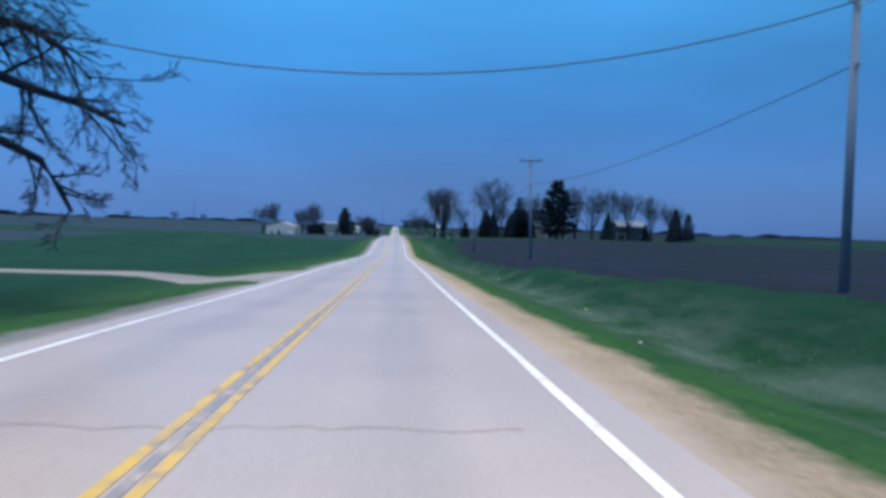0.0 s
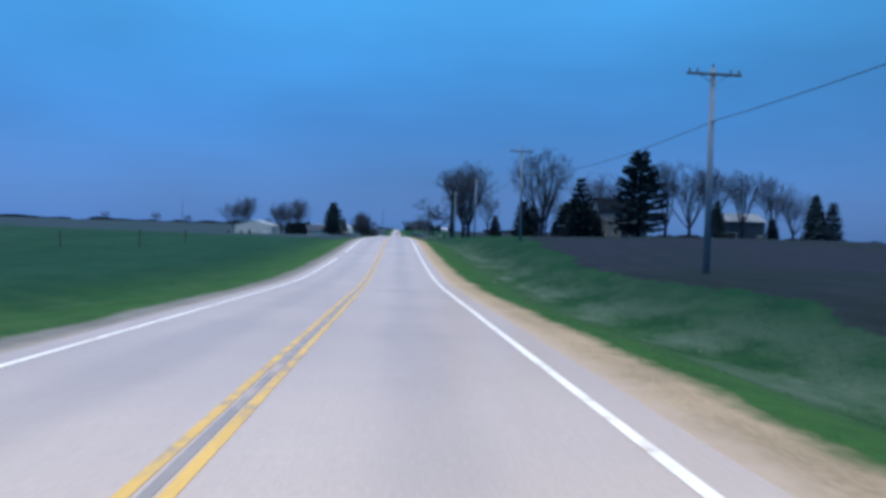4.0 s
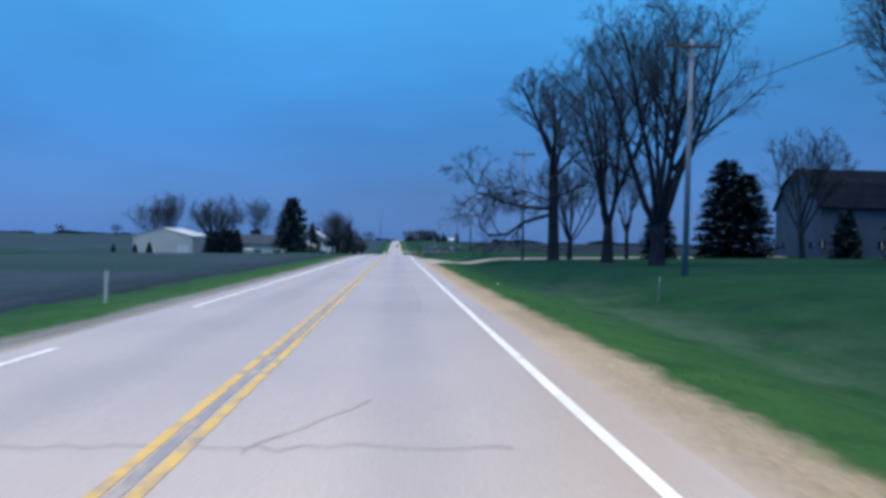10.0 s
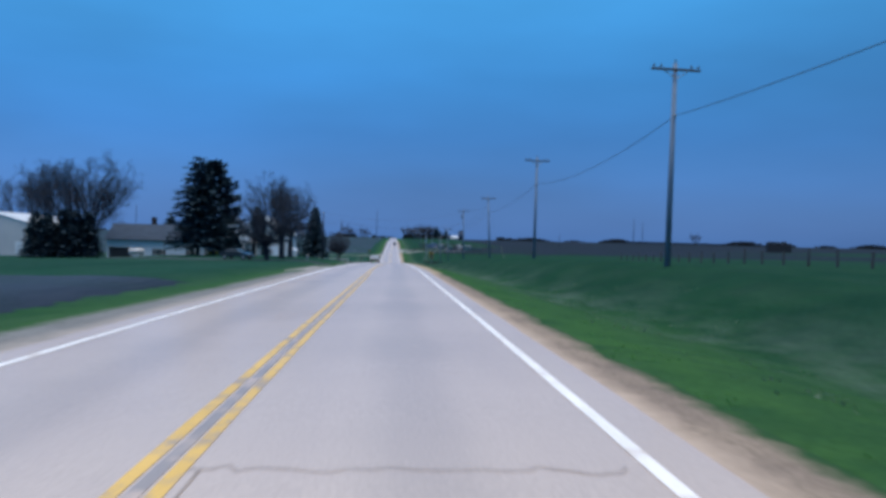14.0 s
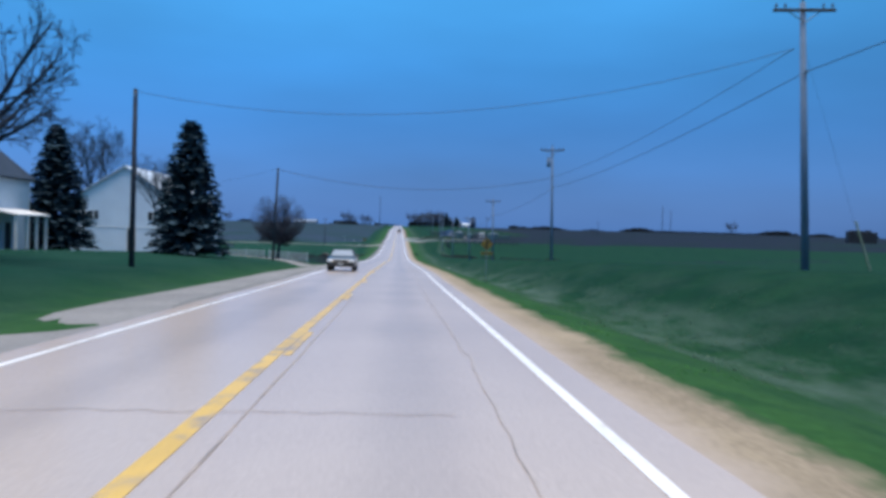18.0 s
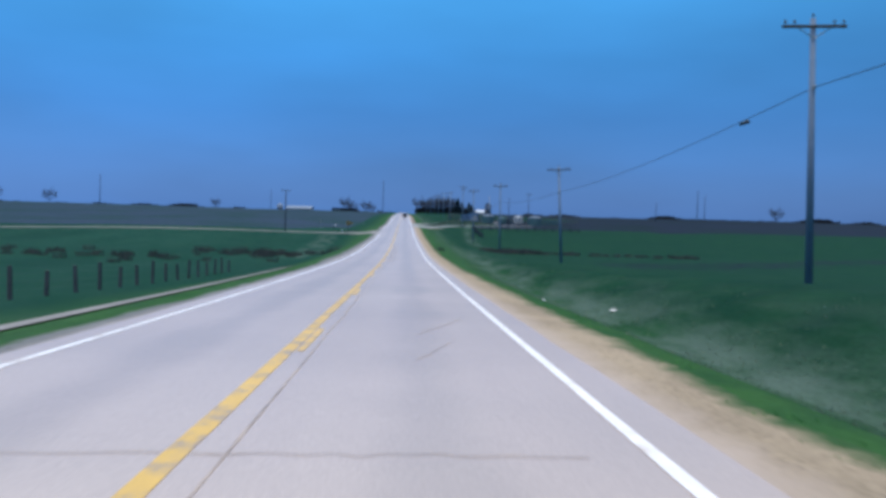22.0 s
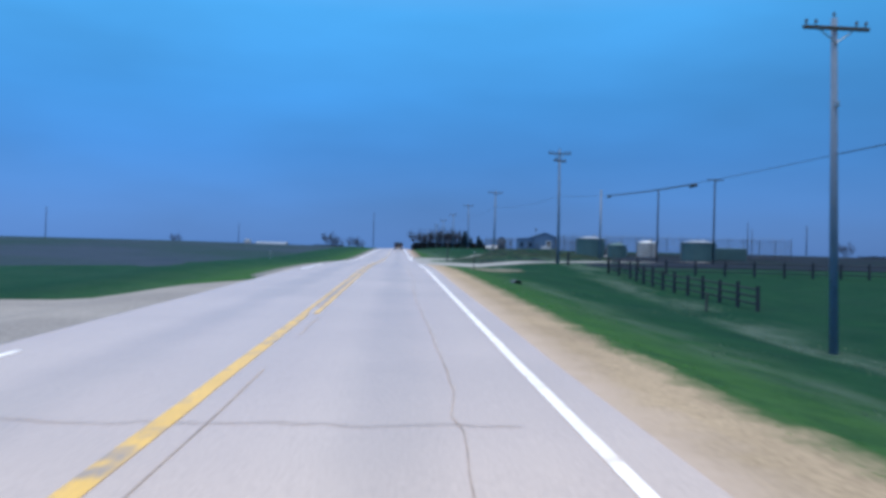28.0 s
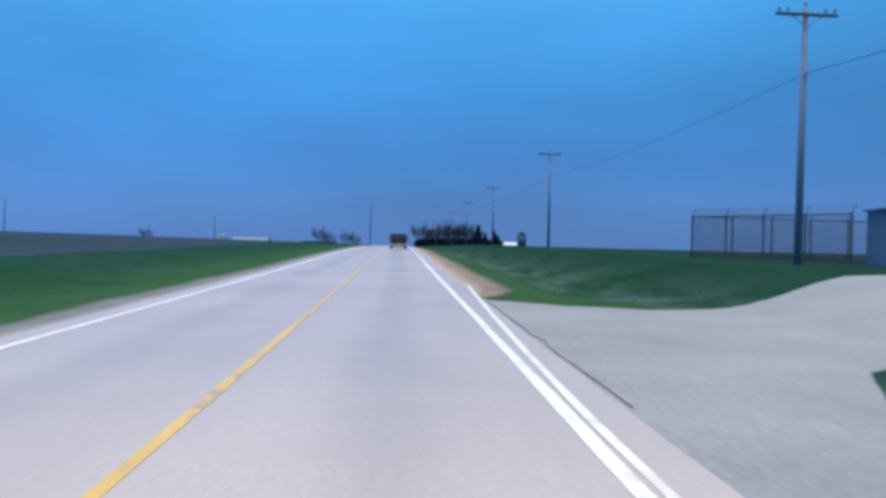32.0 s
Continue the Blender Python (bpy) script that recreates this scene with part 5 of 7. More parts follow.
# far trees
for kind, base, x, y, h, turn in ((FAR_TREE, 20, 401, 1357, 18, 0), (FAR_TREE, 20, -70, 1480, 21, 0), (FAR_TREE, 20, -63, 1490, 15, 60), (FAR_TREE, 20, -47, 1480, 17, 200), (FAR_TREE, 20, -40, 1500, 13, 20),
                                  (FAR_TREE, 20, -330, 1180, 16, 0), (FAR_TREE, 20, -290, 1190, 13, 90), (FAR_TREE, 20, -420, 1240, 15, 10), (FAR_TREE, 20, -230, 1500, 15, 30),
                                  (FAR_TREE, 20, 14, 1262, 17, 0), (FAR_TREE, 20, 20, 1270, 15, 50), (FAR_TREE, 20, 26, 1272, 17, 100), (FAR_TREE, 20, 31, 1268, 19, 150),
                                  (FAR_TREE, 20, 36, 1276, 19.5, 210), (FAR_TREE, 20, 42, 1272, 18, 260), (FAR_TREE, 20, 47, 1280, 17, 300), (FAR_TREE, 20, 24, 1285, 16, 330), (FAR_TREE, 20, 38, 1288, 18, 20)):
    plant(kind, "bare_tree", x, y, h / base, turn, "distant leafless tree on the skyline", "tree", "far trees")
for x, y, h in ((50, 1268, 15), (55, 1272, 10), (61, 1274, 11.5), (46, 1264, 8), (64, 1280, 9)):
    plant(SPRUCE_A, "evergreen_tree", x, y, h / 12, x * 7, "distant dark evergreen beside the grove", "tree", "far trees")


def hedge(name, label, rows, seed):
    """A far line of woods or brush: many uneven clumps of upright stems."""
    rnd = random.Random(seed)
    vs, fs = [], []
    for xa, ya, xb, yb, h, n in rows:
        for k in range(n):
            u = rnd.random()
            x, y = xa + (xb - xa) * u + rnd.gauss(0, h * 0.4), ya + (yb - ya) * u + rnd.gauss(0, h * 0.4)
            z = ground_z(x, y)
            hump = noise.noise((xa * 0.013 + u * math.hypot(xb - xa, yb - ya) * 0.02, ya * 0.01, 1)) + 0.15
            if hump < 0 and h > 5.5 and n > 140:
                continue
            hh = h * (0.8 + 0.2 * rnd.random()) * (0.25 + min(hump, 0.5) * 1.4)
            for s in range(4):
                a = rnd.random() * 6.283
                w = 0.6 + hh * (0.10 + 0.12 * rnd.random())
                dx, dy = math.cos(a) * w, math.sin(a) * w
                ox, oy = rnd.gauss(0, hh * 0.12), rnd.gauss(0, hh * 0.12)
                b = len(vs)
                vs += [(x + ox - dx * 0.5, y + oy - dy * 0.5, z - 0.3), (x + ox + dx * 0.5, y + oy + dy * 0.5, z - 0.3),
                       (x + ox + dx, y + oy + dy, z + hh * 0.6), (x + ox, y + oy, z + hh), (x + ox - dx, y + oy - dy, z + hh * 0.65)]
                fs.append((b, b + 1, b + 2, b + 3, b + 4))
    ob = link_mesh(name, vs, fs, M_FARWOOD)
    return tagged(ob, label, "woods", kind="stuff")


hedge("far_woods", "thin dark line of distant woods on the horizon",
      [(180, 1700, 900, 1500, 9, 1500), (-900, 1500, -250, 1750, 9, 1200), (600, 900, 1100, 500, 9, 700), (-1000, 700, -600, 1300, 9, 900), (-40, 1700, 60, 1650, 10, 60), (14, 1272, 62, 1280, 10, 130), (-95, 1500, -40, 1495, 5, 60)], 3)
# ---------------------------------------------------------------- utility poles and cables
def pole_parts(h=11.0, arm=True, braces=True):
    e = thing("utility_pole", pose(0, 0, 0), "weathered wooden utility pole with a crossarm, tinted by sky light", "utility pole", "roadside poles")
    part("pole", rod_bm((0, 0, -0.6), (0, 0, h), 0.155, 0.10, 12), M_POLE, e, smooth=True)
    if arm:
        part("crossarm", box_bm(-1.22, 1.22, -0.17, -0.07, h - 0.42, h - 0.30, 0.012), M_ARM, e)
        for s in (-1, 1):
            part("brace", rod_bm((s * 0.62, -0.12, h - 0.42), (0, -0.13, h - 0.85), 0.022, 0.022, 5), M_STEEL, e)
        for x, z in ((-1.1, h - 0.30), (-0.75, h - 0.30), (1.1, h - 0.30), (0.75, h - 0.30), (0, h)):
            b = bmesh.new()
            rod_bm((x, -0.12 if x else 0, z), (x, -0.12 if x else 0, z + 0.10), 0.015, 0.015, 6, b)
            rod_bm((x, -0.12 if x else 0, z + 0.09), (x, -0.12 if x else 0, z + 0.20), 0.055, 0.035, 8, b)
            part("insulator", b, M_ARM, e)
    b = bmesh.new()
    box_bm(-0.06, 0.06, -0.22, -0.12, h - 2.95, h - 2.78, 0.01, b)
    part("cable_clamp", b, M_STEEL, e)
    return e


# place along the road, offset and height of the top, and how far each leans
LEANS = {22.2: 0.0, 79.7: -2.0, 176.8: -1.0, 382.0: 0.7, 470.3: -2.9, 520.3: -1.3, 568.4: -1.4, 619.9: -3.2, 666.2: -0.8, 709.0: -0.7, 763.2: -0.4}
POLES = [(22.2, 13.3, 9.0), (79.7, 13.6, 8.9), (128.5, 13.0, 6.0), (176.8, 12.5, 7.6), (228.0, 13.0, 7.9), (280.0, 13.4, 8.2), (330.5, 13.9, 8.9),
         (382.0, 13.1, 6.8), (421.0, 13.7, 6.4), (470.3, 14.8, 5.3), (520.3, 15.35, 5.1), (568.4, 15.2, 1.5), (619.9, 15.8, -0.7), (666.2, 15.5, -0.5),
         (709.0, 14.95, 0.2), (763.2, 16.7, 3.3), (809.1, 15.8, 3.0), (862.0, 16.1, 4.5), (912.0, 16.1, 5.2), (962.0, 16.1, 6.0), (1015.0, 16.1, 6.6), (1120.0, 16.1, 8.5)]
first_pole = None
clamps = []
for i, (y, x, top) in enumerate(POLES):
    lean = LEANS.get(y, 0.6 * math.sin(i * 1.7))
    bx_ = x - 11 * math.sin(radians(lean))
    gz = ground_z(bx_, y)
    h = top - gz + 0.05
    m = pose(bx_, y, gz, 0.3 * math.sin(i * 2.1), lean, 4 * math.sin(i)) @ Matrix.Diagonal((1, 1, h / 11.0, 1))
    if first_pole is None:
        first_pole = p = pole_parts(11.0)
    else:
        p = copy_thing(first_pole, Matrix())
    p.matrix_basis = m
    drop = {330.5: 3.65, 520.3: 4.2, 709.0: 4.7, 763.2: 4.8}.get(y, 2.87 * h / 11.0)
    clamps.append(m @ Vector((0, -0.18, 11.0 - drop * 11.0 / h)))



def cable(name, label, a, b, sag, r, group=""):
    pts = []
    for k in range(19):
        u = k / 18
        p = Vector(a).lerp(Vector(b), u)
        p.z -= sag * 4 * u * (1 - u)
        pts.append(p)
    t = Tubes()
    t.run(pts, [r] * 19, 5)
    ob = new(name, t.mesh(name, M_CABLE))
    return tagged(ob, label, "cable", group)


SAG = [0.8 if y < 400 else 0.54 if 700 < y < 720 else 0.5 for y, x, top in POLES]
for a, b, sag in zip(clamps, clamps[1:], SAG):
    cable("overhead_cable", "black overhead cable sagging between utility poles", a, b, sag, 0.018 if a.y < 700 else 0.012, "pole line cables")
# one pole carries a second, doubled arm below the first
dbl = thing("second_crossarm", pose(16.7, 763.0, 3.3 - 1.1, 0, 6, 8), "dark doubled second crossarm on the utility pole", "crossarm")
for yy in (-0.2, 0.2):
    part("arm", box_bm(-0.62, 0.62, yy - 0.05, yy + 0.05, -0.06, 0.06, 0.01), M_ARM, dbl)
for xx in (-0.5, 0.5):
    part("insulator", rod_bm((xx, -0.2, 0.06), (xx, -0.2, 0.26), 0.05, 0.03, 8), M_ARM, dbl)


def splice(x, y, z, turn):
    e = thing("cable_splice", pose(x, y, z, 0, 0, turn), "dark splice case hanging on the overhead cable", "splice case")
    part("case", rod_bm((0, -0.42, 0), (0, 0.42, 0), 0.075, 0.075, 8), M_PLASTIC, e, smooth=True)
    part("hanger", box_bm(-0.02, 0.02, -0.3, 0.3, 0.06, 0.13, 0.005), M_STEEL, e)


for i, u in ((2, 0.88), (11, 0.12), (13, 0.9), (14, 0.26), (14, 0.6)):
    p = clamps[i].lerp(clamps[i + 1], u)
    splice(p.x, p.y, p.z - SAG[i] * 4 * u * (1 - u) - 0.12, 0)


lash = Tubes()
lash.run([clamps[14].lerp(clamps[15], 0.26 + 0.034 * k) - Vector((0, 0, SAG[14] * 4 * (0.26 + 0.034 * k) * (0.74 - 0.034 * k) + 0.03)) for k in range(11)], [0.034] * 11, 6)
tagged(new("lashed_cable", lash.mesh("lashed_cable", M_CABLE)), "thick black lashed cable doubled along the overhead line", "cable")


def transformer(x, y, z):
    e = thing("pole_transformer", pose(x, y, z), "grey drum transformer bolted to the utility pole", "transformer")
    part("drum", rod_bm((0, 0, 0), (0, 0, 0.85), 0.17, 0.17, 14), M_POLE, e, smooth=True)
    part("lid", rod_bm((0, 0, 0.85), (0, 0, 0.93), 0.18, 0.11, 14), M_POLE, e)
    for s in (-0.1, 0.1):
        part("bushing", rod_bm((s, 0, 0.9), (s, 0, 1.12), 0.04, 0.025, 8), M_ARM, e)


transformer(14.98, 520.15, 3.05)


def plain_pole(x, y, top, label, r=0.13, lean=0.4, arm=False, wood=None):
    gz = ground_z(x, y)
    e = thing("utility_pole", pose(x, y, gz, 0, lean, 0), label, "utility pole")
    part("pole", rod_bm((0, 0, -0.5), (0, 0, top - gz), r, r * 0.72, 10), wood or M_OLDPOLE, e, smooth=True)
    if arm:
        part("crossarm", box_bm(-1.0, 1.0, -0.16, -0.06, top - gz - 0.16, top - gz - 0.04, 0.01), M_ARM, e)
    part("cap_bracket", box_bm(-0.05, 0.05, -0.16, -0.08, top - gz - 0.35, top - gz - 0.15, 0.01), M_STEEL, e)
    return e


plain_pole(-12.2, 477.9, 2.45, "bare wooden service pole on the lawn")
plain_pole(-12.0, 516.6, 1.85, "bare wooden service pole beside the drive", lean=2.0)
plain_pole(-24.5, 700, -1.3, "wooden service pole with a short crossarm beside the side road", arm=True)
plain_pole(37.4, 773.2, 1.9, "wooden pole with a short crossarm in the fenced yard", 0.11, arm=True)
plain_pole(31.9, 777, 0.8, "wooden pole in the fenced yard", 0.11)
plain_pole(26.6, 784, 1.3, "pale wooden lamp pole in the yard", 0.14, wood=M_PALEPOLE)
plain_pole(-19, 23, 10.0, "wooden service pole behind the tree")
plain_pole(-415, 1620, 43, "tall slim mast on the far hill", 0.55)
plain_pole(-26.9, 1505, 39.5, "tall slim mast on the far hill", 0.45)
plain_pole(-150, 1420, 22, "far wooden pole on the hill", 0.3)
plain_pole(330, 1400, 33, "far slim mast on the skyline", 0.45)
plain_pole(362, 1460, 30, "far slim mast on the skyline", 0.4)
plain_pole(120, 905, 4.0, "far wooden pole behind the yard", 0.16)
cable("service_cable", "black service cable crossing over the road", (13.2, 22.1, 8.5), (-19, 23, 9.6), 3.15, 0.022)
cable("service_cable", "thin service cable crossing over the road", (14.6, 470.3, 3.6), (-12.2, 477.9, 2.35), 1.7, 0.011)
cable("service_cable", "thin service cable crossing over the road", (15.2, 520.3, 1.95), (-11.9, 516.6, 1.75), 1.55, 0.02)
cable("service_cable", "second black cable sagging between two utility poles", (14.6, 470.3, 3.6), (15.2, 520.3, 2.0), 0.6, 0.014)
cable("service_cable", "thin service cable running to the white house", (-12.0, 516.6, 1.7), (-30, 538, 0.6), 0.5, 0.009)
guy = thing("guy_wire", pose(17.7, 470.0, ground_z(17.7, 470.0)), "steel guy wire with a pale guard beside the utility pole", "guy wire")
part("wire", rod_bm((0, 0, -0.1), (-2.75, 0.2, 8.3), 0.004, 0.004, 4), M_CABLE, guy)
part("guard", rod_bm((0.02, -0.01, 0.05), (-0.60, 0.04, 1.9), 0.035, 0.035, 8), M_PALEGUARD, guy, "pale yellow plastic guard")
# ---------------------------------------------------------------- houses, sheds and barns
class House:
    """A gabled building set on the ground: walls with thickness, roof slabs, and openings on its faces."""

    def __init__(self, name, label, category, x0, x1, y0, y1, eave, ridge, ridge_axis, wall, roof, overhang=0.35, base=None, group=""):
        self.x0, self.x1, self.y0, self.y1 = x0, x1, y0, y1
        cx, cy = (x0 + x1) / 2, (y0 + y1) / 2
        self.cx, self.cy = cx, cy
        self.gz = min(ground_z(x, y) for x in (x0, x1) for y in (y0, y1)) if base is None else base
        self.e = thing(name, pose(cx, cy, self.gz), label, category, group)
        self.a, self.b = (x1 - x0) / 2, (y1 - y0) / 2
        self.eave, self.ridge, self.axis = eave - self.gz, ridge - self.gz, ridge_axis
        a, b, ev, rg, t = self.a, self.b, self.eave, self.ridge, 0.18
        f = -0.9
        if ridge_axis == "y":
            for s in (-1, 1):
                prof = [(-a, f), (a, f), (a, ev), (0, rg - 0.02), (-a, ev)]
                part("wall", prism_bm(prof, "y", s * b, s * (b - t)), wall, self.e)
                part("wall", box_bm(*sorted((s * a, s * (a - t))), -b + t + 0.003, b - t - 0.003, f, ev), wall, self.e)
                k = (rg - ev) / a
                o = overhang
                prof = [(0, rg + 0.02), (s * (a + o), ev - k * o + 0.02), (s * (a + o), ev - k * o + 0.14), (0, rg + 0.15)]
                part("roof", prism_bm(prof, "y", -b - o, b + o), roof, self.e)
        else:
            for s in (-1, 1):
                prof = [(-b, f), (b, f), (b, ev), (0, rg - 0.02), (-b, ev)]
                part("wall", prism_bm(prof, "x", s * a, s * (a - t)), wall, self.e)
                part("wall", box_bm(-a + t + 0.003, a - t - 0.003, *sorted((s * b, s * (b - t))), f, ev), wall, self.e)
                k = (rg - ev) / b
                o = overhang
                prof = [(0, rg + 0.02), (s * (b + o), ev - k * o + 0.02), (s * (b + o), ev - k * o + 0.14), (0, rg + 0.15)]
                part("roof", prism_bm(prof, "x", -a - o, a + o), roof, self.e)

    def slab(self, face, u0, u1, d0, d1, z0, z1, bevel=0.0, bm=None):
        """A box on a face: along it, outward from it, and up."""
        a, b = self.a, self.b
        if face == "S":
            return box_bm(u0, u1, -b - d1, -b - d0, z0, z1, bevel, bm)
        if face == "N":
            return box_bm(u0, u1, b + d0, b + d1, z0, z1, bevel, bm)
        if face == "E":
            return box_bm(a + d0, a + d1, u0, u1, z0, z1, bevel, bm)
        return box_bm(-a - d1, -a - d0, u0, u1, z0, z1, bevel, bm)

    def window(self, face, u, z, w, h, shutters=False, bars=True):
        bm = bmesh.new()
        for u0, u1, z0, z1 in ((u - w / 2 - 0.09, u - w / 2, z - 0.09, z + h + 0.09), (u + w / 2, u + w / 2 + 0.09, z - 0.09, z + h + 0.09),
                               (u - w / 2, u + w / 2, z + h, z + h + 0.1), (u - w / 2 - 0.14, u + w / 2 + 0.14, z - 0.1, z)):
            self.slab(face, u0, u1, 0.0, 0.06, z0, z1, 0, bm)
        win = part("window", bm, M_TRIM, self.e)
        part("pane", self.slab(face, u - w / 2, u + w / 2, 0.002, 0.015, z, z + h), M_GLASS, win)
        if bars:
            part("sash_bar", self.slab(face, u - w / 2, u + w / 2, 0.015, 0.035, z + h / 2 - 0.03, z + h / 2 + 0.03), M_TRIM, win)
        if shutters:
            for s in (-1, 1):
                uu = u + s * (w / 2 + 0.09 + 0.26)
                part("shutter", self.slab(face, uu - 0.24, uu + 0.24, 0.004, 0.05, z - 0.04, z + h + 0.04, 0.008), M_SHUTTER, self.e, "black louvred shutter")

    def door(self, face, u, w, h, material=None, z=0.15):
        bm = bmesh.new()
        self.slab(face, u - w / 2 - 0.1, u - w / 2, 0, 0.06, z, z + h + 0.1, 0, bm)
        self.slab(face, u + w / 2, u + w / 2 + 0.1, 0, 0.06, z, z + h + 0.1, 0, bm)
        self.slab(face, u - w / 2, u + w / 2, 0, 0.06, z + h, z + h + 0.1, 0, bm)
        fr = part("door_frame", bm, M_TRIM, self.e)
        part("door", self.slab(face, u - w / 2, u + w / 2, 0.002, 0.04, z, z + h), material or M_SHUTTER, fr)

    def chimney(self, x, y, w, top, material):
        part("chimney", box_bm(x - w / 2, x + w / 2, y - w / 2, y + w / 2, self.eave, top - self.gz, 0.02), material, self.e, "dark square chimney")

    def corner_boards(self, material):
        for sx in (-1, 1):
            for sy in (-1, 1):
                part("corner_board", box_bm(sx * self.a - 0.02 * sx - 0.07, sx * self.a - 0.02 * sx + 0.07 + 0.003, sy * self.b - 0.07, sy * self.b + 0.075, -0.2, self.eave - 0.05), material, self.e)

    def lean_to(self, face, u0, u1, depth, zhi, zlo, roof, posts=0, wall=None):
        """A lower roof on a face, on posts or on walls of its own."""
        a, b = self.a, self.b
        prof = [(0.0, zhi), (depth, zlo), (depth, zlo + 0.12), (0.0, zhi + 0.12)]
        if face == "S":
            part("porch_roof", prism_bm([(-b - d, z) for d, z in prof], "x", u0, u1), roof, self.e)
        else:
            part("porch_roof", prism_bm([(a + d, z) for d, z in prof], "y", u0, u1), roof, self.e)
        if posts:
            for k in range(posts):
                u = u0 + 0.25 + (u1 - u0 - 0.5) * k / (posts - 1)
                part("porch_post", self.slab(face, u - 0.1, u + 0.1, depth - 0.35, depth - 0.15, -0.3, zlo + 0.05, 0.015), M_TRIM, self.e)
            part("porch_floor", self.slab(face, u0, u1, 0.0, depth - 0.05, -0.5, 0.2), M_CONC, self.e)
        if wall:
            part("porch_wall", self.slab(face, u0 + 0.15, u1 - 0.15, 0.0, depth - 0.25, -0.6, zlo + 0.02), wall, self.e)


# tall white house by the highway, gable to the south
wh = House("farm_house", "tall white sided farmhouse with pale metal roof", "house", -39.5, -26.4, 537, 556, -1.35, 2.9, "y", M_SIDING, M_ROOFW)
zf = wh.gz
wh.chimney(1.8, 6.0, 1.1, 2.95, M_BRICK)
wh.corner_boards(M_TRIM)
for u in (-7.5, -4.6, -1.6, 1.4, 4.4, 7.4):
    wh.window("E", u, 4.9, 0.6, 1.45)
for u in (1.0, 4.4, 7.2):
    wh.window("E", u, 2.4, 0.6, 1.0)
for u in (-4.1, 3.7):
    wh.window("S", u, -3.45 - zf, 0.75, 0.95, shutters=True)
wh.window("S", -4.8, 0.75, 0.5, 0.45, bars=False)
part("band_board", wh.slab("S", -wh.a + 0.1, wh.a - 0.1, 0.002, 0.05, -4.42 - zf, -4.30 - zf), M_TRIM, wh.e)
wh.door("S", 0.8, 0.95, -4.55 - zf, z=0.05)
wh.lean_to("E", -9.3, -3.4, 2.4, 4.6, 3.6, M_ROOFW, wall=M_SIDING)
for u in (-9.2, -7.9, -5.9, -3.5):
    part("porch_post", wh.slab("E", u - 0.07, u + 0.07, 2.2, 2.34, -0.3, 3.62), M_TRIM, wh.e)
part("porch_door", wh.slab("E", -7.4, -6.5, 2.151, 2.19, 1.2, 3.3), M_SHUTTER, wh.e, "dark porch door")
part("porch_window", wh.slab("E", -5.6, -4.4, 2.151, 2.18, 2.0, 3.2), M_GLASS, wh.e, "dark porch window")

# older house between them, with a columned porch toward the highway
wg = House("porch_house", "white two-storey house with a columned side porch", "house", -34.8, -28.9, 497, 504, -0.4, 2.0, "y", M_SIDING, M_SHINGLEG)
wg.window("S", -1.0, 0.6, 0.8, 1.6, shutters=False)
wg.window("S", 1.9, 0.6, 0.7, 1.6)
wg.window("S", -1.0, 3.3, 0.8, 1.3)
wg.window("S", 1.6, 3.3, 0.8, 1.3)
wg.lean_to("E", -3.4, 1.6, 2.5, 3.2, 2.75, M_TRIM, posts=4)
wg.door("E", -1.8, 0.95, 2.1)
wg.door("E", 0.2, 0.95, 2.1)
wg.corner_boards(M_TRIM)

# ranch house behind the cedars
rh = House("ranch_house", "low pale ranch house with grey shingled roof", "house", -53.6, -35.6, 494, 503, -3.0, -0.3, "x", M_SIDING, M_SHINGLEG, overhang=0.5)
rh.window("S", 0.5, 1.0, 1.2, 1.0, shutters=True)
rh.window("S", 6.6, 1.0, 1.1, 1.0, shutters=True)
# A black door panel stands in for the shade of the open garage.
rh.door("S", -6.7, 3.9, 2.3, M_SHUTTER, 0.0)
rh.door("S", -2.9, 0.95, 2.05, M_TRIM)
rh.chimney(-2.0, 0.6, 0.8, 1.2, M_BRICK)

# machine shed
ms = House("machine_shed", "large white sheet-metal machine shed", "shed", -80.8, -62.8, 488, 512, -1.2, 1.2, "y", M_METALW, M_ROOFW, overhang=0.15)
ms.door("S", 6.2, 3.4, 3.2, M_ROOFW, 0.0)
ms.door("S", -3.0, 0.95, 2.1, M_ROOFW, 0.0)
for k in range(26):
    u = -ms.b + 0.5 + k * 0.92
    part("roof_rib", prism_bm([(0.02, ms.ridge + 0.15), (ms.a + 0.15, ms.eave - 0.04 + 0.14), (ms.a + 0.15, ms.eave - 0.04 + 0.17), (0.02, ms.ridge + 0.18)], "y", u, u + 0.05), M_ROOFW, ms.e)
for k in range(19):
    u = -ms.a + 0.4 + k * 0.95
    part("wall_rib", ms.slab("S", u, u + 0.05, 0.0, 0.025, 0.05, ms.eave - 0.1), M_METALW, ms.e)
prop = thing("propane_tank", pose(-45, 484, ground_z(-45, 484)), "small white rounded tank near the ranch house", "tank")
part("tank", rod_bm((-1.2, 0, 1.0), (1.2, 0, 1.0), 0.5, 0.5, 14), M_METALW, prop, smooth=True)
for s in (-0.8, 0.8):
    part("leg", box_bm(s - 0.1, s + 0.1, -0.4, 0.4, -0.1, 0.6), M_CONC, prop)

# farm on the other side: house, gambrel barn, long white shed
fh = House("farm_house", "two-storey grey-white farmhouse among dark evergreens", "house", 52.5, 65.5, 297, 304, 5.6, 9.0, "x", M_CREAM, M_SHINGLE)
for u in (-5.0, -2.0, 1.5, 5.0):
    fh.window("S", u, 3.6, 0.85, 1.4)
for u in (-5.0, -2.0, 4.6):
    fh.window("S", u, 0.9, 0.85, 1.4)
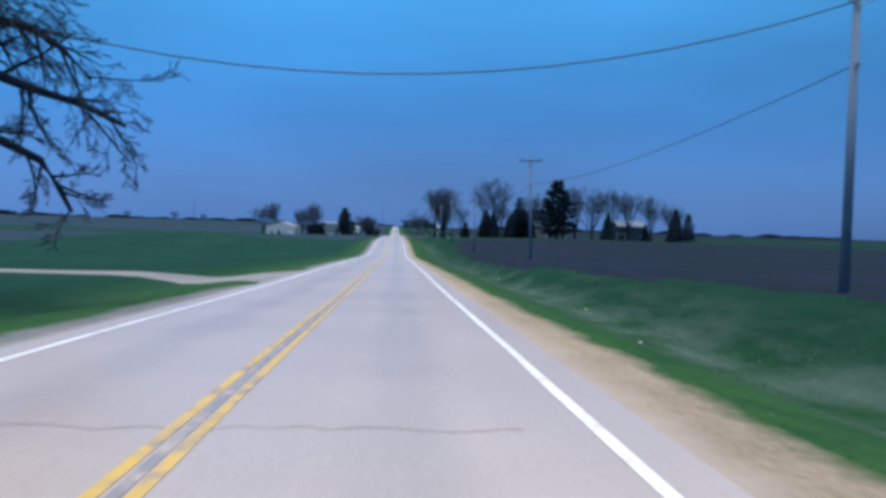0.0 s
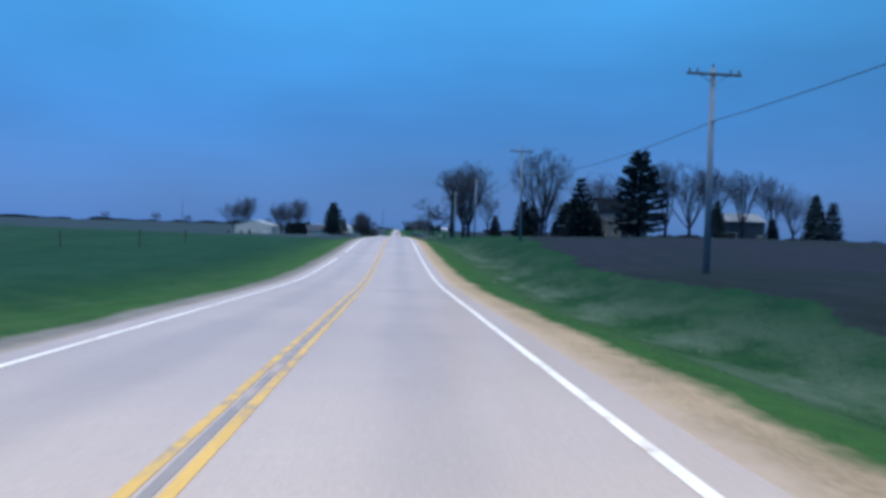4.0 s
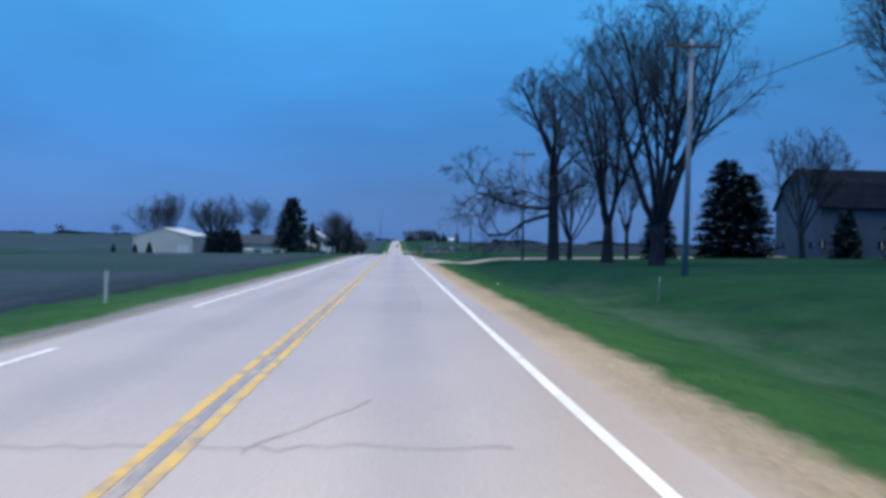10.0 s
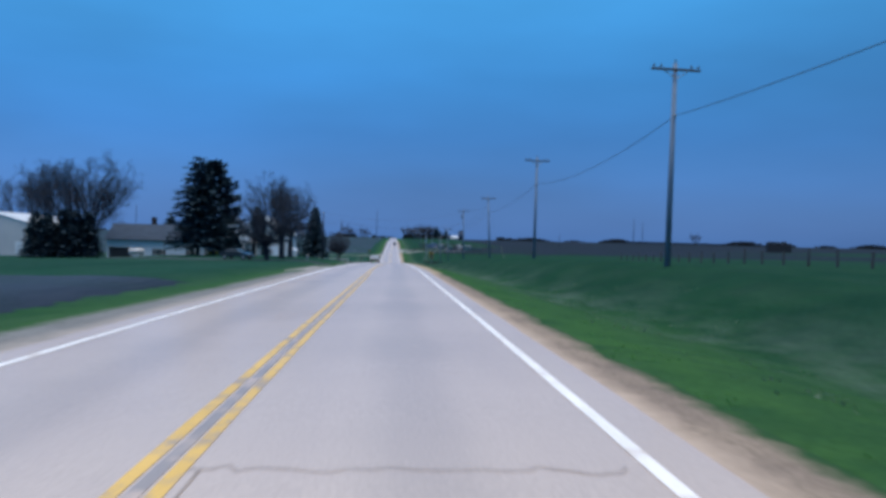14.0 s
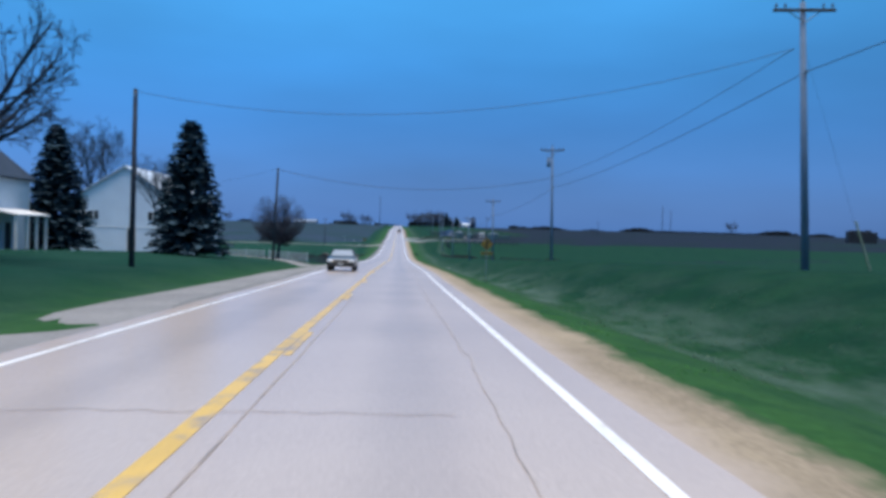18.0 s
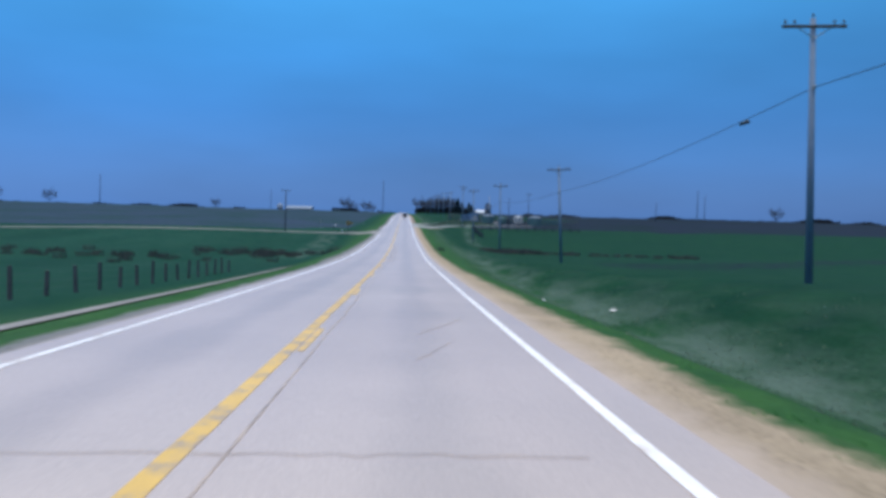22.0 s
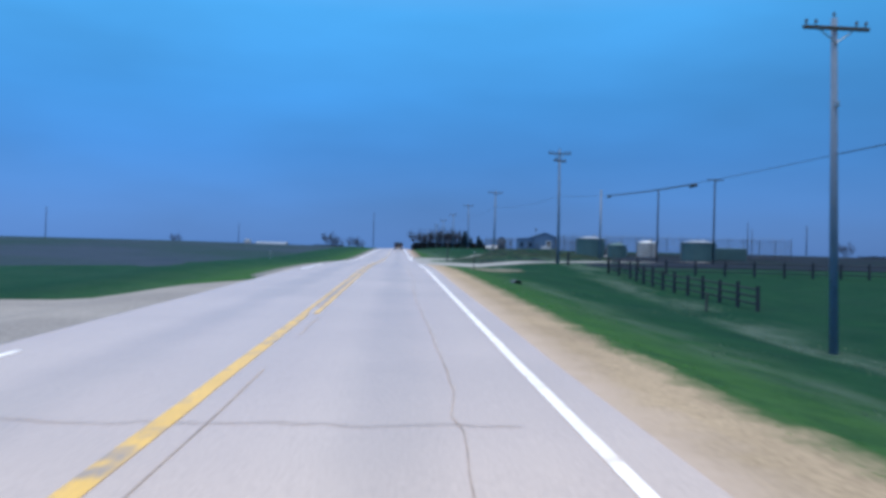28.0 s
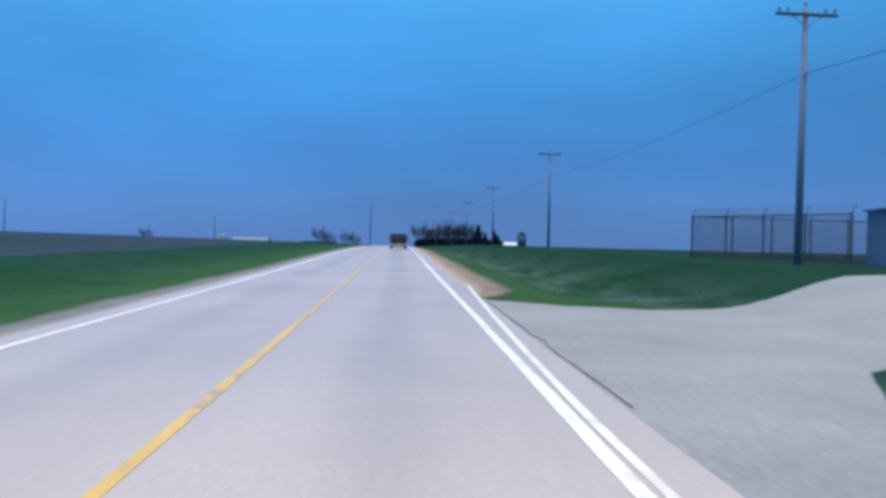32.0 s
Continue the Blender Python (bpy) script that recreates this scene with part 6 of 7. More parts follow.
for u in (-2.5, 2.0):
    fh.window("W", u, 3.6, 0.85, 1.4)
    fh.window("W", u, 0.9, 0.85, 1.4)
fh.door("S", 1.5, 0.95, 2.1)
fh.lean_to("S", -1.5, 6.3, 2.2, 3.1, 2.6, M_SHINGLE, posts=4)
fh.chimney(0.0, 0.0, 0.8, 10.4, M_BRICK)


def gambrel_barn(x0, x1, y0, y1, eave, knee, ridge):
    gz = min(ground_z(x, y) for x in (x0, x1) for y in (y0, y1))
    e = thing("barn", pose((x0 + x1) / 2, (y0 + y1) / 2, gz, 0, 0, -90), "big weathered grey barn with a gambrel roof, darkened for dim light", "barn")
    b, a = (x1 - x0) / 2, (y1 - y0) / 2
    ev, kn, rg = eave - gz, knee - gz, ridge - gz
    k = a * 0.62
    for s in (-1, 1):
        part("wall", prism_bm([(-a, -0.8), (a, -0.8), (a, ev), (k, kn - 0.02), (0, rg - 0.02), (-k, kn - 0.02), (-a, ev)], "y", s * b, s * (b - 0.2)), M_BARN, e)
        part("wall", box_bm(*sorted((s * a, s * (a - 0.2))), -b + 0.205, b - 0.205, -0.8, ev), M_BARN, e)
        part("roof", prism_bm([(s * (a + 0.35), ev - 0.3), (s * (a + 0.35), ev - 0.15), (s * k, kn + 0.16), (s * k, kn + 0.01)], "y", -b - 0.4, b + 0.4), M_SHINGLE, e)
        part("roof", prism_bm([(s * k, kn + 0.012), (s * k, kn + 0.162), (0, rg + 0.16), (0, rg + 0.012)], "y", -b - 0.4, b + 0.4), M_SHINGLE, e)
    part("barn_door", box_bm(-1.9, 1.9, -b - 0.08, -b - 0.01, 0.05, 3.2), M_BARN, e, "wide sliding barn door")
    # A black panel stands in for the shade of a loft opening.
    part("loft_door", box_bm(-0.8, 0.8, -b - 0.06, -b - 0.01, ev + 0.2, ev + 1.8), M_SHUTTER, e, "black panel for the shaded loft opening")
    for u in (-3.6, 3.6):
        part("window", box_bm(u - 0.45, u + 0.45, -b - 0.05, -b - 0.01, 1.2, 2.1), M_GLASS, e)
    for u in (-7.5, -3.5, 0.5, 4.5, 8.5):
        w = part("window", box_bm(a + 0.01, a + 0.05, u - 0.5, u + 0.5, 1.3, 2.3), M_GLASS, e)
        part("window_frame", box_bm(a + 0.05, a + 0.07, u - 0.04, u + 0.04, 1.3, 2.3), M_TRIM, w)


gambrel_barn(54.6, 70.0, 342, 354, 4.3, 7.5, 9.5)
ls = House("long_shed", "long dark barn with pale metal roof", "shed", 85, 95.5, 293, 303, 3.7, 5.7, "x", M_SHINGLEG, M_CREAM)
ls.door("S", -4, 3.2, 2.6, M_SHUTTER, 0)
ls.window("S", 4, 1.2, 1.0, 0.8)

# far buildings on the skyline
fb = House("long_shed", "distant long dark low shed with pale windows", "shed", -89, -58, 1500, 1512, 3.0, 4.2, "x", M_SHUTTER, M_SHINGLE, base=-0.6)
for u in range(-12, 13, 4):
    fb.window("S", u, 1.2, 2.0, 1.3)
House("machine_shed", "distant white metal shed on the hill", "shed", -124, -98, 1360, 1385, 1.0, 3.6, "x", M_CREAM, M_CREAM)
sl = thing("grain_bin", pose(-131, 1365, ground_z(-131, 1365)), "distant pale steel grain bin with a conical roof", "grain bin")
part("bin", rod_bm((0, 0, -0.5), (0, 0, 5.0), 3.2, 3.2, 20), M_CREAM, sl, smooth=True)
part("roof", rod_bm((0, 0, 5.0), (0, 0, 6.6), 3.4, 0.4, 20), M_CREAM, sl)
House("machine_shed", "distant white shed beside the grove", "shed", 68, 76, 1276, 1284, 1.4, 3.0, "x", M_METALW, M_ROOFW)
sl = thing("silo", pose(80, 1282, ground_z(80, 1282)), "distant dark silo beside the grove", "silo")
part("drum", rod_bm((0, 0, -0.5), (0, 0, 9.5), 3.0, 3.0, 18), M_BARN, sl, smooth=True)
part("dome", rod_bm((0, 0, 9.5), (0, 0, 11.0), 3.0, 0.8, 18), M_SHINGLE, sl)
stack = thing("bale_stack", pose(285, 905, ground_z(285, 905)), "long dark stack of bales far out in the field", "bale stack")
for k in range(9):
    top = 7.2 + 0.9 * math.sin(k * 2.3)
    for lvl in range(3):
        part("bale", box_bm(-9.0 + 2.0 * k + 0.04, -7.0 + 2.0 * k - 0.04, -2.2, 2.2, top * lvl / 3 + (0.02 if lvl else -0.4), top * (lvl + 1) / 3, 0.12), M_SHUTTER, stack)
# ---------------------------------------------------------------- the fenced yard
sh = House("yard_shed", "small blue-grey metal shed with a gabled front", "shed", 22.2, 25.85, 809, 811.8, -4.35, -3.72, "y", M_BLUESHED, M_BLUEROOF, overhang=0.1)
sh.window("S", 0.62, 1.0, 0.62, 1.0)
part("door", sh.slab("S", -1.45, -0.6, 0.003, 0.04, 0.05, 2.0, 0.01), M_BLUESHED, sh.e, "plain blue-grey metal door")
for u in (-1.79, 1.79):
    part("corner_trim", sh.slab("S", u - 0.05, u + 0.05, 0.0, 0.03, 0.0, sh.eave - 0.08), M_BLUEROOF, sh.e)
for k in range(11):
    u = -1.6 + 0.32 * k
    part("wall_rib", sh.slab("S", u - 0.012, u + 0.012, 0.0, 0.012, 0.05, sh.eave - 0.12), M_BLUESHED, sh.e)
vent = part("roof_vent", rod_bm((-1.2, 0.2, sh.ridge - 0.35), (-1.2, 0.2, sh.ridge + 0.55), 0.03, 0.03, 8), M_STEEL, sh.e)
part("vent_cap", box_bm(-1.32, -1.08, 0.1, 0.3, sh.ridge + 0.5, sh.ridge + 0.85, 0.03), M_SHUTTER, vent, "dark square vent head")
gz_ = ground_z(21, 810)
sw = thing("shed_annex", pose(20.95, 810.2, gz_), "low blue-grey lean annex of the yard shed", "shed")
zl, zr = -4.72 - gz_, -4.46 - gz_
part("wall", prism_bm([(-1.24, -0.5), (1.24, -0.5), (1.24, zr), (-1.24, zl)], "y", -0.9, -0.75), M_BLUESHED, sw)
part("wall", prism_bm([(-1.24, -0.5), (1.24, -0.5), (1.24, zr), (-1.24, zl)], "y", 0.75, 0.9), M_BLUESHED, sw)
part("wall", box_bm(-1.24, -1.1, -0.747, 0.747, -0.5, zl), M_BLUESHED, sw)
part("roof", prism_bm([(-1.36, zl + 0.005), (1.24, zr + 0.005), (1.24, zr + 0.08), (-1.36, zl + 0.08)], "y", -1.0, 1.0), M_BLUEROOF, sw)
for u in (-0.65, 0.75):
    fr_ = part("window", box_bm(u - 0.24, u + 0.24, -0.93, -0.902, 1.0, 1.8, 0.008), M_BLUEROOF, sw)
    part("pane", box_bm(u - 0.19, u + 0.19, -0.94, -0.931, 1.05, 1.75), M_GLASS, fr_)
for x_, top_ in ((20.85, 2.2), (22.35, 1.6), (25.4, 2.2)):
    gp = thing("yard_post", pose(x_, 806.6, ground_z(x_, 806.6)), "dark steel post before the yard shed", "post")
    part("post", rod_bm((0, 0, -0.3), (0, 0, top_), 0.055, 0.055, 8), M_DARKSTEEL, gp)
    part("cap", rod_bm((0, 0, top_), (0, 0, top_ + 0.04), 0.065, 0.03, 8), M_DARKSTEEL, gp)
for x_ in (24.9, 19.3):
    hp = thing("pipe_hoop", pose(x_, 806.9, ground_z(x_, 806.9)), "bent white pipe standing before the yard shed", "pipe")
    hoop = Tubes()
    hoop.run([Vector((0.16 * math.cos(a_), 0, 0.55 + 0.16 * math.sin(a_))) for a_ in (math.pi, 2.6, 2.1, 1.57, 1.05, 0.5, 0.0)] + [Vector((0.16, 0, -0.05))], [0.04] * 8, 8)
    part_ = new("pipe", hoop.mesh("pipe", M_TRIM))
    part_.parent = hp


def drum(name, label, x, y, r, h, wall, cap):
    e = thing(name, pose(x, y, ground_z(x, y) - 0.05), label, "tank")
    part("drum", rod_bm((0, 0, 0), (0, 0, h), r, r, 24), wall, e, smooth=False)
    part("roof", rod_bm((0, 0, h), (0, 0, h + 0.35), r + 0.05, r * 0.35, 24), cap, e, "pale shallow cone roof")
    part("hatch", rod_bm((0.3 * r, 0, h + 0.2), (0.3 * r, 0, h + 0.5), 0.25, 0.25, 10), M_STEEL, e)
    part("rim", rod_bm((0, 0, h - 0.08), (0, 0, h + 0.01), r + 0.07, r + 0.07, 24), wall, e)
    part("ladder_rail", box_bm(-r - 0.09, -r - 0.04, -0.25, -0.21, 0.1, h), M_STEEL, e)
    part("ladder_rail", box_bm(-r - 0.09, -r - 0.04, 0.21, 0.25, 0.1, h), M_STEEL, e)


drum("storage_tank", "squat green storage tank with a pale roof", 27.2, 791.5, 2.0, 2.5, M_GREENBOX, M_CREAM)
drum("storage_tank", "squat green storage tank with a pale roof", 42.4, 790.5, 2.4, 2.5, M_GREENBOX, M_CREAM)
drum("storage_tank", "small green storage tank", 32.6, 797, 1.4, 1.8, M_GREENBOX, M_GREENBOX)
drum("storage_tank", "white storage tank with a pale roof", 38.6, 801.5, 1.5, 2.2, M_METALW, M_ROOFW)
bx = thing("cargo_container", pose(47.5, 794, ground_z(47.5, 794)), "long low grey-green cargo container", "container")
part("body", box_bm(-3.0, 3.0, -1.2, 1.2, -0.05, 1.7, 0.04), M_GREENBOX, bx)
for k in range(14):
    part("rib", box_bm(-2.85 + k * 0.43, -2.75 + k * 0.43, -1.24, -1.2, 0.05, 1.6), M_GREENBOX, bx)

# white work van inside the fence
vn = thing("work_van", pose(40, 826, ground_z(40, 826), 0, 0, 90), "white work truck parked inside the fence", "truck")
part("body", prism_bm([(-2.6, 0.45), (2.6, 0.45), (2.6, 1.05), (1.7, 1.15), (1.1, 1.85), (-0.3, 1.85), (-0.45, 1.15), (-2.6, 1.1)], "x", -0.95, 0.95, 0.04), M_CREAM, vn)
for sy in (-1.6, 1.7):
    for sx in (-0.85, 0.85):
        w = part("wheel", rod_bm((sx - 0.12, sy, 0.38), (sx + 0.12, sy, 0.38), 0.38, 0.38, 16), M_TYRE, vn)
        part("rim", rod_bm((sx - 0.13, sy, 0.38), (sx + 0.13, sy, 0.38), 0.2, 0.2, 12), M_STEEL, w)
part("side_window", box_bm(-0.97, -0.955, -0.1, 1.0, 1.2, 1.7), M_GLASS, vn)
part("windscreen", prism_bm([(1.13, 1.83), (1.68, 1.17), (1.70, 1.19), (1.15, 1.85)], "x", -0.8, 0.8), M_GLASS, vn)

tk = thing("fuel_tank", pose(23.9, 807.3, ground_z(23.9, 807.3)), "small white rounded tank before the shed", "tank")
part("tank", rod_bm((-0.75, 0, 0.75), (0.75, 0, 0.75), 0.44, 0.44, 16), M_CREAM, tk, smooth=True)
for s in (-0.35, 0.35):
    part("leg", box_bm(s - 0.05, s + 0.05, -0.3, 0.3, -0.05, 0.45), M_STEEL, tk)


def wire_mesh(p, q, z0, z1, spacing, r):
    """Diamond netting between two posts, as thin crossing wires."""
    t = Tubes()
    d = Vector(q) - Vector(p)
    length = d.length
    d.normalize()
    n = int(length / spacing)
    hgt = z1 - z0
    for k in range(-int(hgt / spacing), n + 1):
        for s in (0, 1):
            a0, b0 = k * spacing, k * spacing + hgt
            za, zb = (z0, z1) if s == 0 else (z1, z0)
            u0, u1 = max(a0, 0), min(b0, length)
            if u1 - u0 < 0.05:
                continue
            f0, f1 = (u0 - a0) / hgt, (u1 - a0) / hgt
            t.run([Vector(p) + d * u0 + Vector((0, 0, za + (zb - za) * f0)), Vector(p) + d * u1 + Vector((0, 0, za + (zb - za) * f1))], [r, r], 3)
    return t


def chain_fence(name, label, pts, h=2.2):
    e = thing(name, pose(0, 0, 0), label, "fence")
    run = []
    for (xa, ya), (xb, yb) in zip(pts, pts[1:]):
        m = max(1, round(math.hypot(xb - xa, yb - ya) / 2.2))
        run += [(xa + (xb - xa) * k / m, ya + (yb - ya) * k / m) for k in range(m)]
    run.append(pts[-1])
    base = [Vector((x, y, ground_z(x, y))) for x, y in run]
    for p in base:
        part("post", rod_bm(p + Vector((0, 0, -0.3)), p + Vector((0, 0, h)), 0.045, 0.045, 8), M_DARKSTEEL, e)
        part("barb_arm", rod_bm(p + Vector((0, 0, h)), p + Vector((0.12, -0.16, h + 0.34)), 0.02, 0.015, 5), M_DARKSTEEL, e)
    for p, q in zip(base, base[1:]):
        up = Vector((0, 0, 1))
        part("top_rail", rod_bm(p + up * (h - 0.05), q + up * (h - 0.05), 0.03, 0.03, 6), M_DARKSTEEL, e)
        t = wire_mesh(p, q, 0.08, h - 0.06, 0.16, 0.008)
        o = new("netting", t.mesh("netting", M_DARKSTEEL))
        o.parent = e
        for k in (0.12, 0.24, 0.34):
            off = Vector((0.12 * k / 0.34, -0.16 * k / 0.34, h + k))
            part("barbed_wire", rod_bm(p + off, q + off, 0.008, 0.008, 3), M_DARKSTEEL, e)


chain_fence("chain_link_fence", "grey chain-link yard fence topped with barbed wire", [(15.3, 819), (19.0, 811.0)])
chain_fence("chain_link_fence", "grey chain-link yard fence topped with barbed wire", [(15.3, 819), (40, 822)])
chain_fence("chain_link_fence", "grey chain-link yard fence topped with barbed wire", [(25.75, 808.8), (30, 801.5), (58, 794.5)], 2.9)

def corral(pts, label):
    e = thing("corral_fence", pose(0, 0, 0), label, "fence")
    run = []
    for (xa, ya), (xb, yb) in zip(pts, pts[1:]):
        m = max(1, round(math.hypot(xb - xa, yb - ya) / 2.4))
        run += [(xa + (xb - xa) * k / m, ya + (yb - ya) * k / m) for k in range(m)]
    run.append(pts[-1])
    base = [Vector((x, y, ground_z(x, y))) for x, y in run]
    for i, p in enumerate(base):
        part("post", rod_bm(p + Vector((0, 0, -0.3)), p + Vector((0.02 * math.sin(i * 2.0), 0, 1.35 + 0.1 * math.sin(i * 3.1))), 0.11, 0.10, 7), M_OLDPOLE, e)
    for p, q in zip(base, base[1:]):
        for z in (0.35, 0.72, 1.1):
            part("rail", rod_bm(p + Vector((0, -0.09, z)), q + Vector((0, -0.09, z)), 0.05, 0.05, 5), M_OLDPOLE, e)


for px_, py_ in ((16.9, 764.5), (17.2, 760.4)):
    fp = thing("fence_post", pose(px_, py_, ground_z(px_, py_), 1, 2, 0), "thick dark wooden post beside the entrance", "post")
    part("post", rod_bm((0, 0, -0.3), (0, 0, 1.35), 0.13, 0.11, 9), M_OLDPOLE, fp)
corral([(18.5, 750), (18.8, 744.6), (18.3, 739.7), (18.2, 733), (18.6, 722)], "dark weathered wooden corral fence in the grass")
corral([(18.5, 750), (33, 747.5), (47, 746)], "dark weathered wooden corral fence in the grass")

# brush along the bank before the yard
rnd = random.Random(31)


def brush(name, label, spots, material, blades, height, spread):
    vs, fs = [], []
    for x, y, s in spots:
        for k in range(blades):
            a, rr = rnd.random() * 6.283, spread * s * math.sqrt(rnd.random())
            px, py = x + math.cos(a) * rr, y + math.sin(a) * rr
            if EDGE_L - 1.0 < px < EDGE_R + 0.9:
                continue
            z = ground_z(px, py)
            h = height * s * (0.4 + 0.8 * rnd.random())
            w = 0.02 + 0.02 * rnd.random()
            lean = Vector((rnd.gauss(0, 0.3), rnd.gauss(0, 0.3), 1)) * h
            t = rnd.random() * 3.14
            b = len(vs)
            vs += [(px - math.cos(t) * w, py - math.sin(t) * w, z - 0.03), (px + math.cos(t) * w, py + math.sin(t) * w, z - 0.03), (px + lean.x, py + lean.y, z + lean.z)]
            fs.append((b, b + 1, b + 2))
    return tagged(link_mesh(name, vs, fs, material), label, "brush", kind="stuff")


brush("bank_brush", "short dull green growth on the bank before the yard", [(7.5 + 20 * u, 772 + 12 * u + 9 * rnd.random(), 0.7 + 0.6 * rnd.random()) for u in (rnd.random() for _ in range(420))], M_BANKGRASS, 90, 0.085, 1.6)
brush("creek_brush", "dead brown brush along the creek", [(17 + rnd.gauss(0, 2.2), 661 + rnd.gauss(0, 2.6), 0.4 + 0.7 * rnd.random()) for _ in range(60)]
      + [(20 + 26 * rnd.random(), 658 + rnd.gauss(0, 1.2), 0.3 + 0.5 * rnd.random()) for _ in range(50)]
      + [(-19 + rnd.gauss(0, 5), 647 + rnd.gauss(0, 4), 0.4 + 0.7 * rnd.random()) for _ in range(60)]
      + [(-42 + rnd.gauss(0, 14), 632 + rnd.gauss(0, 4), 0.4 + 0.6 * rnd.random()) for _ in range(60)], M_BRUSH, 60, 0.9, 0.9)
dry = []
for k in range(1500):
    y = rnd.random() * 860 - 10
    if 212 < y < 352 or y < 455 and rnd.random() < 0.7 and y > 352 or 742 < y < 803:
        continue
    if 655 < y < 742 and rnd.random() < 0.7:
        dry.append((14.2 + max(0.0, (y - 700) * 0.058) + rnd.gauss(0, 0.5), y, 0.5 + 0.6 * rnd.random()))
        continue
    dry.append((7.5 + rnd.gauss(0, 1.3), y, 0.4 + 0.6 * rnd.random()))
brush("ditch_grass", "pale dead grass standing in the roadside ditch", dry, M_DRYGRASS, 22, 0.08, 1.5)
tufts = []
for k in range(900):
    y = rnd.random() * 860 - 5
    if rnd.random() < 0.65:
        tufts.append((3.3 + abs(rnd.gauss(0, 0.7)), y, 0.3 + 0.5 * rnd.random()))
tufts = [t for t in tufts if not any(a < t[1] < b and (t[0] > 0) == (s > 0) for a, b, s in
                                     ((304, 341, 1), (742, 803, 1), (30, 54, -1), (408, 432, -1), (442, 462, -1), (508, 536, -1), (684, 718, -1)))]
brush("verge_grass", "short green spring grass along the road", tufts, M_GRASSB, 26, 0.07, 0.9)
# ---------------------------------------------------------------- signs, fences, posts, mailboxes
def junction_sign(x, y, zc):
    gz = ground_z(x, y)
    e = thing("warning_sign", pose(x, y, gz, 0, 0, 2), "yellow diamond side-road warning sign on a steel post", "road sign")
    c = zc - gz
    part("post", box_bm(-0.03, 0.03, 0.01, 0.05, -0.4, c + 0.4, 0.006), M_STEEL, e)
    r = 0.60
    d = part("plate", prism_bm([(-r, c), (0, c - r), (r, c), (0, c + r)], "y", -0.012, 0.004), M_SIGNY, e)
    b = bmesh.new()
    for k in range(4):
        p = [(-r, c), (0, c - r), (r, c), (0, c + r)]
        (xa, za), (xb, zb) = p[k], p[(k + 1) % 4]
        rod_bm((xa * 0.93, -0.014, c + (za - c) * 0.93), (xb * 0.93, -0.014, c + (zb - c) * 0.93), 0.012, 0.012, 4, b)
    part("border", b, M_BLACK, d)
    part("symbol", box_bm(-0.085, 0.075, -0.019, -0.012, c - 0.40, c + 0.38), M_BLACK, d, "black upright road bar")
    part("symbol", box_bm(0.075, 0.27, -0.019, -0.012, c + 0.10, c + 0.235), M_BLACK, d, "black side road bar")
    part("symbol", box_bm(-0.24, -0.085, -0.019, -0.012, c - 0.27, c - 0.14), M_BLACK, d, "black side road bar")
    q = part("plaque", box_bm(-0.52, 0.52, -0.012, 0.004, c - 0.96, c - 0.70, 0.006), M_SIGNY, e, "yellow plaque below the diamond")
    for k in range(4):
        part("bar", box_bm(-0.42 + k * 0.22, -0.28 + k * 0.22, -0.018, -0.012, c - 0.90, c - 0.77), M_BLACK, q)


junction_sign(7.84, 510.8, -4.78)


def pennant_sign(x, y, zc):
    gz = ground_z(x, y)
    e = thing("pennant_sign", pose(x, y, gz, 0, 0, -3), "yellow pennant no-passing sign on a wooden post", "road sign")
    c = zc - gz
    part("post", box_bm(-0.38, -0.28, 0.012, 0.11, -0.4, c + 0.35, 0.008), M_POST, e)
    p = part("plate", prism_bm([(-0.6, c - 0.52), (0.72, c), (-0.6, c + 0.52)], "y", -0.012, 0.004), M_SIGNY, e)
    for z, w in ((0.2, 0.26), (0.0, 0.5), (-0.2, 0.3)):
        n = 6 if w > 0.4 else 4
        for k in range(n):
            part("bar", box_bm(-0.48 + k * w / n * 1.5, -0.48 + (k + 0.7) * w / n * 1.5, -0.019, -0.012, c + z - 0.055, c + z + 0.055), M_BLACK, p)
    b = bmesh.new()
    for a, q in (((-0.57, c - 0.47), (0.66, c)), ((0.66, c), (-0.57, c + 0.47)), ((-0.57, c + 0.47), (-0.57, c - 0.47))):
        rod_bm((a[0], -0.014, a[1]), (q[0], -0.014, q[1]), 0.011, 0.011, 4, b)
    part("border", b, M_BLACK, p)


pennant_sign(-10.95, 694.8, -7.72)


def mailbox(x, y, turn, label, box_mat):
    e = thing("mailbox", pose(x, y, ground_z(x, y), 0, 0, turn), label, "mailbox")
    part("post", box_bm(-0.05, 0.05, -0.05, 0.05, -0.4, 1.3, 0.01), M_POST, e)
    part("arm", box_bm(-0.05, 0.35, -0.045, 0.045, 0.93, 1.0, 0.008), M_POST, e)
    b = prism_bm([(-0.11, 1.0), (0.11, 1.0), (0.11, 1.14), (0.07, 1.21), (0, 1.235), (-0.07, 1.21), (-0.11, 1.14)], "x", 0.0, 0.52)
    m = part("box", b, box_mat, e)
    part("flag", box_bm(0.18, 0.2, -0.125, -0.115, 1.08, 1.28), M_REDLENS, m)


mailbox(-7.5, 519.4, 0, "dark mailbox on a wooden post beside the drive", M_BLACK)
ped = thing("utility_pedestal", pose(-13.1, 463, ground_z(-13.1, 463), 2, 3, 15), "small grey-green utility pedestal on the lawn", "utility box")
part("body", box_bm(-0.13, 0.13, -0.13, 0.13, -0.3, 0.62, 0.015), M_STEEL, ped)
part("cap", box_bm(-0.15, 0.15, -0.15, 0.15, 0.62, 0.72, 0.025), M_STEEL, ped)
mailbox(-15.7, 712.4, 10, "white mailbox on a post by the side road", M_METALW)
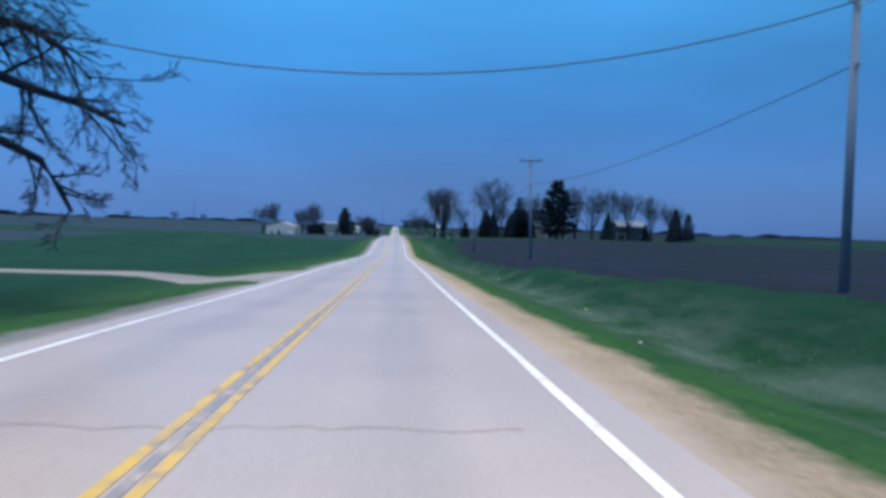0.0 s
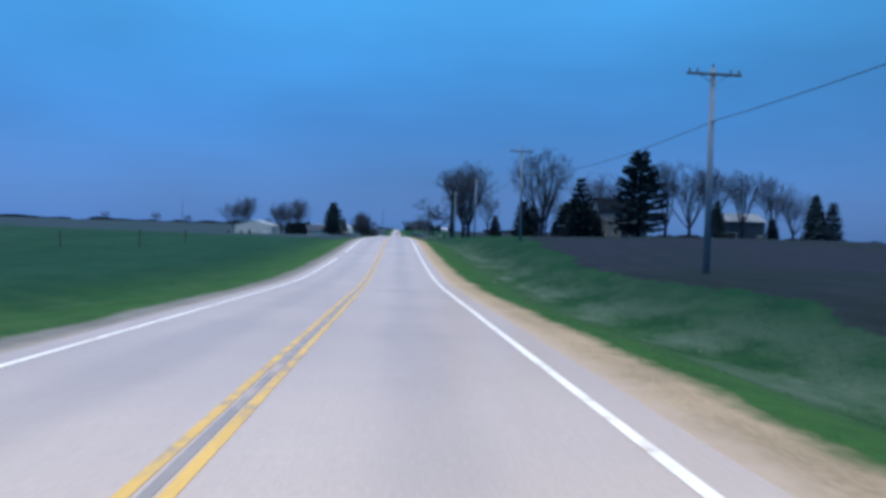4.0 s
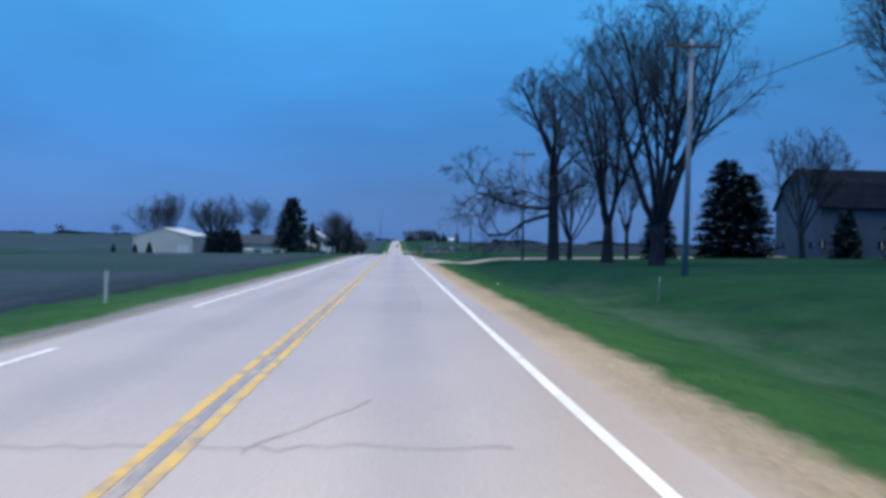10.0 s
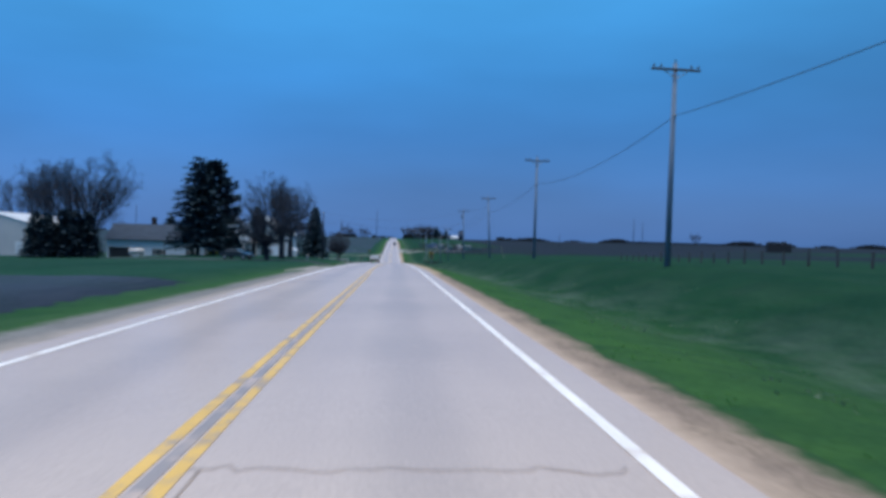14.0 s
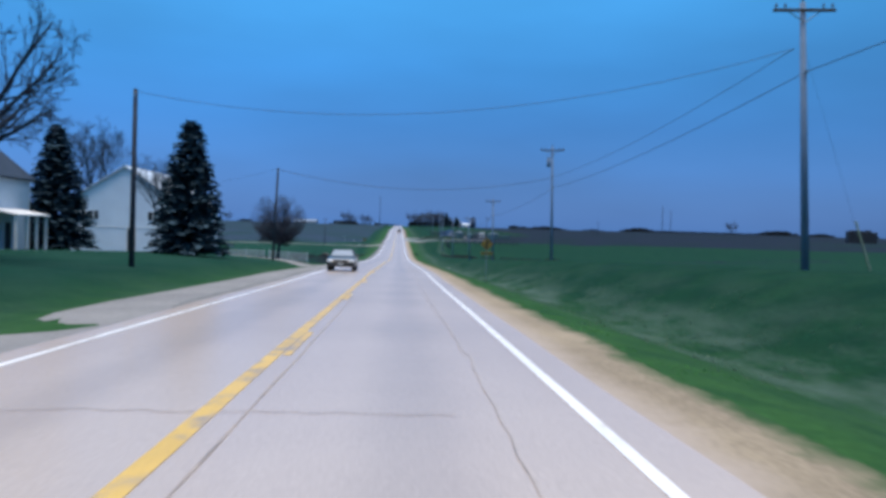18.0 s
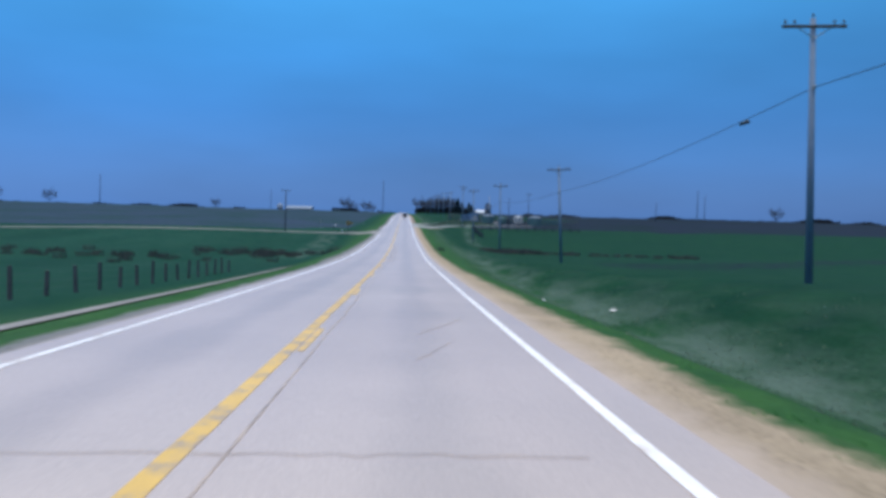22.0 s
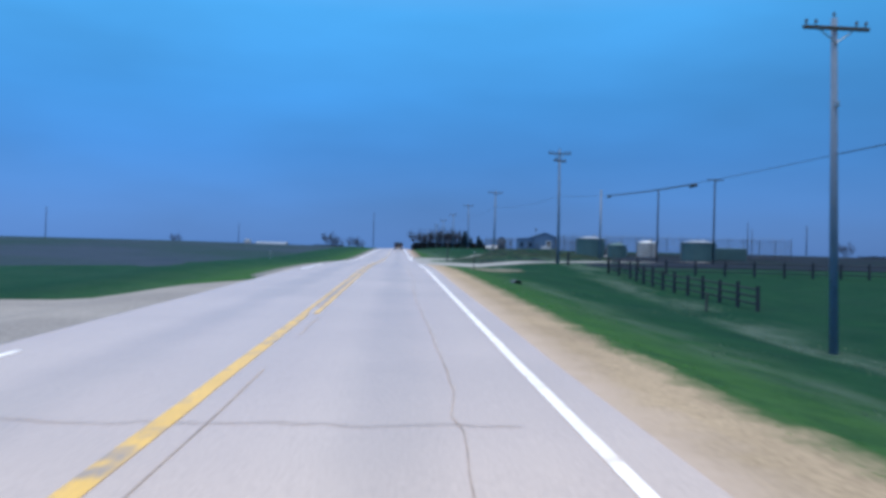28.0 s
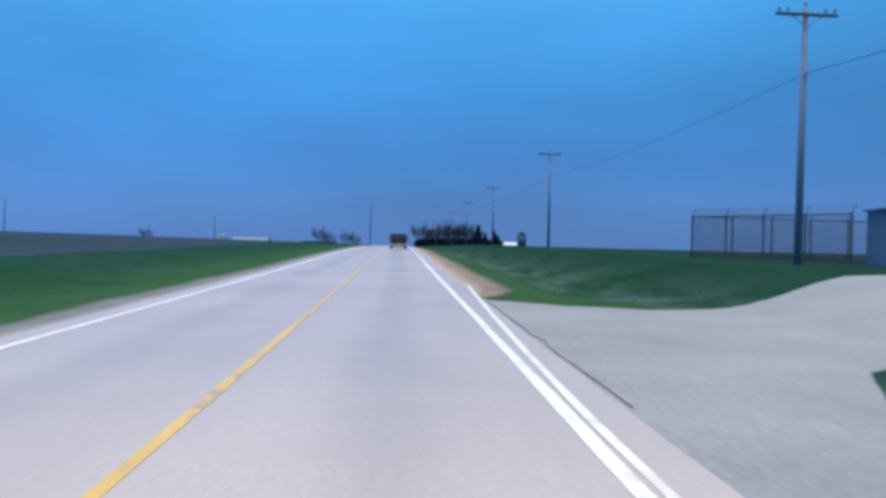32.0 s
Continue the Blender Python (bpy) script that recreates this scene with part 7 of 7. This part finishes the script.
fs_ = thing("marker_post", pose(-13.2, 704.7, ground_z(-13.2, 704.7)), "short white marker post by the side road", "marker post")
part("post", rod_bm((0, 0, -0.2), (0, 0, 0.7), 0.09, 0.09, 10), M_FENCEW, fs_)
part("cap", rod_bm((0, 0, 0.7), (0, 0, 0.74), 0.095, 0.06, 10), M_METALW, fs_)


def street_sign(x, y, zc):
    gz = ground_z(x, y)
    e = thing("street_sign", pose(x, y, gz, 0, 0, 6), "small dark street-name sign on a slim steel post", "road sign")
    c = zc - gz
    part("post", rod_bm((0, 0.03, -0.4), (0, 0.03, c - 0.1), 0.03, 0.03, 8), M_STEEL, e)
    bl = part("blade", box_bm(-0.36, 0.36, -0.012, 0.012, c - 0.10, c + 0.10, 0.006), M_GREENBOX, e, "dark green name blade")
    part("bar", box_bm(-0.26, 0.22, -0.018, -0.012, c - 0.045, c + 0.045), M_METALW, bl)
    part("blade", box_bm(-0.012, 0.012, -0.36, 0.36, c + 0.12, c + 0.3, 0.006), M_GREENBOX, e, "dark green name blade")
    part("bracket", box_bm(-0.03, 0.03, -0.03, 0.06, c + 0.09, c + 0.13), M_STEEL, e)


street_sign(-19.3, 720, -7.45)


def delineator(x, y, h, label, material, cap, w=0.022):
    e = thing("marker_post", pose(x, y, ground_z(x, y), 1.5, 2, 0), label, "marker post")
    part("post", box_bm(-w, w, -0.012 - w / 4, 0.012 + w / 4, -0.25, h, 0.004), material, e)
    part("reflector", box_bm(-0.026, 0.026, -0.02, -0.012, h - 0.16, h - 0.03), cap, e)


delineator(-8.6, 268.6, 0.95, "white marker post at the field edge", M_FENCEW, M_METALW, 0.05)
delineator(9.5, 272.5, 0.9, "weathered marker stake in the grass", M_STEEL, M_METALW)
delineator(6.2, 744.9, 1.45, "slim dark stake with a pale tip in the grass", M_POST, M_METALW, 0.03)
delineator(5.8, 772.6, 2.55, "slim dark steel post beside the entrance", M_POST, M_POST, 0.06)
delineator(15.9, 722, 0.9, "short post with a white cap at the field edge", M_POST, M_METALW, 0.06)
delineator(-11.5, 755, 0.8, "weathered stake at the field edge", M_STEEL, M_METALW)


def board_fence(pts, label):
    e = thing("board_fence", pose(0, 0, 0), label, "fence")
    run = []
    for (xa, ya), (xb, yb) in zip(pts, pts[1:]):
        m = max(1, round(math.hypot(xb - xa, yb - ya) / 2.4))
        run += [(xa + (xb - xa) * k / m, ya + (yb - ya) * k / m) for k in range(m)]
    run.append(pts[-1])
    base = [Vector((x, y, ground_z(x, y))) for x, y in run]
    for p in base:
        part("post", box_bm(p.x - 0.07, p.x + 0.07, p.y - 0.07, p.y + 0.07, p.z - 0.3, p.z + 1.22, 0.01), M_FENCEW, e)
    for p, q in zip(base, base[1:]):
        for z in (0.22, 0.50, 0.78, 1.06):
            b = bmesh.new()
            vs = [b.verts.new(c) for c in ((p.x, p.y - 0.075, p.z + z - 0.07), (q.x, q.y - 0.075, q.z + z - 0.07), (q.x, q.y - 0.075, q.z + z + 0.07), (p.x, p.y - 0.075, p.z + z + 0.07),
                                           (p.x, p.y - 0.10, p.z + z - 0.07), (q.x, q.y - 0.10, q.z + z - 0.07), (q.x, q.y - 0.10, q.z + z + 0.07), (p.x, p.y - 0.10, p.z + z + 0.07))]
            for f in ((0, 1, 2, 3), (7, 6, 5, 4), (0, 4, 5, 1), (1, 5, 6, 2), (2, 6, 7, 3), (3, 7, 4, 0)):
                b.faces.new([vs[i] for i in f])
            part("board", b, M_FENCEW, e)


board_fence([(-11.4, 539.3), (-16.2, 540.0)], "white painted board fence panel beside the lawn")
board_fence([(-16.9, 540.2), (-21.5, 541.0)], "white painted board fence panel beside the lawn")
board_fence([(-22.2, 541.2), (-26.2, 541.8)], "white painted board fence panel beside the lawn")


def post_fence(pts, gap, label, h=1.2, r=0.09):
    e = thing("wire_fence", pose(0, 0, 0), label, "fence")
    run = []
    for (xa, ya), (xb, yb) in zip(pts, pts[1:]):
        m = max(1, round(math.hypot(xb - xa, yb - ya) / gap))
        run += [(xa + (xb - xa) * k / m, ya + (yb - ya) * k / m) for k in range(m)]
    run.append(pts[-1])
    base = [Vector((x, y, ground_z(x, y))) for x, y in run]
    for i, p in enumerate(base):
        part("post", rod_bm(p + Vector((0, 0, -0.3)), p + Vector((0.05 * math.sin(i * 2.3), 0.04 * math.sin(i * 1.1), h * (0.92 + 0.12 * math.sin(i * 1.9)))), r, r * 0.88, 7), M_POST, e)
    for p, q in zip(base, base[1:]):
        for z in (0.3, 0.6, 0.9, 1.08):
            part("wire", rod_bm(p + Vector((0, 0, z * h / 1.2)), q + Vector((0, 0, z * h / 1.2)), 0.004, 0.004, 3), M_DARKSTEEL, e)


post_fence([(-13.6, 545), (-13.6, 572), (-14.5, 604)], 2.7, "leaning wooden posts with rusty fence wire")
pb_ = thing("plank_fence", pose(-13.6, 549, ground_z(-13.6, 549)), "weathered wooden board panel between the fence posts", "fence")
part("board", box_bm(-0.04, 0.04, -1.3, 1.3, 0.62, 0.92, 0.01), M_POST, pb_)
for yy in (-1.3, 1.3):
    part("post", box_bm(-0.1, 0.1, yy - 0.09, yy + 0.09, -0.3, 1.25, 0.02), M_POST, pb_)
post_fence([(-20, 170), (-21, 160), (-30, 152), (-48, 148)], 7.0, "weathered posts with sagging fence wire in the field", 1.4, 0.06)
post_fence([(24, 352), (28, 400), (34, 460)], 4.0, "thin wire fence along the green field")


def trash(x, y, s, turn):
    e = thing("litter", pose(x, y, ground_z(x, y) + 0.01, 0, 0, turn), "crumpled piece of white litter in the grass", "litter", "roadside litter")
    b = bmesh.new()
    bmesh.ops.create_icosphere(b, subdivisions=1, radius=s)
    for v in b.verts:
        v.co = Vector((v.co.x * 1.5, v.co.y * 0.8, v.co.z * 0.45 + s * 0.3)) * (0.8 + 0.5 * noise.noise(v.co * 9 + Vector((x, y, 0))))
    part("scrap", b, M_LITTER, e)


for x, y, s in ((8.3, 33, 0.07), (6.0, 62, 0.06), (8.6, 64, 0.07), (5.8, 143, 0.06), (4.8, 281.2, 0.08), (7.6, 355, 0.07), (6.6, 432, 0.07), (7.0, 578, 0.14), (8.6, 571, 0.12), (7.0, 778.6, 0.05), (6.5, 20, 0.06)):
    trash(x, y, s, x * 40)


def tyre_scrap(x, y):
    e = thing("tyre_scrap", pose(x, y, road_z(y) + 0.01, 0, 0, 20), "curled black strip of tyre lying on the road edge", "tyre scrap")
    b = bmesh.new()
    rows = []
    for k in range(9):
        u = k / 8
        rows.append([b.verts.new((-0.19 + 0.38 * u, s * 0.05 + 0.03 * math.sin(u * 5), 0.008 + 0.05 * math.sin(u * 3.1) ** 2 + h)) for s, h in ((-1, 0), (1, 0.02), (1, 0.045), (-1, 0.025))])
    for p, q in zip(rows, rows[1:]):
        for i in range(4):
            b.faces.new((p[i], q[i], q[(i + 1) % 4], p[(i + 1) % 4]))
    b.faces.new(rows[0])
    b.faces.new(rows[-1][::-1])
    bmesh.ops.recalc_face_normals(b, faces=b.faces)
    part("strip", b, M_TYRE, e)


tyre_scrap(2.75, 685.7)


def culvert(x, y, turn, label, k=1.0):
    e = thing("culvert", pose(x, y, ground_z(x, y) - 0.06, 0, 0, turn) @ Matrix.Scale(k, 4), label, "culvert")
    b = bmesh.new()
    n = 18
    ring = []
    for k in range(n):
        a = 2 * math.pi * k / n
        ring.append([b.verts.new((math.cos(a) * r, yy, math.sin(a) * r + 0.02)) for r, yy in ((0.30, -0.1), (0.30, 0.9), (0.265, 0.9), (0.265, -0.1))])
    for k in range(n):
        p, q = ring[k], ring[(k + 1) % n]
        for i in range(4):
            b.faces.new((p[i], q[i], q[(i + 1) % 4], p[(i + 1) % 4]))
    bmesh.ops.recalc_face_normals(b, faces=b.faces)
    part("pipe", b, M_DARKSTEEL, e)
    # A black plug stands in for the shade inside the pipe.
    part("inside", rod_bm((0, 0.05, 0.02), (0, 0.8, 0.02), 0.262, 0.262, 18), M_SHUTTER, e, "black plug for the shade in the pipe mouth")


culvert(6.4, 723.4, 8, "dark steel culvert pipe in the ditch", 0.8)
culvert(6.0, 777.0, 10, "dark steel culvert pipe under the entrance", 0.6)


# ---------------------------------------------------------------- vehicles
def wheel(parent, x, y, r, w, side):
    o = part("wheel", rod_bm((x - w / 2, y, r), (x + w / 2, y, r), r, r, 22), M_TYRE, parent)
    part("rim", rod_bm((x + side * (w / 2 - 0.02), y, r), (x + side * (w / 2 + 0.012), y, r), r * 0.6, r * 0.55, 16), M_STEEL, o)


def pickup(x, y):
    """Seen from behind: cab with rear window, bed, tailgate, chrome bumper."""
    e = thing("pickup_truck", pose(x, y, road_z(y), math.degrees(math.atan2(road_z(y + 2) - road_z(y - 2), 4)), 0, 0), "dark maroon pickup truck with chrome rear bumper on the road", "truck")
    part("bed", prism_bm([(-2.75, 0.55), (-2.75, 1.22), (-0.55, 1.22), (-0.55, 0.55)], "x", -0.97, 0.97, 0.05), M_TRUCK, e)
    part("tailgate", box_bm(-0.80, 0.80, -2.80, -2.74, 0.62, 1.20, 0.02), M_TRUCK, e)
    part("cab", prism_bm([(-0.56, 0.5), (-0.56, 1.2), (-0.35, 1.80), (0.9, 1.80), (1.55, 1.22), (1.6, 0.5)], "x", -0.95, 0.95, 0.06), M_TRUCK, e)
    part("bonnet", prism_bm([(1.5, 0.5), (1.5, 1.18), (2.6, 1.05), (2.72, 0.5)], "x", -0.95, 0.95, 0.05), M_TRUCK, e)
    part("rear_window", prism_bm([(-0.56, 1.26), (-0.40, 1.70), (-0.42, 1.715), (-0.58, 1.275)], "x", -0.72, 0.72), M_GLASS, e)
    part("side_window", box_bm(-0.975, -0.955, -0.2, 1.05, 1.28, 1.68), M_GLASS, e)
    part("side_window", box_bm(0.955, 0.975, -0.2, 1.05, 1.28, 1.68), M_GLASS, e)
    bp = part("rear_bumper", box_bm(-0.96, 0.96, -2.98, -2.80, 0.42, 0.60, 0.03), M_CHROME, e, "dull chrome rear bumper")
    part("number_plate", box_bm(-0.16, 0.16, -2.995, -2.98, 0.43, 0.58), M_PLATE, bp)
    part("plate_bar", box_bm(-0.12, 0.12, -3.0, -2.995, 0.48, 0.53), M_PLASTIC, bp)
    for s in (-1, 1):
        part("tail_lamp", box_bm(*sorted((s * 0.82, s * 0.96)), -2.80, -2.73, 0.68, 1.10, 0.01), M_REDLENS, e, "red tail lamp")
        m = part("mirror", box_bm(*sorted((s * 0.98, s * 1.20)), 0.95, 1.08, 1.18, 1.38, 0.03), M_PLASTIC, e)
        for yy in (-1.75, 1.75):
            wheel(e, s * 0.84, yy, 0.38, 0.25, s)
    part("tailgate_emblem", box_bm(-0.11, 0.11, -2.812, -2.80, 0.9, 0.98), M_CHROME, e)
    part("underbody", box_bm(-0.75, 0.75, -2.5, 2.4, 0.28, 0.5), M_PLASTIC, e)


pickup(0.12, 873)


def sedan(m, paint, label, glass=None):
    """Its front is at -y."""
    e = thing("sedan_car", m, label, "car")
    prof = [(-2.25, 0.38), (-2.30, 0.62), (-2.15, 0.76), (-1.15, 0.92), (-0.9, 0.95), (1.55, 0.97), (2.25, 0.92), (2.3, 0.5), (2.2, 0.32), (-2.1, 0.28)]
    part("body", prism_bm(prof, "x", -0.88, 0.88, 0.06), paint, e)
    b = bmesh.new()
    lo = [(-0.82, -0.98, 0.94), (0.82, -0.98, 0.94), (0.82, 1.62, 0.96), (-0.82, 1.62, 0.96)]
    hi = [(-0.62, -0.12, 1.40), (0.62, -0.12, 1.40), (0.62, 0.95, 1.41), (-0.62, 0.95, 1.41)]
    vl, vh = [b.verts.new(c) for c in lo], [b.verts.new(c) for c in hi]
    b.faces.new(vh)
    b.faces.new(vl[::-1])
    for k in range(4):
        b.faces.new((vl[k], vl[(k + 1) % 4], vh[(k + 1) % 4], vh[k]))
    bmesh.ops.recalc_face_normals(b, faces=b.faces)
    bmesh.ops.bevel(b, geom=list(b.edges), offset=0.05, segments=2, affect='EDGES')
    part("cabin", b, paint, e)

    def sheet(name, pts, push, material):
        bb = bmesh.new()
        p = [Vector(c) for c in pts]
        n = (p[1] - p[0]).cross(p[3] - p[0]).normalized() * push
        a = [bb.verts.new(c + n) for c in p]
        d = [bb.verts.new(c - n * 0.3) for c in p]
        bb.faces.new(a)
        bb.faces.new(d[::-1])
        for k in range(4):
            bb.faces.new((a[k], d[k], d[(k + 1) % 4], a[(k + 1) % 4]))
        bmesh.ops.recalc_face_normals(bb, faces=bb.faces)
        part(name, bb, material, e)
    sheet("windscreen", [(-0.74, -0.90, 0.985), (0.74, -0.90, 0.985), (0.57, -0.18, 1.365), (-0.57, -0.18, 1.365)], 0.012, glass or M_WINDSCREEN)
    sheet("rear_window", [(0.74, 1.54, 1.0), (-0.74, 1.54, 1.0), (-0.57, 1.0, 1.37), (0.57, 1.0, 1.37)], 0.012, M_GLASS)
    for s in (-1, 1):
        sheet("side_window", [(s * 0.80, -0.72, 1.0), (s * 0.80, 1.3, 1.0), (s * 0.64, 0.85, 1.36), (s * 0.64, -0.1, 1.36)], 0.016 * s, M_GLASS)
        part("headlamp", box_bm(*sorted((s * 0.52, s * 0.86)), -2.30, -2.18, 0.60, 0.73, 0.02), M_CLEARLENS, e, "clear headlamp")
        part("mirror", box_bm(*sorted((s * 0.88, s * 1.05)), -0.78, -0.64, 0.95, 1.08, 0.02), paint, e)
        for yy in (-1.4, 1.4):
            wheel(e, s * 0.79, yy, 0.32, 0.21, s)
    bp = part("front_bumper", box_bm(-0.87, 0.87, -2.36, -2.2, 0.30, 0.60, 0.04), M_PLASTIC, e, "dark front bumper")
    part("number_plate", box_bm(-0.16, 0.16, -2.375, -2.36, 0.42, 0.56), M_PLATE, bp)
    part("plate_bar", box_bm(-0.12, 0.12, -2.38, -2.375, 0.46, 0.51), M_PLASTIC, bp)
    part("grille", box_bm(-0.42, 0.42, -2.32, -2.27, 0.62, 0.72, 0.01), M_PLASTIC, e, "black grille")


sedan(pose(-3.75, 494.2, road_z(494.2), math.degrees(math.atan2(road_z(496.2) - road_z(492.2), 4)), 0, 0), M_NAVY, "dark blue sedan car with a pale windscreen in the far lane")
sedan(pose(-21.4, 452.6, ground_z(-21.4, 452.6) + 0.04, 0, 0, 70), M_NAVY, "dark blue sedan car parked on the house drive", M_GLASS)
